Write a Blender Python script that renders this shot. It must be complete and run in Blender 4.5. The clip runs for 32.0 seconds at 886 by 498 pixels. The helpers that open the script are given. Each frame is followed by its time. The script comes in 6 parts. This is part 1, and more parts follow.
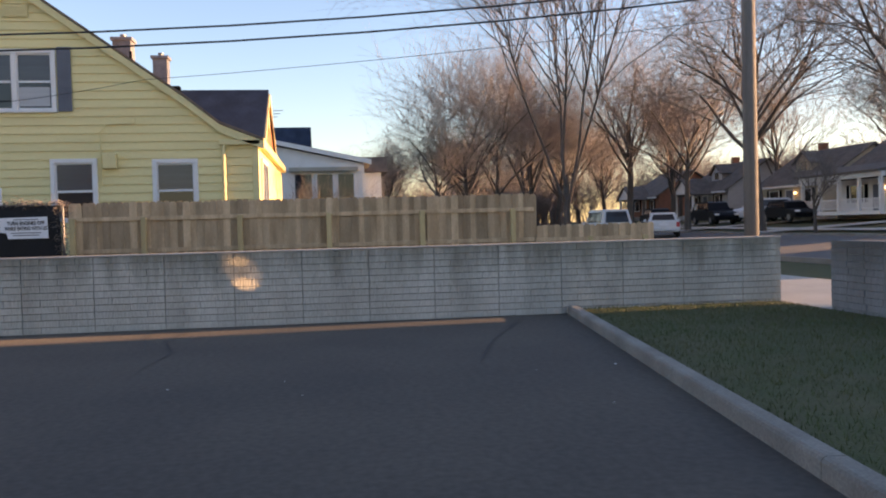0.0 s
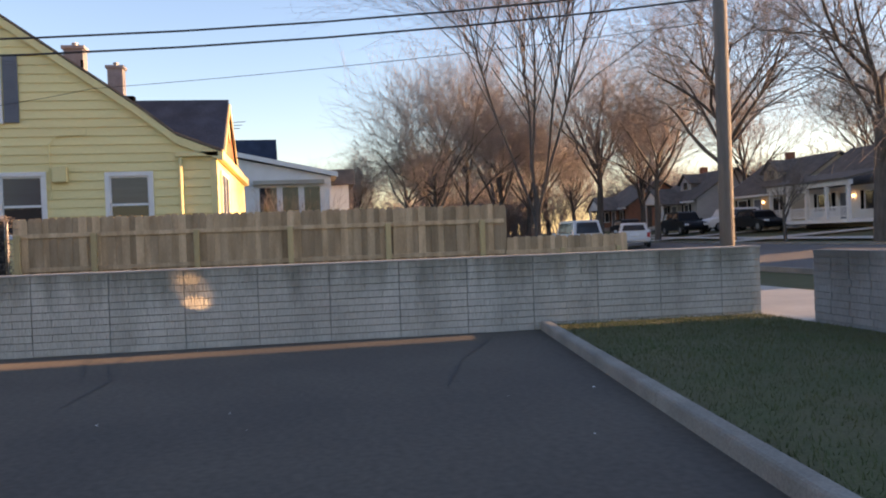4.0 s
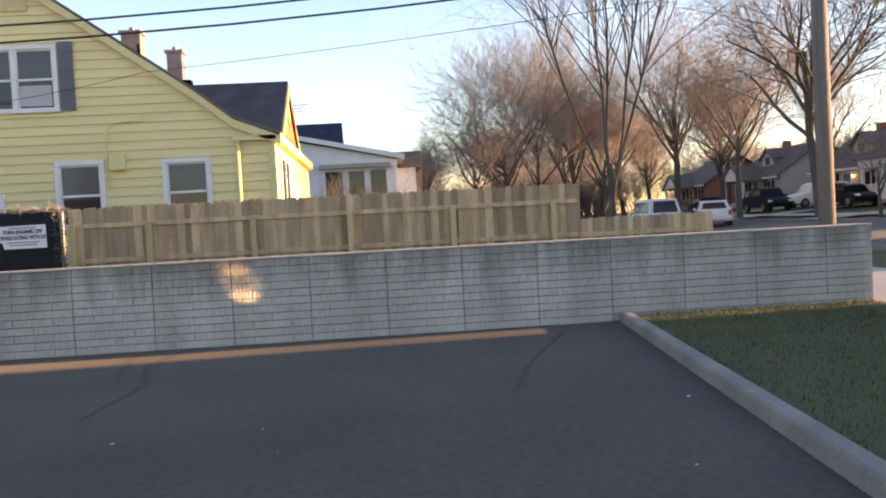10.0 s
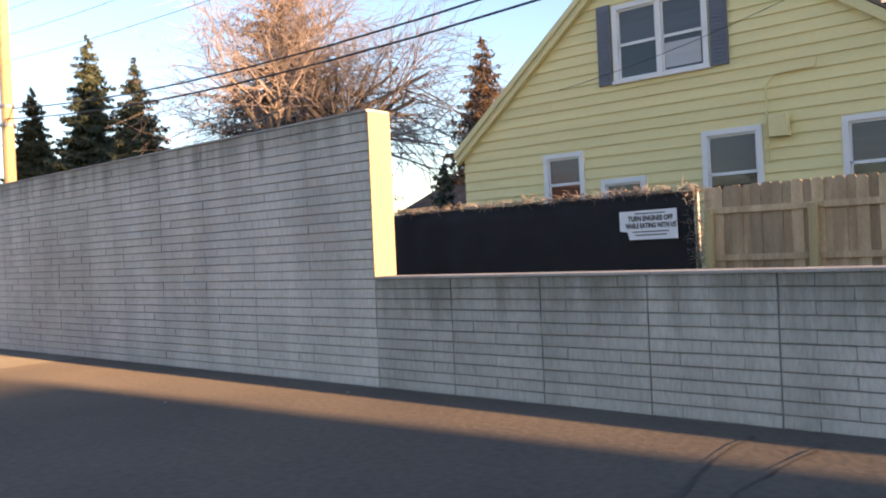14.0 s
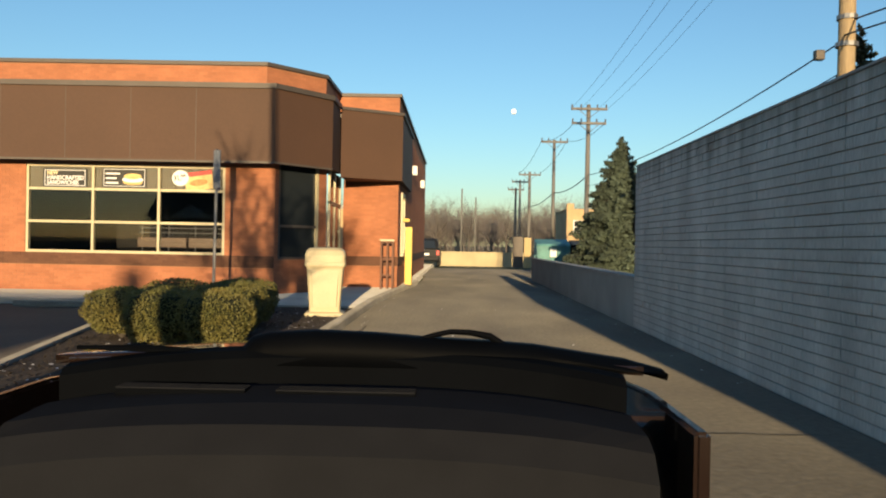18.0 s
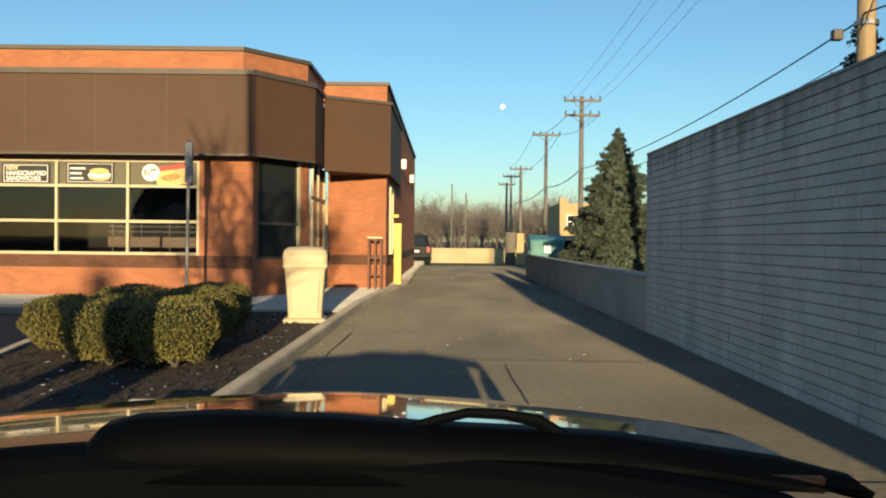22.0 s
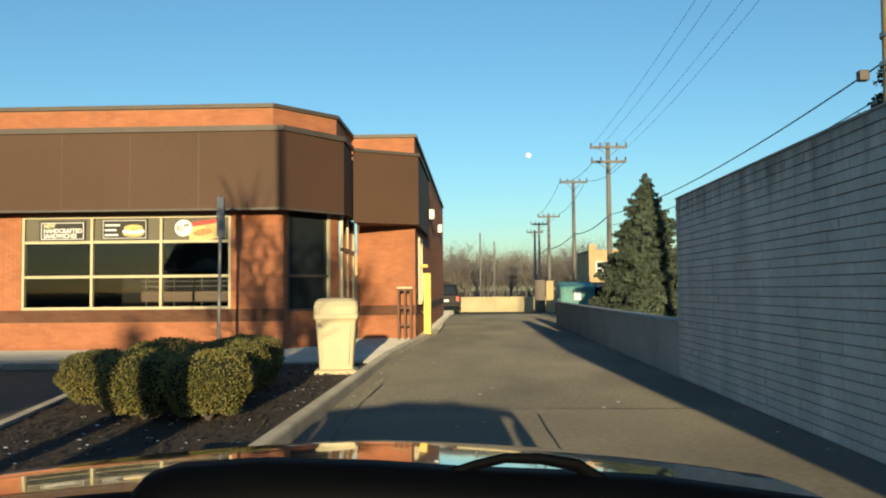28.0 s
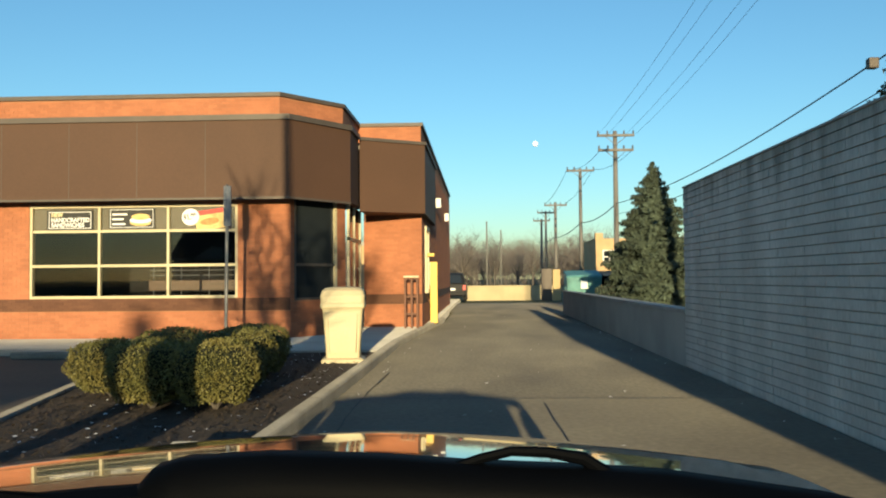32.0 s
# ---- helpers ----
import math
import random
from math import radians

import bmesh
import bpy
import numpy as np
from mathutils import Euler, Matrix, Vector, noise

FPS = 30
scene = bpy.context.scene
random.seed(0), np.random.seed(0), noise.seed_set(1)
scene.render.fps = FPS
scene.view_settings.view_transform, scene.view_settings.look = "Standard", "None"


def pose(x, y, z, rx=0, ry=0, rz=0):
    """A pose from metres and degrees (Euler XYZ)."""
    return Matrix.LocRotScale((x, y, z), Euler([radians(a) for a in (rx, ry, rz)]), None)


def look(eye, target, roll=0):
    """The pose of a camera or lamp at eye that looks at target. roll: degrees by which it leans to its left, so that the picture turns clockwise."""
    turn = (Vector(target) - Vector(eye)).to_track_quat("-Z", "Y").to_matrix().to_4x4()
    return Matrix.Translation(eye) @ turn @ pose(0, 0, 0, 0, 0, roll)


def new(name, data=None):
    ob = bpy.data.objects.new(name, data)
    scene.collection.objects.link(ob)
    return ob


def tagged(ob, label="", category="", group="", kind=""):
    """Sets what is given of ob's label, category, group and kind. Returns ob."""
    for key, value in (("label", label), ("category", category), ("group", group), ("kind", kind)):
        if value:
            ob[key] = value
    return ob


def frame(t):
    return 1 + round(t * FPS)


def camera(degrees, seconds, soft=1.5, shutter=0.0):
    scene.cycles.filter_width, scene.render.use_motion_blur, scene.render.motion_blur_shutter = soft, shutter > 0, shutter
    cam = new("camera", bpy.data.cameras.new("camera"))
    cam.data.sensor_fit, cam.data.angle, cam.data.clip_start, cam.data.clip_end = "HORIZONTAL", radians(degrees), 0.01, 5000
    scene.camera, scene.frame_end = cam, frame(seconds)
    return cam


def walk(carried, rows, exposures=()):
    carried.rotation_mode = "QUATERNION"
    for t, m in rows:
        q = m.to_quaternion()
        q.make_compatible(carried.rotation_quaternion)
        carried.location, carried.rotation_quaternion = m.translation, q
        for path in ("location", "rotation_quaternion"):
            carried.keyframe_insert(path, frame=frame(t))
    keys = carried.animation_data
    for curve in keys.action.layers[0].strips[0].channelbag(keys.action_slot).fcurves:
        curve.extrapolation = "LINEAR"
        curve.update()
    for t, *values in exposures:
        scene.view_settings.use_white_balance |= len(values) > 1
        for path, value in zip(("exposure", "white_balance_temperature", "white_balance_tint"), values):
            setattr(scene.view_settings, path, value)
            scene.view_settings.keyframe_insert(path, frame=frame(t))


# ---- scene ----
cam = camera(55.5, 32.0, soft=2.0)
PATH = [
    (0, (-12.807, -6.47, 1.43), (-10.824, -6.729, 1.374), -1.5),
    (0.5, (-12.765, -6.506, 1.43), (-10.78, -6.749, 1.385), -1.4),
    (1, (-12.729, -6.524, 1.436), (-10.745, -6.766, 1.384), -1.6),
    (1.5, (-12.663, -6.525, 1.427), (-10.679, -6.771, 1.367), -1.4),
    (2, (-12.569, -6.555, 1.439), (-10.585, -6.799, 1.374), -1.4),
    (2.5, (-12.428, -6.605, 1.441), (-10.442, -6.832, 1.375), -1.4),
    (3, (-12.254, -6.631, 1.402), (-10.267, -6.849, 1.333), -1.4),
    (3.5, (-12.142, -6.674, 1.431), (-10.17, -7.009, 1.391), -2.4),
    (4, (-12.121, -6.645, 1.428), (-10.149, -6.973, 1.4), -2.1),
    (4.5, (-12.124, -6.665, 1.435), (-10.146, -6.955, 1.385), -1.7),
    (6.5, (-12.157, -6.851, 1.441), (-10.178, -7.132, 1.378), -2.3),
    (7, (-12.159, -6.854, 1.399), (-10.181, -7.147, 1.383), -2.9),
    (7.5, (-12.019, -6.817, 1.444), (-10.034, -7.059, 1.412), -2.4),
    (8, (-11.968, -6.853, 1.445), (-9.986, -7.117, 1.395), -2.5),
    (8.5, (-11.864, -6.82, 1.427), (-9.882, -7.08, 1.355), -2.5),
    (9, (-11.626, -6.772, 1.456), (-9.649, -7.04, 1.313), -3.3),
    (9.5, (-11.331, -6.829, 1.444), (-9.346, -7.041, 1.337), -4.4),
    (10, (-11.04, -6.891, 1.448), (-9.047, -7.048, 1.385), -3.1),
    (10.5, (-10.741, -6.925, 1.382), (-8.743, -7.018, 1.369), -2.2),
    (11, (-10.319, -6.958, 1.404), (-8.32, -6.97, 1.379), -0.4),
    (11.5, (-9.864, -6.943, 1.413), (-7.864, -6.902, 1.385), 0.1),
    (12, (-9.304, -6.894, 1.423), (-7.308, -6.786, 1.384), -0.5),
    (12.5, (-8.804, -6.847, 1.428), (-6.822, -6.578, 1.397), 0.5),
    (13, (-8.033, -6.834, 1.426), (-6.104, -6.307, 1.428), 0.1),
    (13.6, (-6.896, -6.525, 1.528), (-5.212, -5.447, 1.487), -1.2),
    (14, (-5.987, -6.09, 1.362), (-4.472, -4.783, 1.364), -2.6),
    (14.6, (-4.801, -4.99, 1.544), (-3.727, -3.304, 1.497), -2.2),
    (15, (-4.197, -4.221, 1.447), (-3.409, -2.383, 1.443), -1.1),
    (15.5, (-3.634, -3.296, 1.417), (-3.109, -1.367, 1.38), 1.2),
    (17.5, (-3.008, 2.078, 1.404), (-2.991, 4.078, 1.421), 0.6),
    (18, (-3.127, 3.066, 1.381), (-3.158, 5.066, 1.370), 1.1),
    (18.5, (-3.151, 3.701, 1.41), (-3.182, 5.700, 1.443), -0.3),
    (19, (-3.162, 3.977, 1.421), (-3.188, 5.975, 1.514), -1.0),
    (19.5, (-3.188, 4.268, 1.421), (-3.297, 6.264, 1.477), -0.1),
    (20, (-3.174, 4.427, 1.408), (-3.203, 6.427, 1.420), -0.7),
    (20.5, (-3.181, 4.494, 1.399), (-3.141, 6.493, 1.364), -0.1),
    (21, (-3.187, 4.472, 1.404), (-3.172, 6.472, 1.375), -0.5),
    (21.5, (-3.182, 4.43, 1.408), (-3.191, 6.430, 1.385), 0.0),
    (22, (-3.185, 4.434, 1.406), (-3.192, 6.434, 1.386), 0.6),
    (22.5, (-3.189, 4.438, 1.403), (-3.201, 6.438, 1.392), 0.2),
    (23, (-3.214, 4.435, 1.408), (-3.251, 6.435, 1.421), -0.6),
    (23.5, (-3.204, 4.413, 1.408), (-3.294, 6.411, 1.442), -0.3),
    (24, (-3.201, 4.405, 1.411), (-3.280, 6.403, 1.467), -0.7),
    (24.5, (-3.203, 4.429, 1.41), (-3.286, 6.426, 1.468), -0.6),
    (26.5, (-3.196, 4.418, 1.402), (-3.265, 6.416, 1.463), -0.2),
    (27, (-3.2, 4.423, 1.409), (-3.261, 6.421, 1.465), -0.1),
    (27.5, (-3.195, 4.417, 1.404), (-3.247, 6.414, 1.495), -0.2),
    (28, (-3.196, 4.404, 1.4), (-3.271, 6.4, 1.497), -0.5),
    (28.5, (-3.204, 4.425, 1.413), (-3.272, 6.423, 1.463), 0.2),
    (29, (-3.198, 4.422, 1.403), (-3.3, 6.418, 1.455), 0.8),
    (29.5, (-3.208, 4.417, 1.41), (-3.325, 6.413, 1.462), 1.2),
    (30, (-3.203, 4.41, 1.402), (-3.323, 6.405, 1.458), 1.2),
    (30.5, (-3.203, 4.411, 1.413), (-3.323, 6.406, 1.472), 1.0),
    (31, (-3.196, 4.408, 1.409), (-3.323, 6.403, 1.473), 0.9),
    (31.5, (-3.199, 4.424, 1.405), (-3.315, 6.419, 1.471), 0.5),
    (32, (-3.195, 4.41, 1.409), (-3.286, 6.407, 1.479), -0.5),
]
EXPOSURES = [(0, 2.0, 7800, 33), (8.5, 2.05, 7800, 33), (9, 2.35, 7900, 33), (10, 2.45, 8200, 32), (10.8, 2.1, 7800, 33), (12.5, 2.1, 7800, 34), (14, 2.21, 7600, 29), (15.1, 0.92, 6400, 10), (17.5, 0.7, 6150, 4), (18.3, 0.7, 6100, 4), (19, 0.77, 5800, -6), (20, 0.74, 6050, 2), (22, 0.72, 6050, 1), (24, 0.72, 5900, -3), (27, 0.68, 5800, -5), (31, 0.7, 5800, -5), (32, 0.78, 5800, -6)]
walk(cam, [(t, look(eye, target, roll)) for t, eye, target, roll in PATH], EXPOSURES)

SUN_EL, SUN_SIDE = radians(6.8), radians(2.8)
TO_SUN = Vector((math.sin(SUN_SIDE) * math.cos(SUN_EL), -math.cos(SUN_SIDE) * math.cos(SUN_EL), math.sin(SUN_EL)))

world = bpy.data.worlds.new("sky")
scene.world = world
world.use_nodes = True
wt = world.node_tree
sky = wt.nodes.new("ShaderNodeTexSky")
sky.sky_type, sky.sun_disc = "NISHITA", False
sky.sun_elevation, sky.sun_rotation = SUN_EL, radians(180) - SUN_SIDE
sky.air_density, sky.dust_density, sky.ozone_density = 1.0, 0.4, 2.7
wt.links.new(sky.outputs[0], wt.nodes["Background"].inputs[0])
wt.nodes["Background"].inputs[1].default_value = 0.125

sun_data = bpy.data.lights.new("sun", "SUN")
sun_data.energy, sun_data.angle, sun_data.color = 5.0, radians(0.5), (1.0, 0.70, 0.38)
sun = new("sun", sun_data)
sun.matrix_world = TO_SUN.to_track_quat("Z", "Y").to_matrix().to_4x4()

# added spots imitate low sun thrown back by glass on the low wall
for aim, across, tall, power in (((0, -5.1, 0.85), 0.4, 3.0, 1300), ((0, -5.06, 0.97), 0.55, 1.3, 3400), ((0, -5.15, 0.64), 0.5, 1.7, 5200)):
    glint_spot_data = bpy.data.lights.new("glint_spot", "SPOT")
    glint_spot_data.energy, glint_spot_data.color, glint_spot_data.spot_blend, glint_spot_data.shadow_soft_size = power, (1.0, 0.68, 0.34), 0.7, 0.02
    glint_spot_data.spot_size = radians(tall)
    glint_spot = new("glint_spot", glint_spot_data)
    glint_spot.matrix_world = look((-5.2, 6.0, 1.6), aim, 12) @ Matrix.Diagonal((across, 1 if tall > 2 else 0.6, 1, 1))

# ---- materials ----


def mat(name, base, rough=0.8, var=0.25, scale=3.0, grain=60.0, bump=0.15, metal=0.0, second=None, amount=0.5, stretch=(1, 1, 1), spec=0.5, each=0.0):
    """A surface with stains at one scale, grain at another, fine relief and an optional second colour; each: change from piece to piece."""
    m = bpy.data.materials.new(name)
    m.use_nodes = True
    nt = m.node_tree
    n, l = nt.nodes, nt.links
    b = n["Principled BSDF"]
    co, mp = n.new("ShaderNodeNewGeometry"), n.new("ShaderNodeMapping")
    mp.inputs["Scale"].default_value = stretch
    l.new(co.outputs["Position"], mp.inputs[0])
    big, fine = n.new("ShaderNodeTexNoise"), n.new("ShaderNodeTexNoise")
    big.inputs["Scale"].default_value, big.inputs["Detail"].default_value = scale, 5
    fine.inputs["Scale"].default_value, fine.inputs["Detail"].default_value = grain, 3
    l.new(mp.outputs[0], big.inputs["Vector"])
    l.new(mp.outputs[0], fine.inputs["Vector"])
    ramp = n.new("ShaderNodeMapRange")
    ramp.inputs[1].default_value, ramp.inputs[2].default_value = 0.32, 0.68
    l.new(big.outputs[0], ramp.inputs[0])
    mix = n.new("ShaderNodeMix")
    mix.data_type = "RGBA"
    mix.inputs[6].default_value = (*base, 1)
    mix.inputs[7].default_value = (*(second or [c * (1 - var) for c in base]), 1)
    part_of = n.new("ShaderNodeMath")
    part_of.operation = "MULTIPLY"
    part_of.inputs[1].default_value = amount if second else 1.0
    l.new(ramp.outputs[0], part_of.inputs[0])
    l.new(part_of.outputs[0], mix.inputs[0])
    hsv = n.new("ShaderNodeHueSaturation")
    val = n.new("ShaderNodeMapRange")
    val.inputs[1].default_value, val.inputs[2].default_value = 0.25, 0.75
    val.inputs[3].default_value, val.inputs[4].default_value = 1 - var * 0.6, 1 + var * 0.6
    l.new(fine.outputs[0], val.inputs[0])
    if each:
        info, rnd, mul = n.new("ShaderNodeObjectInfo"), n.new("ShaderNodeMapRange"), n.new("ShaderNodeMath")
        rnd.inputs[3].default_value, rnd.inputs[4].default_value = 1 - each, 1 + each
        mul.operation = "MULTIPLY"
        add, frac = n.new("ShaderNodeMath"), n.new("ShaderNodeMath")
        frac.operation = "FRACT"
        l.new(info.outputs["Random"], add.inputs[0])
        l.new(co.outputs["Random Per Island"], add.inputs[1])
        l.new(add.outputs[0], frac.inputs[0])
        l.new(frac.outputs[0], rnd.inputs[0])
        l.new(val.outputs[0], mul.inputs[0])
        l.new(rnd.outputs[0], mul.inputs[1])
        l.new(mul.outputs[0], hsv.inputs["Value"])
    else:
        l.new(val.outputs[0], hsv.inputs["Value"])
    l.new(mix.outputs[2], hsv.inputs["Color"])
    l.new(hsv.outputs[0], b.inputs["Base Color"])
    b.inputs["Roughness"].default_value, b.inputs["Metallic"].default_value = rough, metal
    b.inputs["Specular IOR Level"].default_value = spec
    if bump:
        bp = n.new("ShaderNodeBump")
        bp.inputs["Strength"].default_value, bp.inputs["Distance"].default_value = bump, 0.02
        l.new(fine.outputs[0], bp.inputs["Height"])
        l.new(bp.outputs[0], b.inputs["Normal"])
    return m


def glass_mat(name, tint=(0.02, 0.025, 0.03), rough=0.03):
    m = bpy.data.materials.new(name)
    m.use_nodes = True
    b = m.node_tree.nodes["Principled BSDF"]
    b.inputs["Base Color"].default_value, b.inputs["Roughness"].default_value = (*tint, 1), rough
    b.inputs["Specular IOR Level"].default_value = 0.6
    return m


def clear_glass(name):
    m = bpy.data.materials.new(name)
    m.use_nodes = True
    b = m.node_tree.nodes["Principled BSDF"]
    b.inputs["Base Color"].default_value, b.inputs["Roughness"].default_value = (0.75, 0.78, 0.78, 1), 0.0
    b.inputs["Transmission Weight"].default_value, b.inputs["IOR"].default_value = 1.0, 1.02
    b.inputs["Coat Weight"].default_value, b.inputs["Coat Roughness"].default_value = 0.6, 0.02
    return m


def lamp_mat(name, colour, strength):
    m = bpy.data.materials.new(name)
    m.use_nodes = True
    b = m.node_tree.nodes["Principled BSDF"]
    b.inputs["Emission Color"].default_value, b.inputs["Emission Strength"].default_value = (*colour, 1), strength
    return m


M_ASPH = mat("asphalt", (0.078, 0.065, 0.052), 0.92, 0.4, 0.5, 15, 0.2, second=(0.05, 0.043, 0.037), amount=0.9)
M_LANE = mat("lane_asphalt", (0.125, 0.114, 0.09), 0.92, 0.4, 0.45, 15, 0.22, second=(0.062, 0.056, 0.047), amount=0.95, stretch=(1.4, 0.5, 1))
M_CONC_ROAD = mat("road_concrete", (0.12, 0.109, 0.086), 0.92, 0.35, 0.6, 15, 0.2, second=(0.085, 0.076, 0.062), amount=0.8)
M_KERB = mat("kerb_concrete", (0.25, 0.235, 0.205), 0.9, 0.35, 1.5, 50, 0.3, second=(0.15, 0.14, 0.122), amount=0.8)
M_WALK = mat("walk_concrete", (0.42, 0.4, 0.36), 0.9, 0.2, 0.8, 60, 0.2)
M_STREET = mat("street_asphalt", (0.12, 0.118, 0.115), 0.9, 0.2, 0.4, 60, 0.2)
M_GRASS_G = mat("lawn_soil", (0.055, 0.07, 0.022), 1.0, 0.5, 1.2, 40, 0.6, second=(0.10, 0.085, 0.04), amount=0.7)
M_BLADE = mat("grass_blade", (0.055, 0.085, 0.022), 0.8, 0.4, 0.8, 8, 0, second=(0.12, 0.1, 0.045), amount=0.6)
M_MULCH = mat("mulch", (0.035, 0.026, 0.02), 1.0, 0.5, 3, 40, 0.8)

for rough_ground in (M_ASPH, M_LANE, M_CONC_ROAD, M_KERB, M_WALK, M_MULCH):
    rough_ground.node_tree.nodes["Principled BSDF"].inputs["Diffuse Roughness"].default_value = 1.0


def streaked(name, top, seed, base=(0.5, 0.48, 0.43), stain=(0.33, 0.315, 0.275)):
    """The block's surface with dark damp streaks that run down unevenly from the cap."""
    m = mat(name, base, 0.95, 0.24, 1.6, 38, 0.8, second=stain, amount=0.9, stretch=(1, 1, 0.25), each=0.045)
    n, l = m.node_tree.nodes, m.node_tree.links
    b = n["Principled BSDF"]
    geo, sep, mp, nz = n.new("ShaderNodeNewGeometry"), n.new("ShaderNodeSeparateXYZ"), n.new("ShaderNodeMapping"), n.new("ShaderNodeTexNoise")
    mp.inputs["Location"].default_value, mp.inputs["Scale"].default_value = (0, seed, 0), (1, 3.2, 0.35)
    nz.inputs["Scale"].default_value, nz.inputs["Detail"].default_value = 1.3, 4
    l.new(geo.outputs["Position"], sep.inputs[0])
    l.new(geo.outputs["Position"], mp.inputs[0])
    l.new(mp.outputs[0], nz.inputs["Vector"])
    reach, mask, mul = n.new("ShaderNodeMath"), n.new("ShaderNodeMapRange"), n.new("ShaderNodeMix")
    reach.operation = "MULTIPLY_ADD"
    reach.inputs[1].default_value = 1.5
    l.new(nz.outputs[0], reach.inputs[0])
    l.new(sep.outputs["Z"], reach.inputs[2])
    mask.inputs[1].default_value, mask.inputs[2].default_value, mask.inputs[4].default_value = top + 0.36, top + 0.85, 0.85
    l.new(reach.outputs[0], mask.inputs[0])
    mul.data_type, mul.blend_type = "RGBA", "MULTIPLY"
    mul.inputs[7].default_value = (0.46, 0.46, 0.42, 1)
    l.new(mask.outputs[0], mul.inputs[0])
    l.new(b.inputs["Base Color"].links[0].from_socket, mul.inputs[6])
    l.new(mul.outputs[2], b.inputs["Base Color"])
    return m


M_BLOCK = streaked("wall_block", 1.1, 0.0)
M_BLOCK_D = streaked("wall_block_dark", 1.06, 3.0, (0.25, 0.245, 0.235), (0.18, 0.176, 0.165))
# same block, lightened in colour for light bounced on to the tall wall
M_BLOCK_T = streaked("wall_block_tall", 2.8, 7.0, (0.64, 0.61, 0.55), (0.44, 0.42, 0.375))
M_MORTAR = mat("wall_mortar", (0.26, 0.25, 0.23), 0.95, 0.3, 1.5, 60, 0.4)
# tall wall's mortar, lightened the same way in its colour
M_MORTAR_T = mat("brightened_mortar", (0.42, 0.4, 0.36), 0.95, 0.3, 1.5, 60, 0.4)
M_CAP = mat("wall_cap", (0.4, 0.38, 0.35), 0.9, 0.25, 2, 60, 0.3)
M_ENDFACE = mat("end_plaster", (0.3, 0.24, 0.17), 0.95, 0.12, 2, 60, 0.06)
M_SANDY = mat("sandy_plaster", (0.5, 0.42, 0.26), 0.95, 0.2, 0.8, 50, 0.2)
M_STUCCO = mat("wall_plaster", (0.4, 0.39, 0.345), 0.95, 0.25, 0.8, 50, 0.3, second=(0.27, 0.26, 0.23), amount=0.7)
M_SIDING = mat("yellow_siding", (0.78, 0.66, 0.33), 0.6, 0.1, 1.2, 30, 0.05, stretch=(1, 0.3, 3), each=0.025)
M_TRIM_Y = mat("yellow_trim", (0.72, 0.62, 0.32), 0.6, 0.1, 2, 30, 0.05)
M_WHITE = mat("white_paint", (0.74, 0.74, 0.74), 0.5, 0.08, 2, 30, 0.05)
M_SHUT = mat("blue_grey_paint", (0.12, 0.14, 0.18), 0.6, 0.15, 3, 30, 0.1)
M_ROOF = mat("roof_shingle", (0.036, 0.055, 0.09), 0.95, 0.35, 2, 25, 0.5, each=0.15, spec=0.1)
M_ROOF_FAR = mat("roof_shingle_grey", (0.16, 0.14, 0.122), 0.95, 0.35, 2, 25, 0.5, each=0.15)
M_ROOF_BR = mat("roof_shingle_brown", (0.2, 0.145, 0.115), 0.95, 0.35, 2, 25, 0.5)
M_BRICK_C = mat("chimney_brick", (0.185, 0.195, 0.215), 0.9, 0.3, 4, 30, 0.4, each=0.2)
M_CHIM = mat("grey_brick", (0.24, 0.24, 0.26), 0.9, 0.3, 4, 30, 0.4)
M_REDSH = mat("red_shingle", (0.42, 0.16, 0.08), 0.9, 0.3, 4, 30, 0.4)
M_CEDAR = mat("cedar_board", (0.53, 0.38, 0.245), 0.85, 0.3, 3.0, 40, 0.3, second=(0.30, 0.2, 0.115), amount=0.75, stretch=(2, 2, 0.3), each=0.34)
M_POSTW = mat("treated_post", (0.52, 0.4, 0.21), 0.85, 0.22, 1.2, 40, 0.3, stretch=(2, 2, 0.15), each=0.1)
M_POLE = mat("weathered_pole", (0.19, 0.18, 0.172), 0.95, 0.3, 2, 30, 0.5, stretch=(4, 4, 0.2))
M_POLE_T = mat("tan_pole", (0.38, 0.29, 0.18), 0.95, 0.3, 2, 30, 0.5, stretch=(4, 4, 0.2))
M_WIRE = mat("cable_black", (0.02, 0.02, 0.022), 0.6, 0.1, 2, 20, 0)
M_BARK = mat("bark", (0.11, 0.095, 0.085), 0.95, 0.4, 3, 30, 0.7, stretch=(3, 3, 0.6))
M_TWIG = mat("twig", (0.23, 0.2, 0.185), 0.95, 0.35, 0.5, 5, 0)
M_TWIG_R = mat("budding_twig", (0.27, 0.22, 0.2), 0.95, 0.35, 0.5, 5, 0)
M_SPRUCE = mat("spruce_needles", (0.085, 0.105, 0.065), 0.9, 0.5, 1.2, 6, 0)
M_SPRUCE_L = mat("fresh_spruce_needles", (0.09, 0.12, 0.085), 0.9, 0.5, 1.2, 6, 0)
M_SPRUCE_B = mat("brown_needles", (0.16, 0.095, 0.05), 0.9, 0.5, 1.2, 6, 0)
# the warmth of low sun is put into this needle colour
M_SPRUCE_W = mat("sun_tinted_needles", (0.075, 0.075, 0.035), 0.9, 0.5, 1.2, 6, 0)
M_LEAF = mat("boxwood_leaf", (0.095, 0.098, 0.024), 0.65, 0.4, 3, 30, 0, second=(0.18, 0.15, 0.04), amount=0.8)
M_BRICK = mat("red_brick", (0.39, 0.15, 0.073), 0.9, 0.2, 1.5, 40, 0.4, each=0.1)
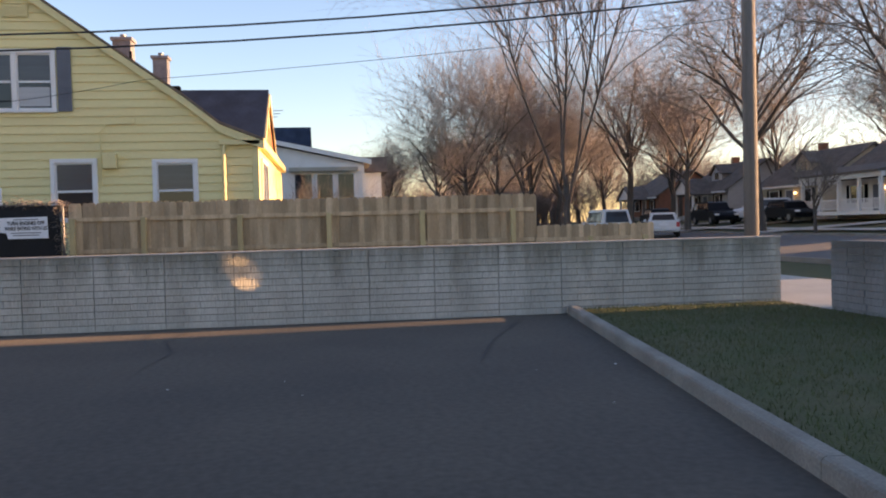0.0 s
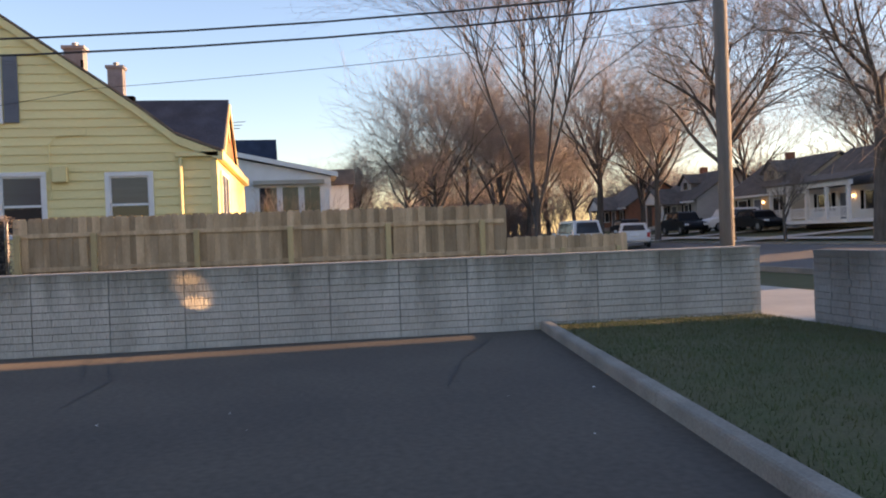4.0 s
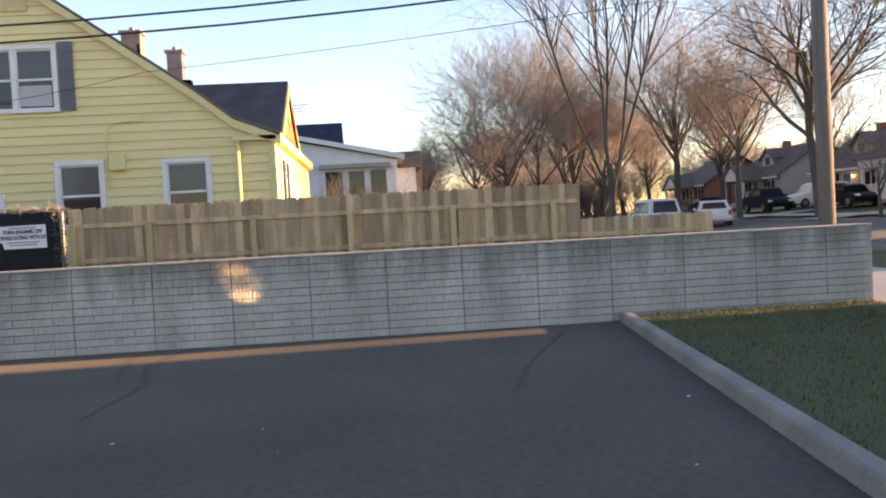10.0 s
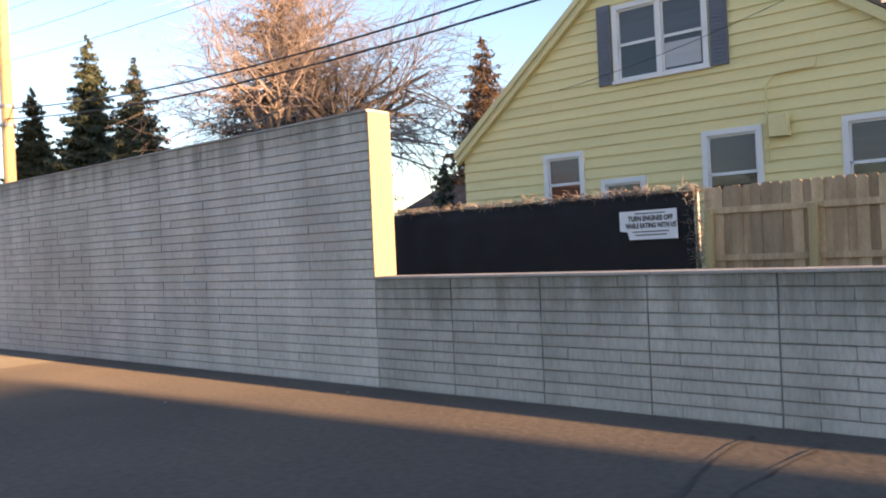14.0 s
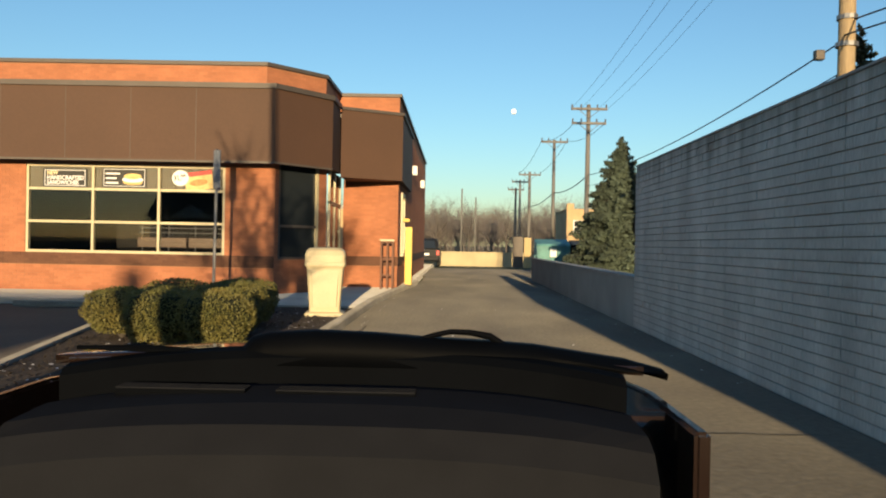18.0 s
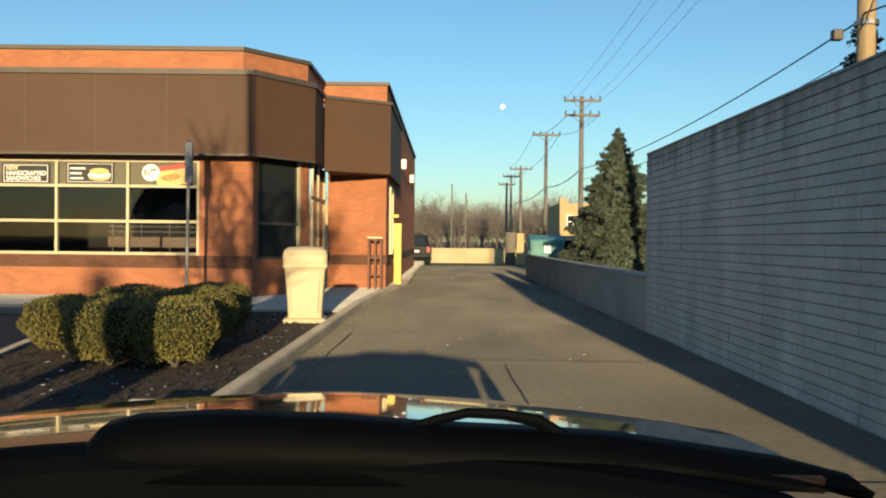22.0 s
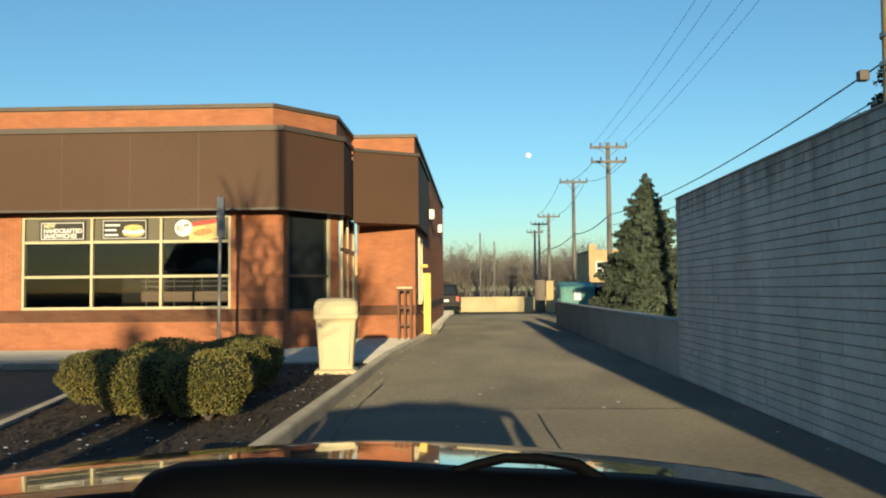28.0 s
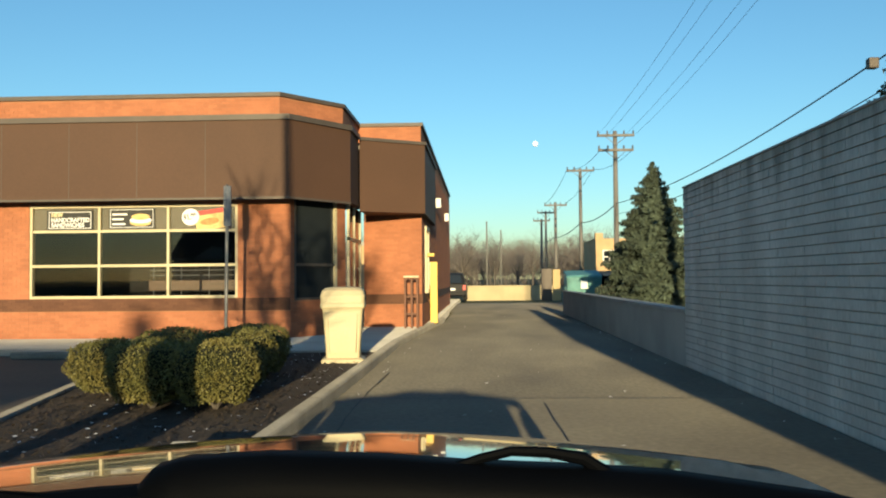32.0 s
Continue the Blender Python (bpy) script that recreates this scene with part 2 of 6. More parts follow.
M_BRICK_M = mat("brick_mortar", (0.33, 0.165, 0.095), 0.95, 0.2, 1.5, 60, 0.3)
M_FASCIA = mat("brown_fascia", (0.08, 0.041, 0.024), 0.75, 0.15, 0.5, 30, 0.1)
M_DKBRICK = mat("dark_brick_band", (0.13, 0.06, 0.035), 0.9, 0.25, 2, 40, 0.4, each=0.15)
M_COPING = mat("roof_coping", (0.1, 0.085, 0.075), 0.6, 0.15, 2, 20, 0.05, metal=0.3)
M_FRAME = mat("cream_frame", (0.52, 0.46, 0.3), 0.5, 0.08, 2, 30, 0.05)
# near-black so rooms and slots read unlit; the dimness is in the colour
M_DARKIN = mat("shade_black_interior", (0.011, 0.0095, 0.009), 0.9, 0.3, 1, 20, 0)
M_BIN = mat("beige_plastic", (0.5, 0.43, 0.27), 0.55, 0.1, 3, 40, 0.08)
M_YELLOW = mat("yellow_steel", (0.7, 0.45, 0.06), 0.5, 0.12, 3, 30, 0.05)
M_RUST = mat("rust_steel", (0.16, 0.07, 0.04), 0.7, 0.25, 4, 40, 0.1)
M_BLACK = mat("black_fabric", (0.016, 0.016, 0.018), 0.9, 0.4, 1.5, 60, 0.3)
# far darker than plastic: the unbuilt car roof's shade is in this black
M_PLAST = mat("black_plastic", (0.0022, 0.0028, 0.0042), 0.7, 0.2, 6, 200, 0.05, spec=0.02)
M_DASH = mat("dash_vinyl", (0.014, 0.0148, 0.018), 0.9, 0.15, 6, 300, 0.1, spec=0.02)
M_GLASS = glass_mat("window_dark_glass")
M_CLEAR = clear_glass("window_clear_glass")
M_STEEL = mat("grey_steel", (0.25, 0.25, 0.26), 0.45, 0.15, 3, 40, 0.05, metal=0.7)
M_PAPER = mat("white_paper", (0.8, 0.8, 0.82), 0.7, 0.04, 4, 60, 0)
M_INK = mat("black_print", (0.02, 0.02, 0.02), 0.6, 0.1, 4, 60, 0)
M_TYRE = mat("tyre_rubber", (0.02, 0.02, 0.02), 0.85, 0.2, 5, 60, 0.1)

# ---- building helpers ----


def thing(name, label, category, group="", kind="", at=(0, 0, 0), turn=0.0):
    ob = new(name)
    ob.empty_display_size = 0.1
    ob.matrix_world = pose(*at, 0, 0, turn)
    return tagged(ob, label, category, group, kind)


def mesh_of(bm, material, smooth=False, name="mesh"):
    me = bpy.data.meshes.new(name)
    bm.normal_update()
    bm.to_mesh(me)
    bm.free()
    if material:
        for one in material if isinstance(material, (list, tuple)) else [material]:
            me.materials.append(one)
    if smooth:
        me.polygons.foreach_set("use_smooth", [True] * len(me.polygons))
    return me


def part(name, bm, material, parent=None, label="", smooth=False, at=None, category="", kind=""):
    me = bm if isinstance(bm, bpy.types.Mesh) else mesh_of(bm, material, smooth, name)
    ob = new(name, me)
    if at is not None:
        ob.matrix_basis = at if isinstance(at, Matrix) else Matrix.Translation(at)
    if parent is not None:
        ob.parent = parent
    return tagged(ob, label, category, "", kind)


def quad_box(bm, x0, x1, y0, y1, z0, z1):
    v = [bm.verts.new((x, y, z)) for x in (x0, x1) for y in (y0, y1) for z in (z0, z1)]
    for f in ((0, 1, 3, 2), (4, 6, 7, 5), (0, 4, 5, 1), (2, 3, 7, 6), (0, 2, 6, 4), (1, 5, 7, 3)):
        bm.faces.new([v[i] for i in f])
    return v


def boxes(*dims, bevel=0.0):
    """A mesh of boxes, each (x0, x1, y0, y1, z0, z1)."""
    bm = bmesh.new()
    for d in dims:
        quad_box(bm, *d)
    if bevel:
        bmesh.ops.bevel(bm, geom=bm.edges[:], offset=bevel, segments=2, affect="EDGES", profile=0.6)
    return bm


def prism(poly, z0, z1, axis="z"):
    """The outline poly swept from z0 to z1 along an axis: (x, y) for z, (y, z) for x, (x, z) for y."""
    bm = bmesh.new()

    def place(p, h):
        return {"z": (p[0], p[1], h), "x": (h, p[0], p[1]), "y": (p[0], h, p[1])}[axis]

    a, b = [bm.verts.new(place(p, z0)) for p in poly], [bm.verts.new(place(p, z1)) for p in poly]
    bm.faces.new(a[::-1])
    bm.faces.new(b)
    for i in range(len(poly)):
        j = (i + 1) % len(poly)
        bm.faces.new((a[i], a[j], b[j], b[i]))
    bmesh.ops.recalc_face_normals(bm, faces=bm.faces[:])
    return bm


def tube(bm, points, radii, sides=6, cap=True):
    """A tapering round bar through points."""
    rings = []
    for i, p in enumerate(points):
        p = Vector(p)
        d = (Vector(points[min(i + 1, len(points) - 1)]) - Vector(points[max(i - 1, 0)])).normalized()
        a = d.orthogonal().normalized() if i == 0 or abs(d.dot(side)) > 0.95 else (side - d * side.dot(d)).normalized()
        side, b = a, d.cross(a)
        rings.append([bm.verts.new(p + radii[i] * (math.cos(k * 6.2832 / sides) * a + math.sin(k * 6.2832 / sides) * b)) for k in range(sides)])
    for r, s in zip(rings, rings[1:]):
        for k in range(sides):
            bm.faces.new((r[k], r[(k + 1) % sides], s[(k + 1) % sides], s[k]))
    if cap and sides > 2:
        bm.faces.new(rings[0][::-1])
        bm.faces.new(rings[-1])
    return bm


def bar(points, radii, sides=8):
    if not isinstance(radii, (list, tuple)):
        radii = [radii] * len(points)
    return tube(bmesh.new(), points, radii, sides)


def turned(profile, sides=24):
    """A body turned round z from (radius, height) pairs."""
    bm = bmesh.new()
    rings = [[bm.verts.new((r * math.cos(k * 6.28319 / sides), r * math.sin(k * 6.28319 / sides), z)) for k in range(sides)] for r, z in profile]
    for r, s in zip(rings, rings[1:]):
        for k in range(sides):
            bm.faces.new((r[k], r[(k + 1) % sides], s[(k + 1) % sides], s[k]))
    bm.faces.new(rings[0][::-1])
    bm.faces.new(rings[-1])
    return bm


def loft(sections, closed=True):
    """A skin over closed outlines of equal count, capped."""
    bm = bmesh.new()
    rings = [[bm.verts.new(p) for p in s] for s in sections]
    for r, s in zip(rings, rings[1:]):
        for k in range(len(r) if closed else len(r) - 1):
            bm.faces.new((r[k], r[(k + 1) % len(r)], s[(k + 1) % len(r)], s[k]))
    if closed:
        bm.faces.new(rings[0][::-1])
        bm.faces.new(rings[-1])
    bmesh.ops.recalc_face_normals(bm, faces=bm.faces[:])
    return bm


def rise(x, y):
    """The height of the ground: level round the lot, then gently up past the street."""
    d = max(0.0, -18.0 - y) * 0.052 + max(0.0, x - 30) * 0.006
    return min(d, 1.5)

# ---- ground ----
LOW, TALL, FARLOW = 1.1, 2.8, 0.89
WALL_END, TALL_END, FAR_END, THICK = -13.65, 17.85, 37.9, 0.3
KERB_X = -4.92


def sheet(name, poly, z, material, label, drop=0.25):
    bm = prism(poly, z - drop, z)
    ob = new(name, mesh_of(bm, material, name=name))
    return tagged(ob, label, name.split("_")[0], kind="structure")


def ground_sheet():
    """Lawn and soil out to the horizon, in rings that follow the rise."""
    bm = bmesh.new()
    xs = [-900, -300, -100, -60, -30, -10, 0, 10, 20, 30, 45, 60, 80, 100, 160, 300, 900]
    ys = [-900, -300, -160, -100, -80, -63, -55, -45, -40, -35, -30, -28, -24, -21, -18, -10, 0, 20, 60, 150, 300, 900]
    grid = [[bm.verts.new((x, y, rise(x, y) - 0.12)) for y in ys] for x in xs]
    for i in range(len(xs) - 1):
        for j in range(len(ys) - 1):
            bm.faces.new((grid[i][j], grid[i + 1][j], grid[i + 1][j + 1], grid[i][j + 1]))
    return tagged(new("ground", mesh_of(bm, M_GRASS_G)), "dull early-spring lawn and soil out to the horizon", "ground", kind="structure")


ground_sheet()
sheet("road_lot", [(-45, -4.68), (-0.02, -10.1), (-0.02, 12.0), (-45, 12.0)], 0.0, M_ASPH, "worn dark asphalt of the parking lot", 0.1)
sheet("road_lane", [(KERB_X, 14.3), (-0.02, 14.3), (-0.02, 37.9), (5.0, 37.9), (5.0, 52), (-14, 52), (-14, 40), (-4.4, 40), (-4.4, 32), (-4.75, 25.8), (KERB_X, 22), (KERB_X, 19)], -0.006, M_LANE, "worn asphalt lane along the wall", 0.1)
sheet("road_slab", [(KERB_X, 6.2), (-0.02, 6.2), (-0.02, 14.3), (KERB_X, 14.3)], 0.004, M_CONC_ROAD, "stained concrete slab in the lane", 0.1)
sheet("road_bays", [(-45, 12.0), (-7.8, 12.0), (-9.4, 20.2), (-45, 20.2)], -0.003, M_ASPH, "dark asphalt of the parking bays", 0.1)
sheet("pavement_corner", [(-60, -17.2), (60, -17.2), (60, -15.2), (3, -15.2), (3, -13.9), (-1.0, -13.9), (-3, -15.2), (-60, -15.2)], 0.03, M_WALK, "pale concrete pavement beside the street", 0.2)
sheet("pavement_gap", [(-1.3, -13.9), (0.3, -13.9), (0.3, -13.2), (-1.3, -13.2)], 0.028, M_WALK, "pale concrete path through the gap in the wall", 0.2)
sheet("lawn_island", [(-45, -13.65), (-0.02, -13.65), (-0.02, -10.2), (-45, -4.8)], 0.06, M_GRASS_G, "short patchy grass inside the wall", 0.2)


def street():
    bm = bmesh.new()
    xs = [-120, -40, 0, 15, 30, 45, 60, 80, 120, 200]
    rows = [[bm.verts.new((x, y, rise(x, y) - 0.06)) for x in xs] for y in (-29.0, -25, -20.8)]
    for a, b in zip(rows, rows[1:]):
        for i in range(len(xs) - 1):
            bm.faces.new((a[i], a[i + 1], b[i + 1], b[i]))
    tagged(new("road_street", mesh_of(bm, M_STREET)), "grey asphalt of the residential street", "road", kind="structure")
    for n, y0, y1 in (("kerb_near", -20.8, -20.6), ("kerb_far", -29.2, -29.0)):
        bm = loft([[(x, y0, rise(x, y0) - 0.2), (x, y1, rise(x, y0) - 0.2), (x, y1, rise(x, y0) + 0.03), (x, y0, rise(x, y0) + 0.03)] for x in xs])
        tagged(new(n, mesh_of(bm, M_KERB)), "concrete kerb of the street", "kerb", kind="structure")
    bm = bmesh.new()
    rows = [[bm.verts.new((x, y, rise(x, y) - 0.02)) for x in xs] for y in (-33.0, -31.6)]
    for i in range(len(xs) - 1):
        bm.faces.new((rows[0][i], rows[0][i + 1], rows[1][i + 1], rows[1][i]))
    tagged(new("pavement_far", mesh_of(bm, M_WALK)), "concrete pavement on the far side of the street", "pavement", kind="structure")
    for i, x in enumerate((14, 30, 41, 50, 62)):
        bm = bmesh.new()
        rows = [[bm.verts.new((x + w, y, rise(x, y) - 0.01)) for w in (0, 2.6)] for y in (-29.3, -31.6, -34, -38, -41)]
        for a, b in zip(rows, rows[1:]):
            bm.faces.new((a[0], a[1], b[1], b[0]))
        tagged(new(f"pavement_drive_{i + 1}", mesh_of(bm, M_WALK)), "concrete driveway across the lawn", "driveway", kind="structure")


street()


def kerb_line(name, pts, width=0.16, height=0.13, label="worn concrete kerb"):
    """A kerb in stones about three metres long, with rounded top edges, along pts; width to the left of the way."""
    root = thing(name, label, "kerb", kind="structure")
    for a, b in zip(pts, pts[1:]):
        a, b = Vector((*a, 0)), Vector((*b, 0))
        n = max(1, round((b - a).length / 3.0))
        d = (b - a) / n
        side = Vector((-d.y, d.x, 0)).normalized()
        for i in range(n):
            p, q = a + d * i + d.normalized() * 0.006, a + d * (i + 1) - d.normalized() * 0.006
            prof = [(0, -0.15), (0, height - 0.03), (0.01, height - 0.01), (0.03, height), (width - 0.02, height), (width, height - 0.02), (width, -0.15)]
            part("kerb_stone", loft([[e + side * u + Vector((0, 0, v)) for u, v in prof] for e in (p, q)]), M_KERB, root)


kerb_line("kerb_grass", [(-0.03, -10.08), (-20, -7.68), (-45, -4.68)], label="worn concrete kerb beside the grass")
kerb_line("kerb_lane", [(KERB_X - 0.02, 2.2), (KERB_X - 0.02, 22.0), (-4.77, 25.8), (-4.42, 32.2)], label="worn concrete kerb beside the lane")
kerb_line("kerb_planter", [(-9.44, 20.0), (-6.7, 6.2), (-6.8, 2.2), (KERB_X - 0.02, 2.2)], label="concrete kerb round the planting bed")
sheet("ground_bed", [(-6.72, 2.3), (KERB_X - 0.18, 2.3), (KERB_X - 0.18, 19.6), (-9.3, 19.6), (-6.63, 6.2)], 0.09, M_MULCH, "dark bark mulch of the planting bed", 0.2)
sheet("pavement_front", [(-45, 20.2), (-9.5, 20.2), (-9.35, 19.6), (KERB_X - 0.17, 19.6), (KERB_X - 0.17, 22.0), (-4.92, 25.8), (-4.57, 32.2), (-4.57, 60), (-5, 60), (-8, 40), (-45, 40)], 0.125, M_WALK, "concrete pavement in front of the restaurant", 0.3)

# ---- block walls ----


def block_mesh(length, height=0.0915, depth=0.014, material=None):
    bm = bmesh.new()
    v = quad_box(bm, -depth, 0.0, -length / 2, length / 2, -height / 2, height / 2)
    for i in (0, 1, 2, 3):
        v[i].co.y *= 1 - 0.004 / length
        v[i].co.z *= 0.95
    return mesh_of(bm, material, name="block")


def block_wall(name, y0, y1, height, near, label, material, step=1.0, gap=0.008):
    """A wall of split blocks in courses of a tenth of a metre, with an upright joint at every metre."""
    root = thing(name, label, "wall", kind="structure")
    part("core", boxes((0.014, THICK, y0, y1, -0.2, height - 0.005)), M_MORTAR_T if material is M_BLOCK_T else M_MORTAR, root)
    shapes = {0.5: block_mesh(0.498, material=material), 0.25: block_mesh(0.248, material=material)}
    rest = bmesh.new()
    courses = round(height / 0.1)
    r = random.Random(5)
    left = 300
    for k in range(math.ceil((y1 - y0) / step - 0.01)):
        a = y1 - (k + 1) * step
        for c in range(courses):
            spans = ((0, 0.5), (0.5, 0.5)) if c % 2 else ((0, 0.25), (0.25, 0.5), (0.75, 0.25))
            for s, w in spans:
                y, z, x = a + (gap / 2 + (s + w / 2) * (1 - gap)) * step, (c + 0.5) * height / courses, 0.012 + r.uniform(-0.005, 0.004)
                hw = w * step * (1 - gap) / 2 - 0.001
                if y + hw < y0 + 0.05:
                    continue
                if near[0] <= y <= near[1] and left > 0:
                    left -= 1
                    part("block", shapes[w], None, root, at=Matrix.Translation((x, y, z + r.uniform(-0.0015, 0.0015))) @ Matrix.Diagonal((1, step * (1 - gap), height / courses / 0.1, 1)))
                else:
                    h = 0.0458
                    v = quad_box(rest, x - 0.014, x, max(y - hw, y0), y + hw, z - h, z + h)
                    for i in range(4):
                        v[i].co.z = z + (v[i].co.z - z) * 0.95
    part("block_courses", rest, material, root, kind="stuff")
    return root


def grass_blades():
    """Short blades on the lawn inside the wall, in patches."""
    r = random.Random(21)
    verts, faces = [], []
    while len(faces) < 26000:
        x, y = -abs(r.uniform(0, 1)) ** 1.3 * 13 - 0.03, r.uniform(-13.6, -8.6)
        if y > -10.25 - x * 0.12 or noise.noise((x * 0.9, y * 0.9, 3)) < -0.45 + 0.5 * r.random() - 0.3:
            continue
        h, w, a, t = r.uniform(0.025, 0.065), r.uniform(0.003, 0.006), r.uniform(0, 6.28), r.uniform(-0.03, 0.03)
        i = len(verts)
        verts += [(x - w * math.cos(a), y - w * math.sin(a), 0.058), (x + w * math.cos(a), y + w * math.sin(a), 0.058), (x + t, y + r.uniform(-0.03, 0.03), 0.058 + h)]
        faces.append((i, i + 1, i + 2))
    me = bpy.data.meshes.new("grass")
    me.from_pydata(verts, [], faces)
    me.materials.append(M_BLADE)
    tagged(new("grass", me), "short patchy grass blades on the lawn by the wall", "grass", kind="stuff")


grass_blades()


def road_marks():
    """Sealed cracks and the slab's joints, as thin raised strips and grooves of tar."""
    root = thing("road_cracks", "dark tar-sealed cracks across the asphalt", "road crack", kind="structure")
    r = random.Random(6)
    lines = [[(-0.3, -4.4), (-1.6, -4.3), (-2.6, -4.55), (-4.2, -4.4)], [(-0.3, -3.9), (-1.2, -3.95), (-2.4, -4.2)], [(-0.6, -9.2), (-2.6, -8.4), (-4.4, -7.9)], [(-2.46, 6.3), (-2.5, 8.0), (-2.46, 11.2), (-2.5, 14.3)], [(-4.85, 14.31), (-3.6, 14.3), (-1.5, 14.31), (-0.1, 14.3)], [(-4.85, 9.4), (-3.6, 9.42), (-1.5, 9.39), (-0.1, 9.4)], [(-4.5, 11.0), (-4.62, 14.0), (-4.58, 17.5)]]
    for pts in lines:
        full = []
        for (x0, y0), (x1, y1) in zip(pts, pts[1:]):
            for k in range(8):
                full.append((x0 + (x1 - x0) * k / 8 + r.uniform(-0.014, 0.014), y0 + (y1 - y0) * k / 8 + r.uniform(-0.014, 0.014)))
        bm = bmesh.new()
        rows = []
        for i, (x, y) in enumerate(full):
            a, b = full[max(i - 1, 0)], full[min(i + 1, len(full) - 1)]
            d = Vector((b[0] - a[0], b[1] - a[1])).normalized()
            w = r.uniform(0.005, 0.013)
            rows.append((bm.verts.new((x - d.y * w, y + d.x * w, 0.008)), bm.verts.new((x + d.y * w, y - d.x * w, 0.008))))
        for p, q in zip(rows, rows[1:]):
            bm.faces.new((p[0], p[1], q[1], q[0]))
        part("crack", bm, M_TAR, root)


M_TAR = mat("tar", (0.05, 0.047, 0.043), 0.8, 0.2, 4, 60, 0.2)
road_marks()

# ---- yellow house ----
HX = 8.69
LAP = 0.208
GABLE = [(5.8, 3.55), (0.95, 7.52), (-2.9, 4.78), (-3.75, 4.08), (-4.62, 3.72)]


def gable_y(z, outline=GABLE):
    """The stretch of y that the gable covers at a height."""
    lo, hi = outline[-1][0], outline[0][0]
    for a, b in zip(outline, outline[1:]):
        if min(a[1], b[1]) <= z <= max(a[1], b[1]):
            y = a[0] + (b[0] - a[0]) * (z - a[1]) / (b[1] - a[1])
            if a[1] < b[1]:
                hi = y
            else:
                lo = y
    return lo, hi


# y0, y1, z0, z1 of the openings in the gable wall
OPENINGS = [(-0.84, 0.25, 1.75, 3.28), (-3.22, -2.13, 1.75, 3.24), (2.72, 3.68, 2.0, 3.22), (1.38, 2.35, 1.7, 2.6), (0.04, 1.95, 4.42, 5.93)]


def siding(root):
    """Lapped boards about a fifth of a metre wide, cut round the openings."""
    z = 0.35
    while z < 7.4:
        top = min(z + LAP, 7.5)
        cuts = sorted({z, top, *[v for o in OPENINGS for v in o[2:] if z < v < top]})
        for a, b in zip(cuts, cuts[1:]):
            (l0, h0), (l1, h1) = gable_y(a + 1e-4), gable_y(b - 1e-4)
            mid = (a + b) / 2
            holes = sorted((o[0] + 0.03, o[1] - 0.03) for o in OPENINGS if o[2] < mid < o[3])
            spans, at = [], None
            for y0, y1 in holes:
                spans.append((at, y0))
                at = y1
            spans.append((at, None))
            for s, e in spans:
                quad = [(l0 if s is None else s, a), (h0 if e is None else e, a), (h1 if e is None else e, b), (l1 if s is None else s, b)]
                if quad[1][0] - quad[0][0] < 0.02:
                    continue
                bm = bmesh.new()
                out = [HX - 0.028 * (1 - (p[1] - z) / LAP) - 0.004 for p in quad]
                f = [bm.verts.new((o, p[0], p[1])) for o, p in zip(out, quad)]
                g = [bm.verts.new((HX + 0.02, p[0], p[1])) for p in quad]
                bm.faces.new(f[::-1])
                bm.faces.new(g)
                for i in range(4):
                    bm.faces.new((f[i], f[(i + 1) % 4], g[(i + 1) % 4], g[i]))
                bmesh.ops.recalc_face_normals(bm, faces=bm.faces[:])
                part("siding_board", bm, M_SIDING, root)
        z += LAP


def sash_window(parent, y0, y1, z0, z1, x=HX, halves=1, frame=0.1):
    """A white-framed double-hung window in a wall that faces -x."""
    w = part("window", boxes((x - 0.055, x + 0.03, y0, y0 + frame, z0, z1), (x - 0.055, x + 0.03, y1 - frame, y1, z0, z1),
                             (x - 0.055, x + 0.03, y0 + frame, y1 - frame, z1 - frame, z1)), M_WHITE, parent, "white-painted window frame")
    part("sill", boxes((x - 0.09, x + 0.03, y0 - 0.03, y1 + 0.03, z0 - 0.02, z0 + 0.05), bevel=0.008), M_WHITE, w)
    a, b = y0 + frame, y1 - frame
    n = halves
    for k in range(n):
        p, q = a + (b - a) * k / n, a + (b - a) * (k + 1) / n
        if k:
            part("mullion", boxes((x - 0.05, x + 0.03, p - 0.05, p + 0.05, z0 + 0.05, z1 - frame)), M_WHITE, w)
            p += 0.05
        if k < n - 1:
            q -= 0.05
        m = (z0 + z1) / 2 - 0.03
        part("upper_sash", boxes((x - 0.01, x + 0.03, p, q, m - 0.025, m + 0.03), (x - 0.01, x + 0.03, p, p + 0.035, m, z1 - frame), (x - 0.01, x + 0.03, q - 0.035, q, m, z1 - frame), (x - 0.012, x + 0.03, p + 0.035, q - 0.035, z1 - frame - 0.04, z1 - frame)), M_WHITE, w)
        part("lower_sash", boxes((x + 0.008, x + 0.03, p, q, z0 + 0.05, z0 + 0.1), (x + 0.008, x + 0.03, p, p + 0.035, z0 + 0.1, m - 0.025), (x + 0.008, x + 0.03, q - 0.035, q, z0 + 0.1, m - 0.025)), M_WHITE, w)
        part("upper_pane", boxes((x + 0.012, x + 0.016, p + 0.035, q - 0.035, m + 0.03, z1 - frame - 0.04)), M_PANE, w)
        part("lower_pane", boxes((x + 0.022, x + 0.026, p + 0.035, q - 0.035, z0 + 0.1, m - 0.025)), M_GLASS, w)
    return w


M_PANE = mat("pane_with_blind", (0.075, 0.082, 0.095), 0.12, 0.15, 2, 12, 0, stretch=(1, 0.2, 6))
M_BLIND = mat("pale_blind", (0.42, 0.43, 0.45), 0.35, 0.1, 2, 12, 0, stretch=(1, 0.2, 6))


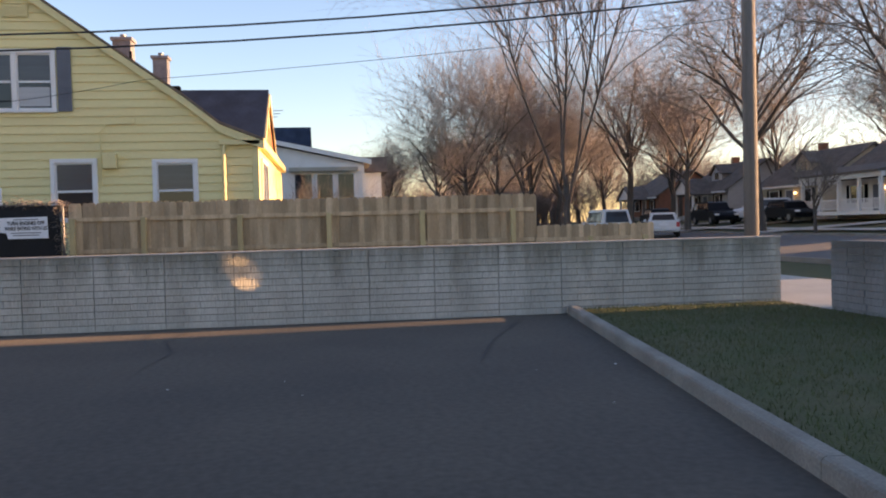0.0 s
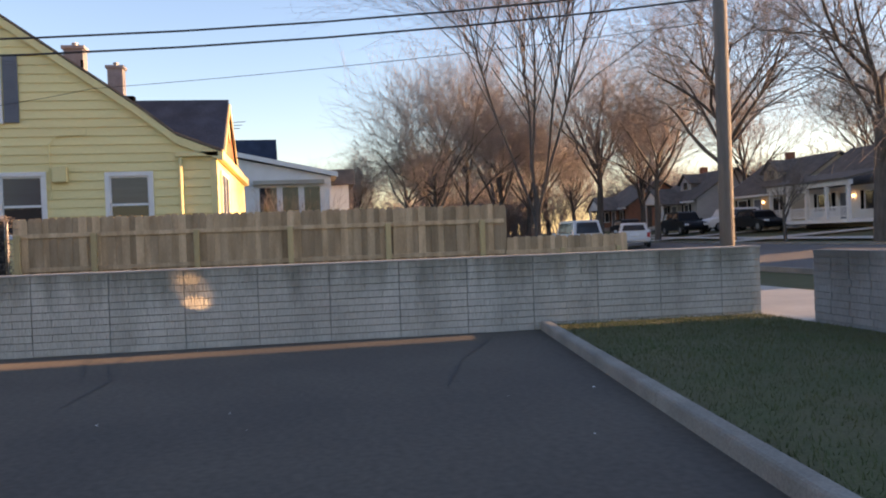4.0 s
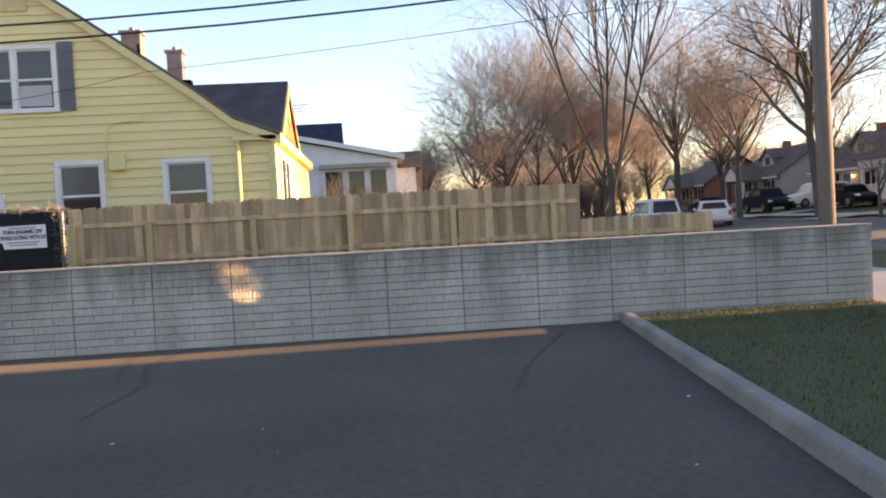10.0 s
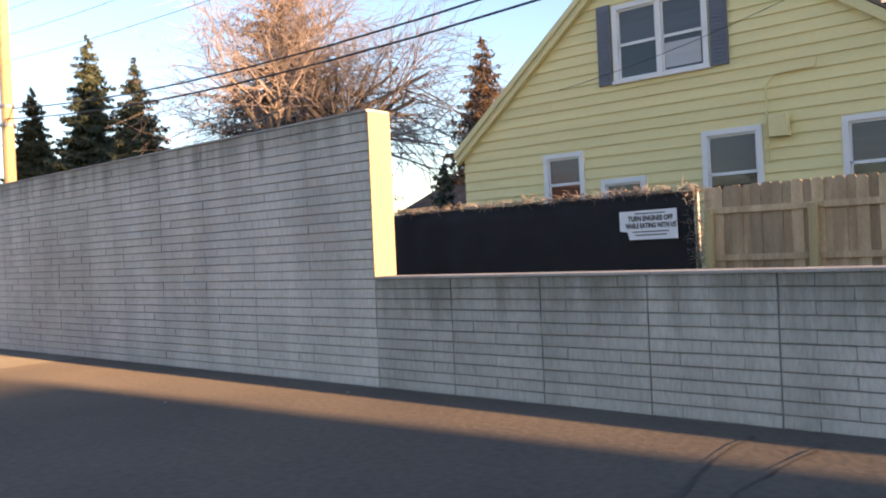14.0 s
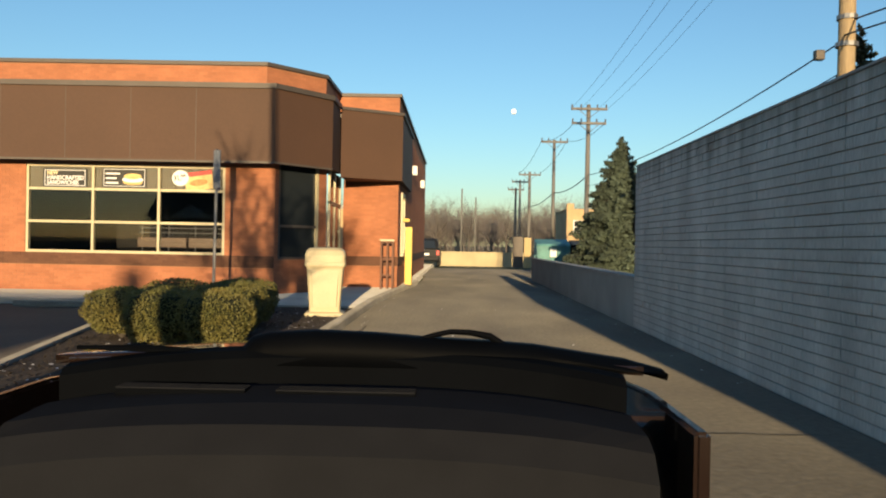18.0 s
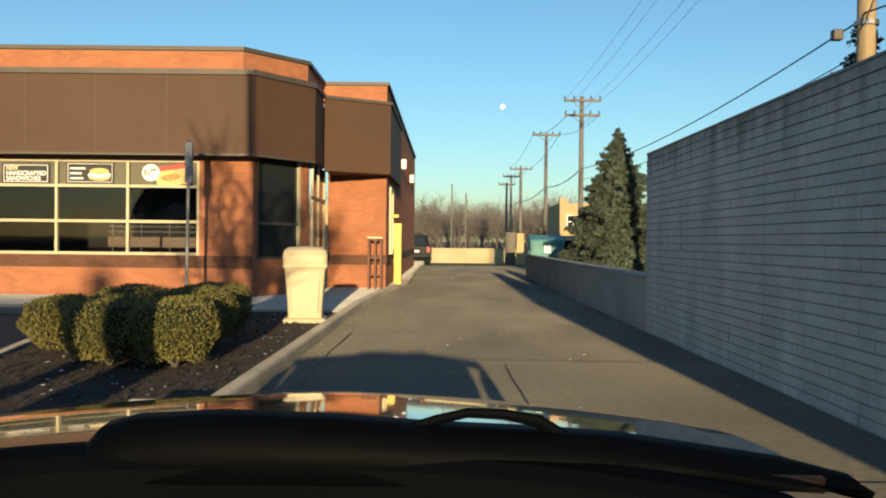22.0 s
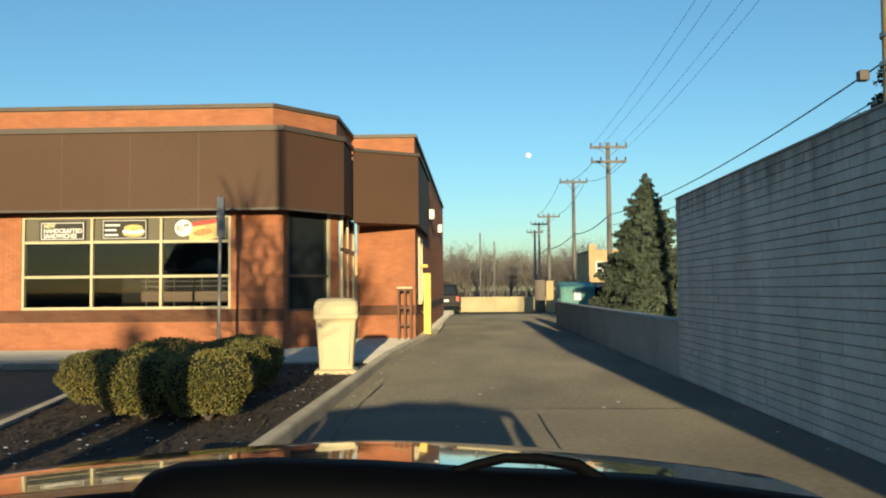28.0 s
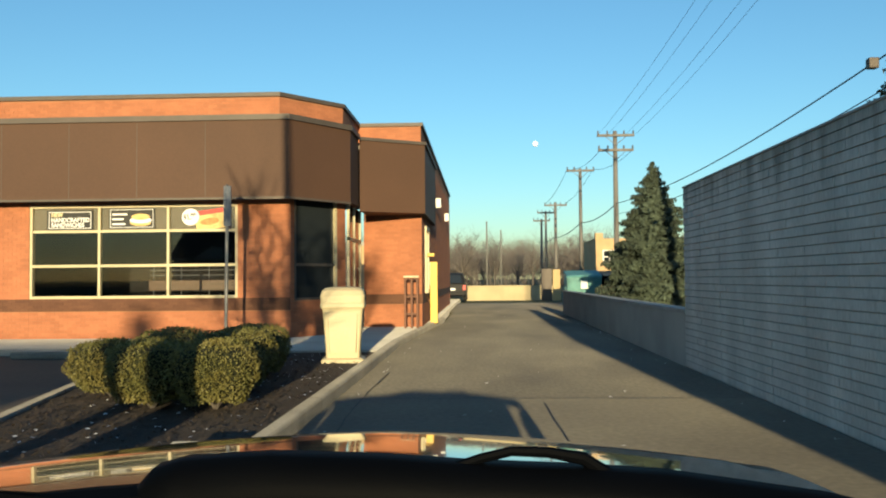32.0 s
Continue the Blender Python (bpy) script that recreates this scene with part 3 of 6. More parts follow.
def yellow_house():
    root = thing("house", "yellow lap-sided gabled house with white windows and grey shutters", "house", at=(0, 0, 0))
    core = [(5.78, -0.2), (5.78, 3.5), (0.95, 7.45), (-2.9, 4.72), (-3.75, 4.03), (-4.6, 3.66), (-4.6, -0.2)]
    part("wall", prism(core, HX + 0.028, HX + 10.0, "x"), M_TRIM_Y, root)
    part("foundation", boxes((HX - 0.02, HX + 0.02, -4.55, 5.75, -0.2, 0.35)), M_STUCCO, root)
    siding(root)
    for y0, y1, z0, z1 in OPENINGS[:4]:
        sash_window(root, y0, y1, z0, z1)
    up = sash_window(root, *OPENINGS[4], halves=2)
    part("blind", boxes((HX + 0.006, HX + 0.01, 0.2, 0.9, 4.56, 5.02)), M_BLIND, up, "pale blind half drawn behind the pane")
    for y0, y1 in ((-0.32, 0.0), (1.99, 2.28)):
        s = part("shutter", boxes((HX - 0.07, HX - 0.035, y0, y1, 4.42, 5.97), bevel=0.006), M_SHUT, root, "blue-grey louvred shutter")
        for k in range(20):
            z = 4.5 + k * 0.07
            part("louvre", boxes((HX - 0.082, HX - 0.07, y0 + 0.05, y1 - 0.05, z, z + 0.045)), M_SHUT, s)
    # rakes and roof
    roof_line = [(5.95, 3.43), (0.95, 7.55), (-2.95, 4.76), (-3.8, 4.08), (-4.85, 3.66)]

    def slab(pts, x0, x1, t):
        low = [(y, z) for y, z in pts]
        return prism(low + [(y + 0.02, z + t) for y, z in reversed(low)], x0, x1, "x")
    part("roof", slab(roof_line[:2], HX - 0.16, HX + 10.2, 0.07), M_ROOF_BR, root, "brown shingle roof slope")
    part("roof", slab(roof_line[1:], HX - 0.16, HX + 10.2, 0.07), M_ROOF_BR, root, "brown shingle roof slope with a flared eave")
    rake = [(y, z - 0.02) for y, z in roof_line]
    part("rake_cover", prism([(5.97, 3.36), (0.95, 7.5), (0.95, 7.64), (5.97, 3.52)], HX - 0.18, HX - 0.161, "x"), M_TRIM_Y, root)
    for a, b in zip(rake, rake[1:]):
        part("rake_board", prism([a, b, (b[0], b[1] - 0.2), (a[0], a[1] - 0.2)], HX - 0.14, HX - 0.045, "x"), M_TRIM_Y, root)
    # downspout, meter box, louvre in the peak
    part("downspout", bar([(HX - 0.08, -3.86, 0.1), (HX - 0.08, -3.86, 3.5), (HX - 0.06, -3.9, 3.68)], 0.045, 8), M_TRIM_Y, root, "pale yellow downspout")
    part("gutter", boxes((HX - 0.14, HX - 0.05, -4.75, -3.75, 3.56, 3.68), bevel=0.012), M_TRIM_Y, root)
    part("meter_box", boxes((HX - 0.2, HX - 0.035, -1.33, -1.0, 3.02, 3.4), bevel=0.02), M_TRIM_Y, root, "small yellow utility box")
    part("conduit", bar([(HX - 0.06, -0.95, 2.6), (HX - 0.06, -0.93, 3.9), (HX - 0.06, -1.1, 4.1), (HX - 0.06, -1.75, 4.12), (HX - 0.1, -1.8, 4.25)], 0.014, 6), M_TRIM_Y, root)
    v = part("gable_vent", boxes((HX - 0.06, HX - 0.03, 0.62, 1.22, 6.68, 6.98)), M_TRIM_Y, root)
    for k in range(5):
        part("slat", boxes((HX - 0.075, HX - 0.06, 0.65, 1.19, 6.71 + k * 0.052, 6.745 + k * 0.052)), M_TRIM_Y, v)
    # cross gable that faces the street
    cx = 11.95
    ridge = 5.34
    part("cross_gable", prism([(cx - 2.1, 3.9), (cx, ridge - 0.1), (cx + 2.1, 3.9)], -4.72, -1.0, "y"), M_REDSH, root, "red shingled street gable")
    for s in (-1, 1):
        part("cross_roof", prism([(cx + s * 2.4, 3.66), (cx, ridge), (cx, ridge + 0.12), (cx + s * 2.4, 3.8)], -4.77, -0.6, "y"), M_ROOF, root, "dark grey shingle roof of the street gable")
        part("cross_rake", prism([(cx + s * 2.42, 3.52), (cx, ridge - 0.14), (cx, ridge + 0.0), (cx + s * 2.42, 3.67)], -4.81, -4.773, "y"), M_TRIM_Y, root)
    part("diamond", prism([(cx - 0.22, 4.55), (cx, 4.85), (cx + 0.22, 4.55), (cx, 4.25)], -4.76, -4.724, "y"), M_TRIM_Y, root)
    part("street_wall", boxes((HX + 0.0, HX + 9.9, -4.68, -4.605, -0.2, 3.62)), M_SIDING, root)
    part("corner_board", boxes((HX - 0.05, HX + 0.06, -4.7, -4.55, 0.3, 3.62)), M_TRIM_Y, root)
    part("eave_band", boxes((HX - 0.05, HX + 9.9, -4.85, -4.69, 3.5, 3.72), bevel=0.015), M_TRIM_Y, root)
    pw = part("porch_window", boxes((9.5, 9.6, -4.74, -4.69, 1.4, 3.2), (10.4, 10.5, -4.74, -4.69, 1.4, 3.2), (11.3, 11.4, -4.74, -4.69, 1.4, 3.2), (9.5, 11.4, -4.74, -4.69, 3.2, 3.3), (9.5, 11.4, -4.76, -4.69, 1.32, 1.4)), M_WHITE, root)
    for x in (9.6, 10.5):
        part("pane", boxes((x, x + 0.8, -4.715, -4.69, 1.4, 3.2)), M_GLASS, pw)
    # chimneys and vents
    for x, y, top, w in ((11.3, -0.9, 6.72, 0.48), (13.6, -1.46, 6.68, 0.42)):
        c = part("chimney", boxes((x, x + w, y - w / 2, y + w / 2, 4.9, top)), M_BRICK_C if x < 12 else M_CHIM, root, "weathered brick chimney" if x < 12 else "pale grey chimney")
        part("chimney_cap", boxes((x - 0.05, x + w + 0.05, y - w / 2 - 0.05, y + w / 2 + 0.05, top, top + 0.09), bevel=0.015), M_CHIM, c)
        part("flue", turned([(0.07, top + 0.09), (0.07, top + 0.16), (0.09, top + 0.17), (0.09, top + 0.2)], 12), M_STEEL, c, at=(x + w / 2, y, 0))
    mast = part("antenna_mast", bar([(18.2, -4.33, 3.5), (18.2, -4.33, 5.76)], 0.02, 6), M_STEEL, root, "thin television aerial")
    for k, w in ((0.05, 0.5), (0.16, 0.4), (0.27, 0.3)):
        part("antenna_rod", bar([(18.2 - w * 0.3, -4.33 - w, 5.76 - k), (18.2 + w * 0.3, -4.33 + w, 5.76 - k)], 0.012, 5), M_STEEL, mast)
    for y, z in ((-1.42, 5.95),):
        part("vent_pipe", bar([(10.0, y, z - 0.3), (10.0, y, z + 0.2)], 0.035, 8), M_PLAST, root)
    for x in (10.0,):
        part("roof_vent", boxes((x, x + 0.3, -2.62, -2.3, 5.0, 5.26), bevel=0.03), M_PLAST, root)


yellow_house()

# ---- white house behind ----


def white_house():
    root = thing("house", "white-sided house with a dark roof behind the yellow house", "house")
    X0 = 26.0
    boards = 12
    part("wall", prism([(2.0, -0.1), (2.0, 4.1), (-1.5, 6.0), (-3.5, 5.3), (-8.0, 4.35), (-8.0, -0.1)], X0, X0 + 9, "x"), M_WHITE, root)
    for k in range(boards):
        part("siding_board", boxes((X0 - 0.03, X0 - 0.002, -7.95, 1.9, 0.4 + k * 0.33, 0.72 + k * 0.33)), M_WHITE, root)
    part("roof", prism([(-8.3, 4.35), (-3.5, 5.42), (-1.4, 6.2), (2.3, 4.2), (2.3, 4.35), (-1.4, 6.36), (-3.5, 5.55), (-8.3, 4.5)], X0 - 0.25, X0 + 9.2, "x"), M_ROOF_FAR, root, "grey shingle roof")
    part("fascia", prism([(-8.32, 4.3), (-3.5, 5.37), (-3.5, 5.57), (-8.32, 4.52)], X0 - 0.28, X0 - 0.252, "x"), M_WHITE, root)
    part("cross_gable", prism([(X0 + 4.0, 4.6), (X0 + 6.2, 6.62), (X0 + 8.4, 4.6)], -5.35, -1.2, "y"), M_WHITE, root)
    for s in (-1, 1):
        part("cross_roof", prism([(X0 + 6.2 + s * 2.5, 4.35), (X0 + 6.2, 6.62), (X0 + 6.2, 6.78), (X0 + 6.2 + s * 2.5, 4.5)], -5.5, -1.0, "y"), M_ROOF, root)
    ex = part("extension", boxes((X0 + 4, X0 + 8.8, -9.0, -8.0, -0.1, 4.2)), M_WHITE, root)
    part("roof", prism([(X0 + 3.7, 4.2), (X0 + 9.2, 4.2), (X0 + 9.2, 5.0), (X0 + 4.2, 5.0)], -9.3, -5.0, "y"), M_ROOF_BR, ex)
    for y0, y1 in ((-5.7, -4.75), (-6.65, -5.75), (-7.6, -6.7)):
        w = part("window", boxes((X0 - 0.06, X0 - 0.035, y0, y0 + 0.1, 2.4, 4.0), (X0 - 0.06, X0 - 0.035, y1 - 0.1, y1, 2.4, 4.0), (X0 - 0.06, X0 - 0.035, y0 + 0.1, y1 - 0.1, 3.9, 4.0)), M_WHITE, root)
        part("pane", boxes((X0 - 0.045, X0 - 0.036, y0 + 0.1, y1 - 0.1, 2.4, 3.9)), M_GLASS, w)
    part("awning", prism([(-4.6, 4.02), (-4.6, 4.2), (-7.7, 4.2), (-7.7, 4.02)], X0 - 0.35, X0 - 0.06, "x"), M_STUCCO, root)


white_house()


def back_garage():
    root = thing("garage", "low pale garage with a shallow roof behind the black screen", "garage")
    part("wall", boxes((18, 24, 8.5, 16, -0.1, 2.9)), M_WHITE, root)
    part("roof", prism([(17.6, 2.9), (24.4, 2.9), (21, 4.3)], 8.1, 16.4, "y"), M_ROOF_BR, root)
    part("fascia", boxes((17.5, 17.6, 8.1, 16.4, 2.78, 2.98)), M_TRIM_Y, root)


back_garage()

# ---- fences, screen, other walls ----
FX = 5.87


def picket_mesh(w, h):
    bm = prism([(-w / 2, 0), (w / 2, 0), (w / 2, h - 0.05), (w / 2 - 0.03, h), (-w / 2 + 0.03, h), (-w / 2, h - 0.05)], -0.009, 0.009, "x")
    return mesh_of(bm, M_CEDAR, name="picket")


def cedar_fence():
    root = thing("fence", "new cedar privacy fence of dog-eared boards with posts on this side", "fence")
    r = random.Random(3)
    tall, low = [picket_mesh(w, 2.0) for w in (0.150, 0.152, 0.155)], [picket_mesh(w, 1.28) for w in (0.150, 0.153)]
    y = -0.95
    while y > -11.0:
        m = r.choice(tall)
        part("picket", m, None, root, at=pose(FX + (0.011 if round(y / 0.1385) % 2 else -0.011) + r.uniform(-0.001, 0.001), y - 0.07, 0.1 + r.uniform(-0.012, 0.012), r.uniform(-0.3, 0.3), 0, 0))
        y -= 0.1385
    while y > -13.7:
        part("picket", r.choice(low), None, root, at=pose(FX + (0.011 if round(y / 0.1385) % 2 else -0.011) + r.uniform(-0.001, 0.001), y - 0.07, 0.1 + r.uniform(-0.012, 0.012), r.uniform(-0.3, 0.3), 0, 0))
        y -= 0.1385
    for y in (-1.05, -2.5, -4.5, -6.4, -8.45, -10.5):
        part("post", boxes((FX - 0.15, FX - 0.05, y - 0.055, y + 0.055, -0.2, 1.77), bevel=0.008), M_POSTW, root, "greenish treated wooden post")
    for z in (0.35, 1.02, 1.7):
        part("rail", boxes((FX - 0.048, FX - 0.01, -11.0, -0.95, z, z + 0.09), bevel=0.005), M_CEDAR, root)
    for y in (-12.3, -13.6):
        part("post", boxes((FX - 0.11, FX - 0.012, y - 0.05, y + 0.05, -0.2, 1.1), bevel=0.008), M_POSTW, root)
    part("rail", boxes((FX - 0.05, FX - 0.012, -13.7, -11.02, 1.0, 1.09), bevel=0.005), M_CEDAR, root)


cedar_fence()


def text_mesh(body, size, depth=0.002):
    cu = bpy.data.curves.new("lettering", "FONT")
    cu.body, cu.size, cu.extrude, cu.align_x, cu.align_y = body, size, depth, "CENTER", "CENTER"
    cu.offset = size * 0.03
    ob = bpy.data.objects.new("lettering", cu)
    scene.collection.objects.link(ob)
    me = bpy.data.meshes.new_from_object(ob.evaluated_get(bpy.context.evaluated_depsgraph_get()))
    bpy.data.objects.remove(ob)
    return me


def lettering(parent, body, size, at, turn, material, width=None):
    """Raised letters that face the given turn, squeezed to a width where one is given."""
    me = text_mesh(body, size)
    me.materials.clear()
    me.materials.append(material)
    s = 1.0
    if width:
        xs = [v.co.x for v in me.vertices]
        s = width / (max(xs) - min(xs))
    return part("lettering", me, None, parent, at=Matrix.Translation(at) @ turn @ Matrix.Diagonal((s, 1, 1, 1)))


FACE_W = Euler((radians(90), 0, radians(-90))).to_matrix().to_4x4()
FACE_S = Euler((radians(90), 0, 0)).to_matrix().to_4x4()


def screen_fence():
    """Black windscreen cloth on a wire fence, with a ragged top of dead vine."""
    root = thing("screen_fence", "black cloth screen on a wire fence under dead vine", "fence")
    r = random.Random(8)
    bm = bmesh.new()
    n, h = 60, 8
    rows = [[bm.verts.new((FX - 0.02 + 0.03 * noise.noise((i * 0.4, j * 0.5, 1)) + 0.012 * math.sin(i * 0.9), -0.8 + i * 6.6 / n, 0.05 + (2.02 + 0.04 * noise.noise((i * 0.35, 3, 2))) * j / h)) for j in range(h + 1)] for i in range(n + 1)]
    for i in range(n):
        for j in range(h):
            bm.faces.new((rows[i][j], rows[i + 1][j], rows[i + 1][j + 1], rows[i][j + 1]))
    cloth = part("cloth", bm, M_BLACK, root, "black woven cloth", smooth=True)
    mod = cloth.modifiers.new("thickness", "SOLIDIFY")
    mod.thickness = 0.012
    for y in (-0.82, 1.6, 4.0, 5.8):
        part("post", bar([(FX + 0.05, y, -0.2), (FX + 0.05, y, 2.1)], 0.03, 8), M_STEEL, root)
    vine = bmesh.new()
    for k in range(1500):
        y = r.uniform(-0.95, 5.8)
        p = Vector((FX + r.uniform(-0.12, 0.12), y, 2.06 + abs(r.gauss(0, 0.05))))
        if k < 240:
            p = Vector((FX + r.uniform(-0.12, 0.1), -0.82 + r.gauss(0, 0.07), r.uniform(0.9, 2.12)))
        d = Vector((r.uniform(-1, 1), r.uniform(-1.4, 1.4), r.uniform(-0.7, 0.5))).normalized() * r.uniform(0.05, 0.16)
        tube(vine, [p, p + d * 0.6 + Vector((0, 0, 0.015)), p + d], [0.006, 0.005, 0.002], 3, False)
    part("vine", vine, M_TWIG, root, "tangle of dead brown vine", kind="stuff")
    sign = thing("notice_sign", "weathered white notice with black capitals fixed to the black screen", "sign", at=(0, 0, 0))
    part("board", prism([(-0.56, 1.38), (0.24, 1.38), (0.27, 1.5), (0.4, 1.52), (0.4, 1.82), (-0.55, 1.83)], FX - 0.085, FX - 0.075, "x"), M_PAPER, sign, "white board with one torn corner")
    lettering(sign, "TURN ENGINES OFF", 0.11, (FX - 0.088, -0.12, 1.70), FACE_W, M_INK, 0.74)
    lettering(sign, "WHILE EATING WITH US", 0.11, (FX - 0.088, -0.12, 1.59), FACE_W, M_INK, 0.84)
    for z, w in ((1.5, 0.6), (1.45, 0.52), (1.78, 0.5)):
        part("print_bar", boxes((FX - 0.088, FX - 0.085, -0.12 - w / 2, -0.12 + w / 2, z - 0.008, z + 0.008)), M_INK, sign)


screen_fence()


def other_walls():
    root = thing("wall_far_low", "low plastered wall beyond the tall block wall", "wall", kind="structure")
    part("core", boxes((0.0, 0.26, TALL_END + 0.003, FAR_END, -0.2, FARLOW - 0.06)), M_STUCCO, root)
    for k in range(7):
        y = TALL_END + 0.003 + k * 2.864
        part("cap_stone", boxes((-0.02, 0.28, y, y + 2.858, FARLOW - 0.06, FARLOW), bevel=0.008), M_CAP, root)
    root = thing("wall_street", "grey split-block wall along the pavement", "wall", kind="structure")
    part("core", boxes((-46, -1.32, -13.95, -13.712, -0.2, 1.06)), M_MORTAR, root)
    rest = bmesh.new()
    r = random.Random(4)
    for c in range(11):
        x = -1.33
        while x > -14:
            w = r.choice((0.38, 0.4, 0.42))
            quad_box(rest, x - w + 0.01, x, -13.72, -13.693 + r.uniform(-0.003, 0.003), c * 0.097 + 0.004, c * 0.097 + 0.092)
            x -= w
    part("block_courses", rest, M_BLOCK_D, root, kind="stuff")
    for name, y0, y1, z in (("wall_low_cap", WALL_END - 0.01, -0.002, LOW), ("wall_tall_cap", 0.0, TALL_END, TALL)):
        root = thing(name, "thin worn concrete cap on the block wall", "wall cap", kind="structure")
        n = round((y1 - y0) / 1.5)
        for k in range(n):
            a, b = y0 + (y1 - y0) * k / n, y0 + (y1 - y0) * (k + 1) / n
            part("cap_stone", boxes((-0.018, THICK + 0.01, a + 0.002, b - 0.002, z - 0.004, z + 0.022), bevel=0.006), M_CAP, root)
    root = thing("wall_step_end", "sunlit plastered end face of the tall wall", "wall", kind="structure")
    part("face", boxes((-0.012, THICK, -0.014, -0.002, LOW + 0.024, TALL - 0.005)), M_ENDFACE, root)
    root = thing("wall_end", "low pale wall closing the far end of the lane", "wall", kind="structure")
    part("core", boxes((-16, 2.2, 62.0, 62.3, -0.2, 0.82)), M_SANDY, root)
    for k in range(6):
        part("cap_stone", boxes((-16 + k * 3.03, -16 + k * 3.03 + 3.02, 61.96, 62.34, 0.82, 0.9), bevel=0.01), M_SANDY, root)


other_walls()


# ---- poles and wires ----


def cable(name, pts, r, sag, label, ends=None):
    cu = bmesh.new()
    full = []
    for a, b in zip(pts, pts[1:]):
        a, b = Vector(a), Vector(b)
        n = 14
        full += [a.lerp(b, k / n) - Vector((0, 0, 4 * sag * (k / n) * (1 - k / n))) for k in range(n)]
    full.append(Vector(pts[-1]))
    tube(cu, full, [r] * len(full), 5)
    return tagged(new(name, mesh_of(cu, M_WIRE)), label, "cable", "overhead cables")


def utility_pole(x, y, h, r, arms=(), tan=False, label="weathered wooden utility pole", lamp=False, base=0.0):
    root = thing("utility_pole", label, "utility pole", "poles along the lane", at=(x, y, base))
    part("pole", bar([(0, 0, -0.4), (0, 0, h * 0.5), (0, 0, h)], [r, r * 0.9, r * 0.72], 14), M_POLE_T if tan else M_POLE, root, smooth=True)
    for z, w in arms:
        arm = part("crossarm", boxes((-w, w, -0.13 - r, -0.02 - r, z - 0.07, z + 0.07), bevel=0.01), M_POLE, root)
        for k in (-0.95, -0.45, 0.45, 0.95):
            part("insulator", turned([(0.03, 0), (0.06, 0.04), (0.035, 0.1), (0.055, 0.14), (0.03, 0.2)], 8), M_STEEL, arm, at=(k * w, -0.08 - r, z + 0.07))
        for s in (-1, 1):
            part("brace", bar([(0, -0.1 - r, z - 0.55), (s * w * 0.55, -0.1 - r, z - 0.07)], 0.02, 5), M_STEEL, root)
    if lamp:
        a = part("lamp_arm", bar([(0, 0, 6.2), (0.2, -0.35, 6.3), (0.25, -0.6, 6.32)], 0.03, 8), M_STEEL, root)
        part("lamp_head", boxes((0.13, 0.37, -1.1, -0.55, 6.24, 6.4), bevel=0.04), M_STEEL, a, "grey street lamp head")
        part("cable_guard", boxes((r * 0.9, r * 0.9 + 0.06, -0.04, 0.04, 2.3, 3.6)), M_STEEL, root)
    return root


utility_pole(3.8, -15.15, 10.5, 0.155, lamp=True, label="grey weathered utility pole with a street lamp beside the pavement")
near = utility_pole(5.4, 21.8, 13.0, 0.2, ((11.8, 1.2),), tan=True, label="tan wooden utility pole behind the tall wall")
for z, n in ((5.9, 0.26), (6.5, 0.24)):
    part("band", turned([(n - 0.02, z), (n - 0.02, z + 0.1)], 14), M_STEEL, near)
part("splice_box", boxes((-0.7, -0.5, -0.1, 0.1, 5.6, 5.82), bevel=0.03), M_COPING, near, "grey cable splice box")
utility_pole(4.5, 52.7, 9.75, 0.16, ((9.46, 1.05), (8.62, 1.0)))
utility_pole(3.7, 63.0, 8.95, 0.14, ((8.78, 0.95),))
utility_pole(3.5, 80.5, 8.2, 0.16, ((7.9, 1.0),))
utility_pole(2.9, 84, 7.7, 0.13, ((7.5, 0.8),))
utility_pole(2.7, 87, 7.15, 0.14, ((6.95, 0.8),))
utility_pole(-2.5, 110, 8.5, 0.12)
utility_pole(-0.5, 120, 8.0, 0.12)

for x, z in ((-0.1, 6.05), (0.1, 6.4)):
    cable("overhead_cable", [(3.8 + x, -15.15, z), (5.4 + x, 21.8, z + 0.1)], 0.02, 1.15, "thick black overhead cable along the wall")
cable("overhead_cable", [(5.4, 21.8, 6.1), (4.5, 52.7, 5.6)], 0.02, 0.5, "thick black overhead cable along the lane")
cable("overhead_cable", [(5.4, 21.8, 5.4), (4.5, 52.7, 5.0)], 0.014, 0.5, "thin overhead cable along the lane")
for z in (7.4, 8.2, 9.0):
    cable("overhead_cable", [(3.8, -15.15, z), (5.4, 21.8, z + 0.6)], 0.007, 0.8, "thin overhead wire above the wall")
for k in (-1.05, -0.5, 0.5, 1.05):
    cable("overhead_wire", [(5.4 + k, 21.8, 12.0), (4.5 + k, 52.7, 9.45)], 0.007, 0.5, "thin overhead wire between the poles")
for k in (-0.9, 0.9):
    cable("overhead_wire", [(4.5 + k, 52.7, 8.6), (3.7 + k, 63, 8.9), (3.5 + k, 80.5, 8.1)], 0.015, 0.35, "thin overhead wire between the far poles")
cable("overhead_wire", [(4.5, 52.7, 5.6), (3.7, 63, 5.2), (3.3, 80.5, 5.0), (2.2, 87, 5.0)], 0.03, 0.3, "black cable between the far poles")
cable("service_drop", [(3.8, -15.15, 5.6), (6.2, -2.5, 4.75), (8.62, 3.2, 4.5)], 0.006, 0.1, "thin black service wire to the yellow house")
cable("guy_wire", [(4.55, 52.7, 2.2), (5.8, 51.9, 0.0)], 0.02, 0.0, "pale guy wire beside the pole")

# ---- restaurant ----
FY = 23.0


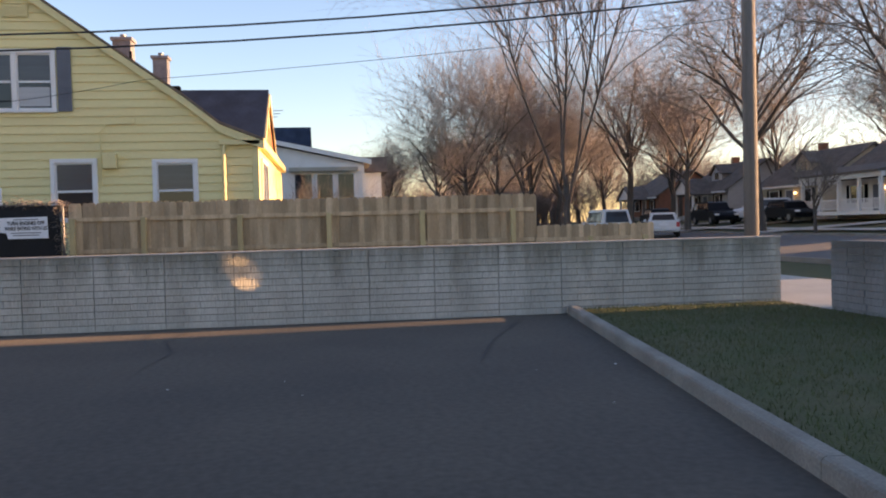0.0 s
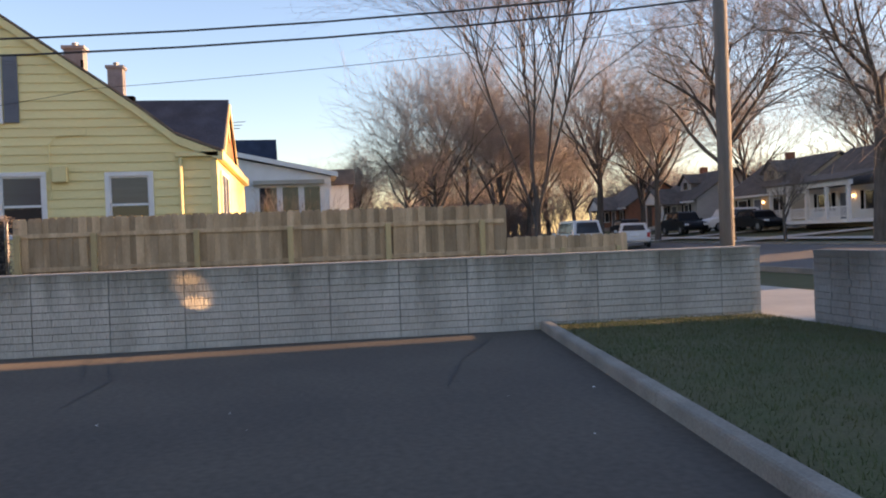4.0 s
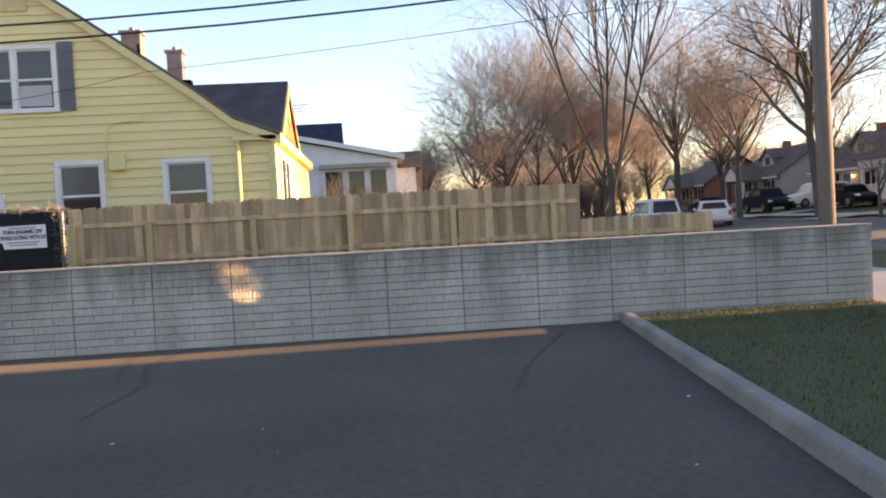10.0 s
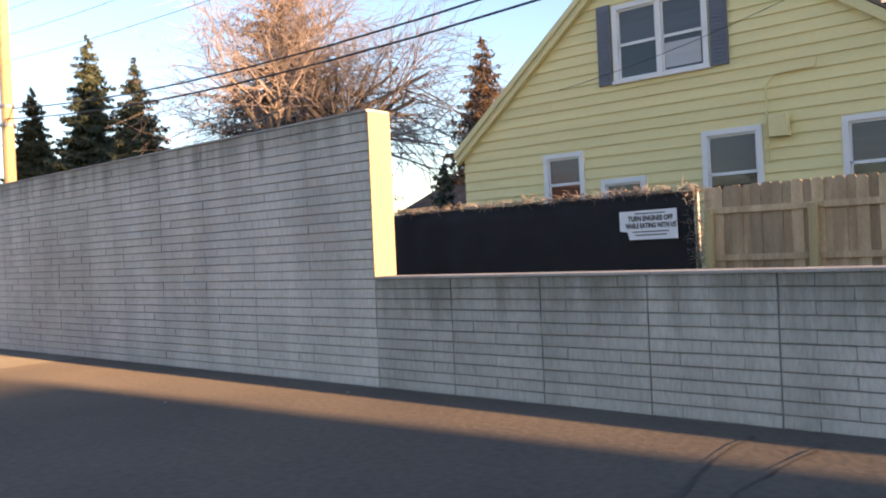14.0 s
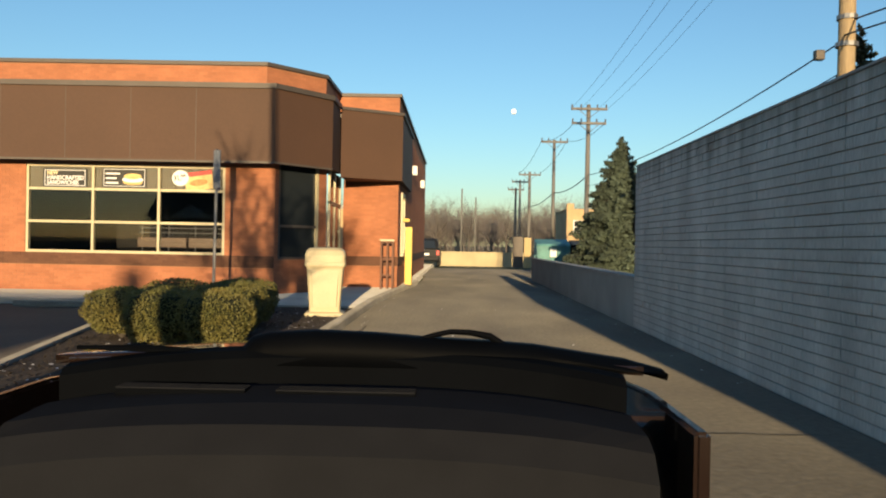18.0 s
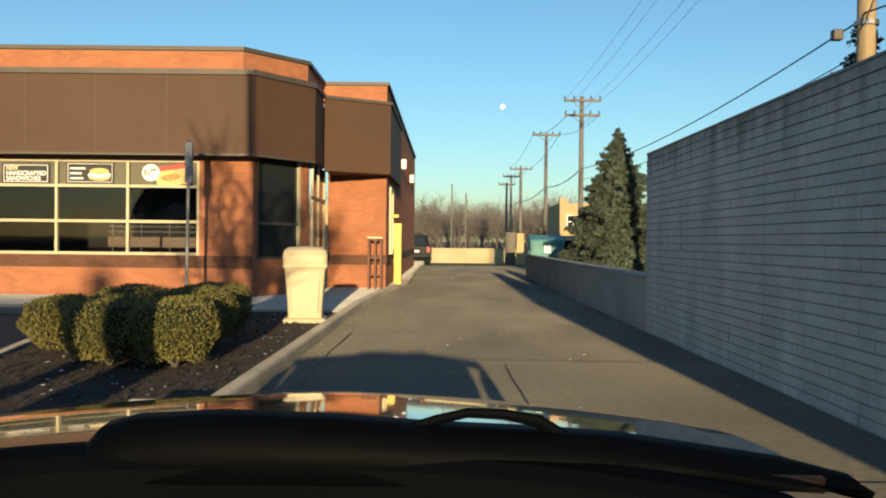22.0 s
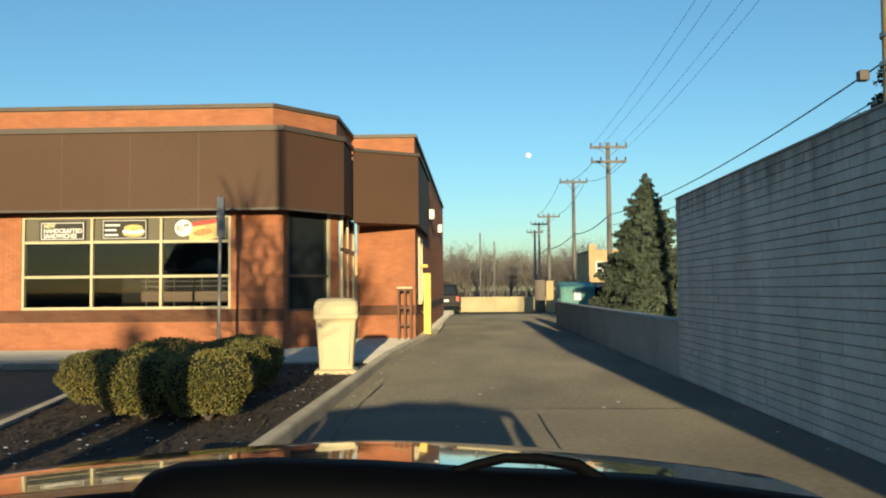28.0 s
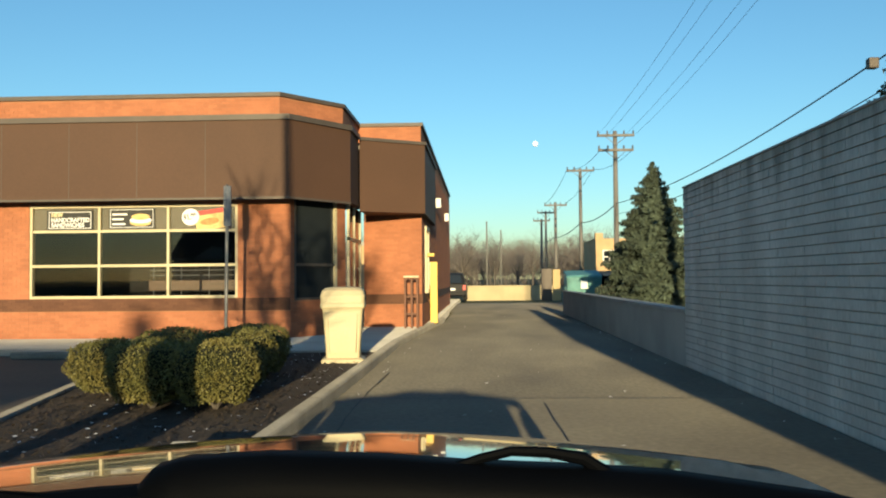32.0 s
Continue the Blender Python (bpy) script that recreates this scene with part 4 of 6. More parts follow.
def brick_field(rest, x0, x1, z0, z1, place, holes=()):
    """Courses of bricks over a rectangle; place(u, z, out) gives the point."""
    r = random.Random(int(abs(x0) * 100 + z0 * 10))
    c, z = 0, z0
    while z < z1 - 0.02:
        top = min(z + 0.0675, z1)
        u = x0 - (0.1 if c % 2 else 0.0)
        while u < x1:
            a, b = max(u, x0) + 0.004, min(u + 0.2, x1) - 0.004
            mid, mz = (a + b) / 2, (z + top) / 2
            if b - a > 0.02 and not any(h[0] < mid < h[1] and h[2] < mz < h[3] for h in holes):
                o = 0.006 + r.uniform(-0.0015, 0.0015)
                v = [rest.verts.new(place(p, q, w)) for w in (0.0, o) for p, q in ((a, z), (b, z), (b, top - 0.008), (a, top - 0.008))]
                for f in ((4, 5, 6, 7), (0, 1, 5, 4), (1, 2, 6, 5), (2, 3, 7, 6), (3, 0, 4, 7)):
                    rest.faces.new([v[i] for i in f])
            u += 0.2
        z += 0.0675
        c += 1


def restaurant():
    root = thing("restaurant", "red brick fast-food restaurant with a brown fascia and parapet", "restaurant")
    wx0, wx1, wz0, wz1 = -13.41, -8.64, 1.02, 3.13
    # brick walls: front with the window's opening, the cut corner, the return and the side
    front = part("front_wall", boxes((-24, wx0, FY, FY + 0.25, 0.0, 5.1), (wx1, -7.45, FY, FY + 0.25, 0.0, 5.1), (wx0, wx1, FY, FY + 0.25, 0.0, wz0), (wx0, wx1, FY, FY + 0.25, wz1, 5.1)), M_BRICK_M, root, "red brick front wall")
    rest = bmesh.new()
    brick_field(rest, -15.6, wx0 - 0.0, 0.12, 3.25, lambda u, z, o: (u, FY - o, z), [(-99, 0, 0.74, 1.02)])
    brick_field(rest, wx1, -7.45, 0.12, 3.25, lambda u, z, o: (u, FY - o, z), [(-99, 0, 0.74, 1.02)])
    brick_field(rest, wx0, wx1, 0.12, 0.74, lambda u, z, o: (u, FY - o, z))
    part("brick_course", rest, M_BRICK, front, kind="stuff")
    band = bmesh.new()
    brick_field(band, -15.6, -7.45, 0.745, 1.015, lambda u, z, o: (u, FY - o - 0.02, z))
    part("dark_brick_band", band, M_DKBRICK, front, "dark brown brick band below the windows", kind="stuff")
    part("band_backing", boxes((-24, -7.45, FY - 0.02, FY - 0.001, 0.74, 1.018)), M_DKBRICK, front)
    # cut corner
    a, b = Vector((-7.45, FY, 0)), Vector((-6.45, 24.45, 0))
    d = (b - a).normalized()
    nrm = Vector((d.y, -d.x, 0))
    L = (b - a).length

    def on(u, z, o):
        p = a + d * u + nrm * o
        return (p.x, p.y, z)

    def slab(u0, u1, z0, z1, o0, o1):
        bm = bmesh.new()
        v = [bm.verts.new(on(u, z, o)) for u in (u0, u1) for o in (o0, o1) for z in (z0, z1)]
        for f in ((0, 1, 3, 2), (4, 6, 7, 5), (0, 4, 5, 1), (2, 3, 7, 6), (0, 2, 6, 4), (1, 5, 7, 3)):
            bm.faces.new([v[i] for i in f])
        bmesh.ops.recalc_face_normals(bm, faces=bm.faces[:])
        return bm
    corner = part("corner_wall", slab(0, L, 0, 0.95, -0.25, 0), M_BRICK_M, root, "cut brick corner with a tall dark window")
    part("pier", slab(0, 0.12, 0.95, 5.1, -0.25, 0), M_BRICK_M, corner)
    part("pier", slab(L - 0.3, L, 0.95, 5.1, -0.25, 0), M_BRICK_M, corner)
    rest = bmesh.new()
    brick_field(rest, 0, L, 0.12, 0.95, on)
    brick_field(rest, L - 0.3, L, 0.95, 3.3, on)
    brick_field(rest, 0, 0.12, 0.95, 3.3, on)
    part("brick_course", rest, M_BRICK, corner, kind="stuff")
    w = part("window", slab(0.12, 0.17, 0.95, 3.3, -0.12, 0.01), M_COPING, corner, "dark-framed tall corner window")
    for args in ((L - 0.36, L - 0.3, 0.95, 3.3, -0.12, 0.02), (0.17, L - 0.36, 1.72, 1.78, -0.12, 0.0), (0.17, L - 0.36, 0.95, 1.0, -0.12, 0.01)):
        part("frame_bar", slab(*args), M_COPING if args[0] < 1 else M_FRAME, w)
    part("pane", slab(0.17, L - 0.36, 1.0, 1.72, -0.06, -0.05), M_GLASS, w)
    part("pane", slab(0.17, L - 0.36, 1.78, 3.3, -0.06, -0.05), M_GLASS, w)
    part("door_frame", boxes((-6.42, -6.36, 24.5, 24.62, 0.1, 3.2), (-6.42, -6.36, 25.4, 25.52, 0.1, 3.2), (-6.42, -6.36, 26.4, 26.5, 0.1, 3.2), (-6.42, -6.36, 24.5, 26.5, 2.35, 2.43), (-6.42, -6.36, 24.5, 26.5, 0.1, 0.3)), M_FRAME, root, "cream metal frame of the side door")
    part("door_pane", boxes((-6.4, -6.39, 24.62, 25.4, 0.3, 3.2), (-6.4, -6.39, 25.52, 26.4, 0.3, 3.2)), M_GLASS, root)
    part("door_handle", bar([(-6.3, 25.45, 0.9), (-6.24, 25.45, 1.0), (-6.24, 25.45, 1.6), (-6.3, 25.45, 1.7)], 0.02, 6), M_FRAME, root, "cream pull handle")
    # side block
    side = part("side_wall", boxes((-6.36, -4.8, 27.0, 27.3, 0.0, 5.1), (-5.05, -4.8, 27.3, 47.0, 0.0, 5.1)), M_BRICK_M, root, "red brick wall beside the lane")
    rest = bmesh.new()
    brick_field(rest, -6.36, -4.8, 0.12, 3.4, lambda u, z, o: (u, 27.0 - o, z), [(-99, 0, 0.74, 1.0)])
    brick_field(rest, 27.0, 47.0, 0.12, 5.1, lambda u, z, o: (-4.8 + o, u, z), [(0, 99, 0.74, 1.0), (28.2, 29.4, 1.0, 2.9)])
    part("brick_course", rest, M_BRICK, side, kind="stuff")
    part("dark_band", boxes((-6.36, -4.78, 26.98, 26.999, 0.74, 1.0), (-4.799, -4.775, 27.0, 47.0, 0.74, 1.0)), M_DKBRICK, side)
    win = part("service_window", boxes((-4.8, -4.74, 28.2, 28.3, 1.0, 2.9), (-4.8, -4.74, 29.3, 29.4, 1.0, 2.9), (-4.8, -4.74, 28.3, 29.3, 2.8, 2.9), (-4.8, -4.7, 28.3, 29.3, 1.0, 1.08)), M_FRAME, side, "cream-framed drive-through window")
    part("pane", boxes((-4.79, -4.78, 28.3, 29.3, 1.08, 2.8)), M_GLASS, win)
    for y in (34.0, 41.0):
        lamp = part("wall_lamp", boxes((-4.79, -4.6, y, y + 0.16, 3.9, 4.25), bevel=0.03), M_WHITE, side, "white wall lamp")
    # parapet: brick band, ledge, coping
    top = [(-24, FY - 0.0), (-7.69, FY - 0.0), (-6.5, 24.45), (-6.5, 27.0), (-4.8, 27.0), (-4.8, 47.0), (-24, 47.0)]
    part("parapet", prism(top, 5.1, 5.53), M_BRICK_M, root, "red brick parapet")
    rest = bmesh.new()
    brick_field(rest, -15.6, -7.69, 5.1, 5.5, lambda u, z, o: (u, FY - o, z))
    brick_field(rest, -6.5, -4.8, 5.1, 5.5, lambda u, z, o: (u, 27.0 - o, z))
    p0 = Vector((-7.69, FY, 0))
    pd = (Vector((-6.5, 24.45, 0)) - p0)
    pl = pd.length
    pd.normalize()
    pn = Vector((pd.y, -pd.x, 0))
    brick_field(rest, 0, pl, 5.1, 5.5, lambda u, z, o: (*(p0 + pd * u + pn * o).xy, z))
    part("parapet_bricks", rest, M_BRICK, root, kind="stuff")

    def ring(name, off, z0, z1, material, label=""):
        outer = [(-24, FY - off), (-7.69 + off * 0.4, FY - off), (-6.5 + off, 24.45 - off * 0.4), (-6.5 + off, 27.0 - off), (-4.8 + off, 27.0 - off), (-4.8 + off, 47.0), (-24, 47.0)]
        part(name, prism(outer, z0, z1), material, root, label)
    ring("coping", 0.06, 5.53, 5.62, M_COPING, "dark metal coping")
    # fascia: a brown box that stands out from the wall
    f = [(-24, FY - 0.55), (-7.35, FY - 0.55), (-6.25, 24.0), (-6.25, 25.3), (-6.4, 25.3), (-6.4, 24.6), (-7.5, FY), (-24, FY)]
    fas = part("fascia", prism(f, 3.22, 4.9), M_FASCIA, root, "dark brown fascia over the windows")
    part("fascia_trim", prism([(-24, FY - 0.6), (-7.33, FY - 0.6), (-6.2, 23.97), (-6.2, 25.3), (-6.4, 25.3), (-6.4, 24.6), (-7.5, FY), (-24, FY)], 4.9, 5.02), M_COPING, fas)
    part("fascia_drip", prism([(-24, FY - 0.565), (-7.34, FY - 0.565), (-6.23, 23.98), (-6.27, 24.0), (-7.36, FY - 0.53), (-24, FY - 0.53)], 3.17, 3.22), M_COPING, fas)
    for k in range(5):
        x = -9.2 - k * 1.52
        part("seam", boxes((x, x + 0.012, FY - 0.556, FY - 0.5505, 3.23, 4.89)), M_COPING, fas)
    can = part("canopy", prism([(-6.24, 25.45), (-4.66, 26.45), (-4.66, 31.5), (-4.78, 31.5), (-4.78, 26.98), (-6.24, 26.98)], 3.12, 4.92), M_FASCIA, root, "dark brown canopy over the side door")
    part("canopy_trim", prism([(-6.24, 25.4), (-4.61, 26.42), (-4.61, 31.55), (-4.78, 31.55), (-4.78, 26.98), (-6.24, 26.98)], 4.92, 5.0), M_COPING, can)
    part("roof_deck", boxes((-24, -6.6, 24.6, 46.9, 4.95, 5.05), (-6.598, -4.95, 27.1, 46.9, 4.95, 5.05)), M_COPING, root)
    # front window in three bays
    win = part("front_window", boxes((wx0, wx1, FY + 0.02, FY + 0.12, wz0, wz0 + 0.06), (wx0, wx1, FY + 0.02, FY + 0.12, wz1 - 0.06, wz1)), M_FRAME, root, "cream-framed window in three bays")
    xs = [wx0, -11.81, -10.23, wx1]
    for k, x in enumerate(xs):
        o = 0.0 if k == 0 else 0.06 if k == 3 else 0.03
        part("mullion", boxes((x - o, x - o + 0.06, FY + 0.015, FY + 0.12, wz0 + 0.06, wz1 - 0.06), bevel=0.004), M_FRAME, win)
    for z in (1.76, 2.54):
        for p, q in zip(xs, xs[1:]):
            part("transom", boxes((p + 0.03, q - 0.03, FY + 0.022, FY + 0.115, z - 0.03, z + 0.03)), M_FRAME, win)
    for i, (p, q) in enumerate(zip(xs, xs[1:])):
        for z0, z1 in ((wz0 + 0.06, 1.73), (1.79, 2.51), (2.57, wz1 - 0.06)):
            g = part("pane", boxes((p + 0.04, q - 0.04, FY + 0.06, FY + 0.066, z0, z1)), M_CLEAR, win)
            g.visible_shadow = False
        part("roller_shade", boxes((p + 0.04, q - 0.04, FY + 0.1, FY + 0.11, 2.52, wz1 - 0.06)), M_SHADE, win, "brownish shade behind the top panes")
    # posters stuck inside the top panes
    y = FY + 0.05

    def poster(x0, x1, z0, z1, material, label, turn=0.0):
        t = thing("window_poster", label, "poster", "posters in the window")
        part("sheet", boxes((x0, x1, y, y + 0.003, z0, z1)), material, t)
        return t
    t = poster(-13.03, -11.97, 2.58, 3.02, M_INK, "black poster with white capitals in the restaurant window")
    part("border", boxes((-12.99, -12.01, y - 0.002, y, 2.61, 2.625), (-12.99, -12.01, y - 0.002, y, 2.975, 2.99), (-12.99, -12.975, y - 0.002, y, 2.625, 2.975), (-12.025, -12.01, y - 0.002, y, 2.625, 2.975)), M_PAPER, t)
    for body, z, wd in (("NEW", 2.915, 0.26), ("HANDCRAFTED", 2.8, 0.88), ("SANDWICHES", 2.685, 0.76)):
        lettering(t, body, 0.135, (-12.93 + wd / 2, y - 0.004, z), FACE_S, M_CREAMINK if body == "NEW" else M_PAPER, wd)
    t = poster(-11.6, -10.55, 2.6, 3.05, M_INK, "black poster with a pale sandwich picture in the window")
    part("border", boxes((-11.57, -10.58, y - 0.002, y, 2.62, 2.632), (-11.57, -10.58, y - 0.002, y, 3.018, 3.03), (-11.57, -11.558, y - 0.002, y, 2.632, 3.018), (-10.592, -10.58, y - 0.002, y, 2.632, 3.018)), M_PAPER, t)
    for k, wd in enumerate((0.3, 0.26, 0.34)):
        part("print_bar", boxes((-11.52, -11.52 + wd, y - 0.003, y, 2.68 + k * 0.11, 2.72 + k * 0.11)), M_PAPER, t)
    for r1, z, m in ((0.24, 2.72, M_BUN), (0.26, 2.78, M_PAPER), (0.22, 2.86, M_BUN)):
        part("picture", prism([(-10.87 + r1 * math.cos(k * 0.5236), z + 0.07 * math.sin(k * 0.5236)) for k in range(12)], y - 0.003 - z * 0.0005, y, "y"), m, t)
    t = poster(-9.62, -8.96, 2.56, 3.0, M_BUN, "red and yellow price poster with a round white tag")
    t.matrix_world = Matrix.Translation((-9.3, y, 2.82)) @ Matrix.Rotation(radians(-8), 4, "Y") @ Matrix.Translation((9.3, -y, -2.82))
    part("red_band", boxes((-9.62, -8.96, y - 0.003, y, 2.9, 3.0)), M_REDP, t)
    part("picture", prism([(-9.3 + 0.22 * math.cos(k * 0.5236), 2.74 + 0.08 * math.sin(k * 0.5236)) for k in range(12)], y - 0.004, y, "y"), M_ORANGE, t)
    part("price_tag", prism([(-9.72 + 0.2 * math.cos(k * 0.3142), 2.9 + 0.19 * math.sin(k * 0.3142)) for k in range(20)], y - 0.006, y - 0.001, "y"), M_PAPER, t, "round white price tag")
    lettering(t, "$1.99", 0.19, (-9.73, y - 0.012, 2.9), FACE_S, M_INK, 0.29)
    # dining room behind the glass
    room = thing("dining_room", "dining room coloured near-black for dimness, seen through the front window", "room", kind="structure")
    # floor, walls and ceiling carry the room's dimness as near-black colour
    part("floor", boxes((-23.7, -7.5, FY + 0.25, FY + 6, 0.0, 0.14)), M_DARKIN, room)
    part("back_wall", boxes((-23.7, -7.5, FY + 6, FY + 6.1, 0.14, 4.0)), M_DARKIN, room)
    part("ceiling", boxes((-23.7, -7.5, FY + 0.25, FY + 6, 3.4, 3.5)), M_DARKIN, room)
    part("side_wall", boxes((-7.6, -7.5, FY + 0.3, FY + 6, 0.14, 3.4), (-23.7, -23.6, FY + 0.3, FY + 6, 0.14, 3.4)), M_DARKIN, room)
    rail = thing("half_wall", "wooden half wall with a metal rail between the tables", "partition")
    part("panel", boxes((-11.7, -8.7, FY + 2.6, FY + 2.75, 1.16, 1.42), bevel=0.01), M_TABLE, rail)
    for z in (1.55, 1.68, 1.8):
        part("rail_bar", bar([(-11.7, FY + 2.67, z), (-8.7, FY + 2.67, z)], 0.014, 6), M_STEEL, rail)
    for k in range(5):
        part("rail_post", bar([(-11.6 + k * 0.72, FY + 2.67, 0.14), (-11.6 + k * 0.72, FY + 2.67, 1.83)], 0.016, 6), M_STEEL, rail)
    for x in (-12.6, -11.2, -10.0, -9.2):
        tb = thing("dining_table", "small square table by the window", "table", "tables by the window", at=(x, FY + 1.1, 0.14))
        part("tabletop", boxes((-0.33, 0.33, -0.33, 0.33, 0.72, 0.76), bevel=0.01), M_TABTOP, tb)
        part("pedestal", bar([(0, 0, 0.02), (0, 0, 0.72)], 0.04, 8), M_STEEL, tb)
        part("foot", boxes((-0.25, 0.25, -0.03, 0.03, 0, 0.03), (-0.03, 0.03, -0.25, -0.03, 0, 0.03), (-0.03, 0.03, 0.03, 0.25, 0, 0.03)), M_STEEL, tb)
        for s in (-1, 1):
            ch = thing("dining_chair", "plain wooden chair at a window table", "chair", "chairs by the window", at=(x + s * 0.5, FY + 1.1, 0.14))
            part("seat", boxes((-0.2, 0.2, -0.2, 0.2, 0.43, 0.47), bevel=0.01), M_TABLE, ch)
            part("backrest", boxes((s * 0.19 - 0.015, s * 0.19 + 0.015, -0.2, 0.2, 0.62, 0.95), bevel=0.006), M_TABLE, ch)
            for u in (-0.17, 0.17):
                for v in (-0.17, 0.17):
                    part("leg", bar([(u, v, 0), (u, v, 0.95 if u * s > 0 else 0.43)], 0.015, 6), M_STEEL, ch)


M_SHADE = mat("brown_shade", (0.16, 0.13, 0.09), 0.9, 0.1, 2, 60, 0.05)
# tops paler than the chairs: light through the window put into colour
M_TABTOP = mat("lit_pale_tabletop", (0.55, 0.5, 0.4), 0.4, 0.08, 3, 20, 0)
M_TABLE = mat("dark_table_wood", (0.12, 0.075, 0.048), 0.5, 0.25, 3, 20, 0.1, stretch=(0.3, 3, 3))
M_BUN = mat("printed_yellow", (0.7, 0.5, 0.18), 0.5, 0.3, 12, 60, 0)
M_REDP = mat("printed_red", (0.55, 0.04, 0.03), 0.5, 0.1, 12, 60, 0)
M_ORANGE = mat("printed_orange", (0.6, 0.25, 0.06), 0.5, 0.4, 15, 60, 0)
M_CREAMINK = mat("printed_cream", (0.75, 0.66, 0.4), 0.5, 0.05, 12, 60, 0)
restaurant()

# ---- things round the restaurant ----


def litter_bin():
    root = thing("litter_bin", "beige plastic litter bin with a domed hood on the kerb bed", "litter bin", at=(-5.42, 17.9, 0.09), turn=6)

    def rect(w, d, z, r=0.04, n=3):
        pts = []
        for cx, cy, a0 in ((w - r, d - r, 0), (-w + r, d - r, 90), (-w + r, -d + r, 180), (w - r, -d + r, 270)):
            pts += [(cx + r * math.cos(radians(a0 + k * 90 / n)), cy + r * math.sin(radians(a0 + k * 90 / n)), z) for k in range(n + 1)]
        return pts
    part("base", loft([rect(0.34, 0.3, 0), rect(0.34, 0.3, 0.05), rect(0.29, 0.26, 0.08)]), M_BIN, root)
    body = part("body", loft([rect(0.265, 0.245, 0.08), rect(0.275, 0.25, 0.3), rect(0.315, 0.28, 0.82), rect(0.325, 0.29, 0.86)]), M_BIN, root)
    part("front_panel", loft([[(x, y, z) for x, z in ((-s, 0.16), (s, 0.16), (s + 0.03, 0.78), (-s - 0.03, 0.78))] for s, y in ((0.2, -0.295), (0.215, -0.24))]), M_BIN, body, "raised panel on the bin")
    part("rim", loft([rect(0.34, 0.3, 0.86), rect(0.35, 0.31, 0.88), rect(0.35, 0.31, 0.93), rect(0.34, 0.3, 0.95)]), M_BIN, root)
    part("hood", loft([rect(0.345, 0.3, 0.95, 0.06), rect(0.35, 0.3, 1.06, 0.06), rect(0.33, 0.27, 1.14, 0.08), rect(0.28, 0.21, 1.185, 0.1), rect(0.15, 0.11, 1.2, 0.08)]), M_BIN, root, "domed beige hood", smooth=False)
    # no hole: a flat panel whose black stands for the slot's shade
    part("opening", boxes((0.346, 0.353, -0.18, 0.18, 0.98, 1.1)), M_DARKIN, root, "near-black panel for the shaded slot in the hood")


litter_bin()


def bush(x, y, rx, ry, h, seed):
    """A clipped boxwood: stems and a shade-dark core under a thick coat of small leaves."""
    r = random.Random(seed)
    root = thing("boxwood_bush", "clipped green boxwood bush in the mulch bed", "bush", "boxwood bushes in the bed", at=(x, y, 0.08))
    bm = bmesh.new()
    for k in range(9):
        a = k * 0.7
        tube(bm, [(0, 0, 0), (rx * 0.35 * math.cos(a), ry * 0.35 * math.sin(a), h * 0.35), (rx * 0.7 * math.cos(a), ry * 0.7 * math.sin(a), h * 0.75)], [0.015, 0.01, 0.004], 4)
    part("stems", bm, M_BARK, root)
    # solid core; the shade between the leaves is put into its colour
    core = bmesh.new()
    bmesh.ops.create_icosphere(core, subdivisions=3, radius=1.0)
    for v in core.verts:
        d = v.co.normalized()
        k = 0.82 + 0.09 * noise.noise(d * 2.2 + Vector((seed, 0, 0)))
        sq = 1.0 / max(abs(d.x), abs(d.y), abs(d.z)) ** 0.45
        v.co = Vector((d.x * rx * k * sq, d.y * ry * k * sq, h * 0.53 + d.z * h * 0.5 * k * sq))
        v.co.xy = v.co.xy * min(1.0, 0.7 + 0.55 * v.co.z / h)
    part("heart", core, M_HEART, root, "solid core coloured dark as the bush's inner shade")
    verts, faces = [], []
    for k in range(11500):
        d = Vector((r.gauss(0, 1), r.gauss(0, 1), r.gauss(0, 1))).normalized()
        if d.z < -0.75:
            continue
        q = 0.93 + 0.1 * noise.noise(d * 2.2 + Vector((seed, 0, 0))) + 0.05 * noise.noise(d * 7.0) + r.uniform(-0.1, 0.03)
        sq = 1.0 / max(abs(d.x), abs(d.y), abs(d.z)) ** 0.45
        p = Vector((d.x * rx * q * sq, d.y * ry * q * sq, h * 0.53 + d.z * h * 0.5 * q * sq))
        p.xy = p.xy * min(1.0, 0.7 + 0.55 * p.z / h)
        a = Vector((r.uniform(-1, 1), r.uniform(-1, 1), r.uniform(-1, 1)))
        u = (d.cross(a)).normalized() * r.uniform(0.007, 0.012)
        w = (d * 0.8 + a * 0.6).normalized() * r.uniform(0.012, 0.022)
        i = len(verts)
        verts += [p - u * 0.6, p + u * 0.6, p + w * 0.6 + u, p + w, p + w * 0.6 - u]
        faces.append((i, i + 1, i + 2, i + 3, i + 4))
    me = bpy.data.meshes.new("leaves")
    me.from_pydata([tuple(v) for v in verts], [], faces)
    me.materials.append(M_LEAF)
    part("leaves", me, None, root, "small glossy yellow-green leaves", kind="stuff")


M_HEART = mat("inner_shade_foliage", (0.02, 0.024, 0.008), 1.0, 0.5, 8, 40, 0.5)
for i, (x, y, rx, ry, h) in enumerate(((-5.93, 12.98, 0.46, 0.5, 0.72), (-6.62, 13.05, 0.45, 0.52, 0.71), (-7.45, 13.95, 0.48, 0.5, 0.66), (-6.1, 14.3, 0.47, 0.55, 0.75), (-6.9, 14.5, 0.5, 0.55, 0.75), (-6.3, 15.8, 0.5, 0.55, 0.72))):
    bush(x, y, rx, ry, h, i + 1)


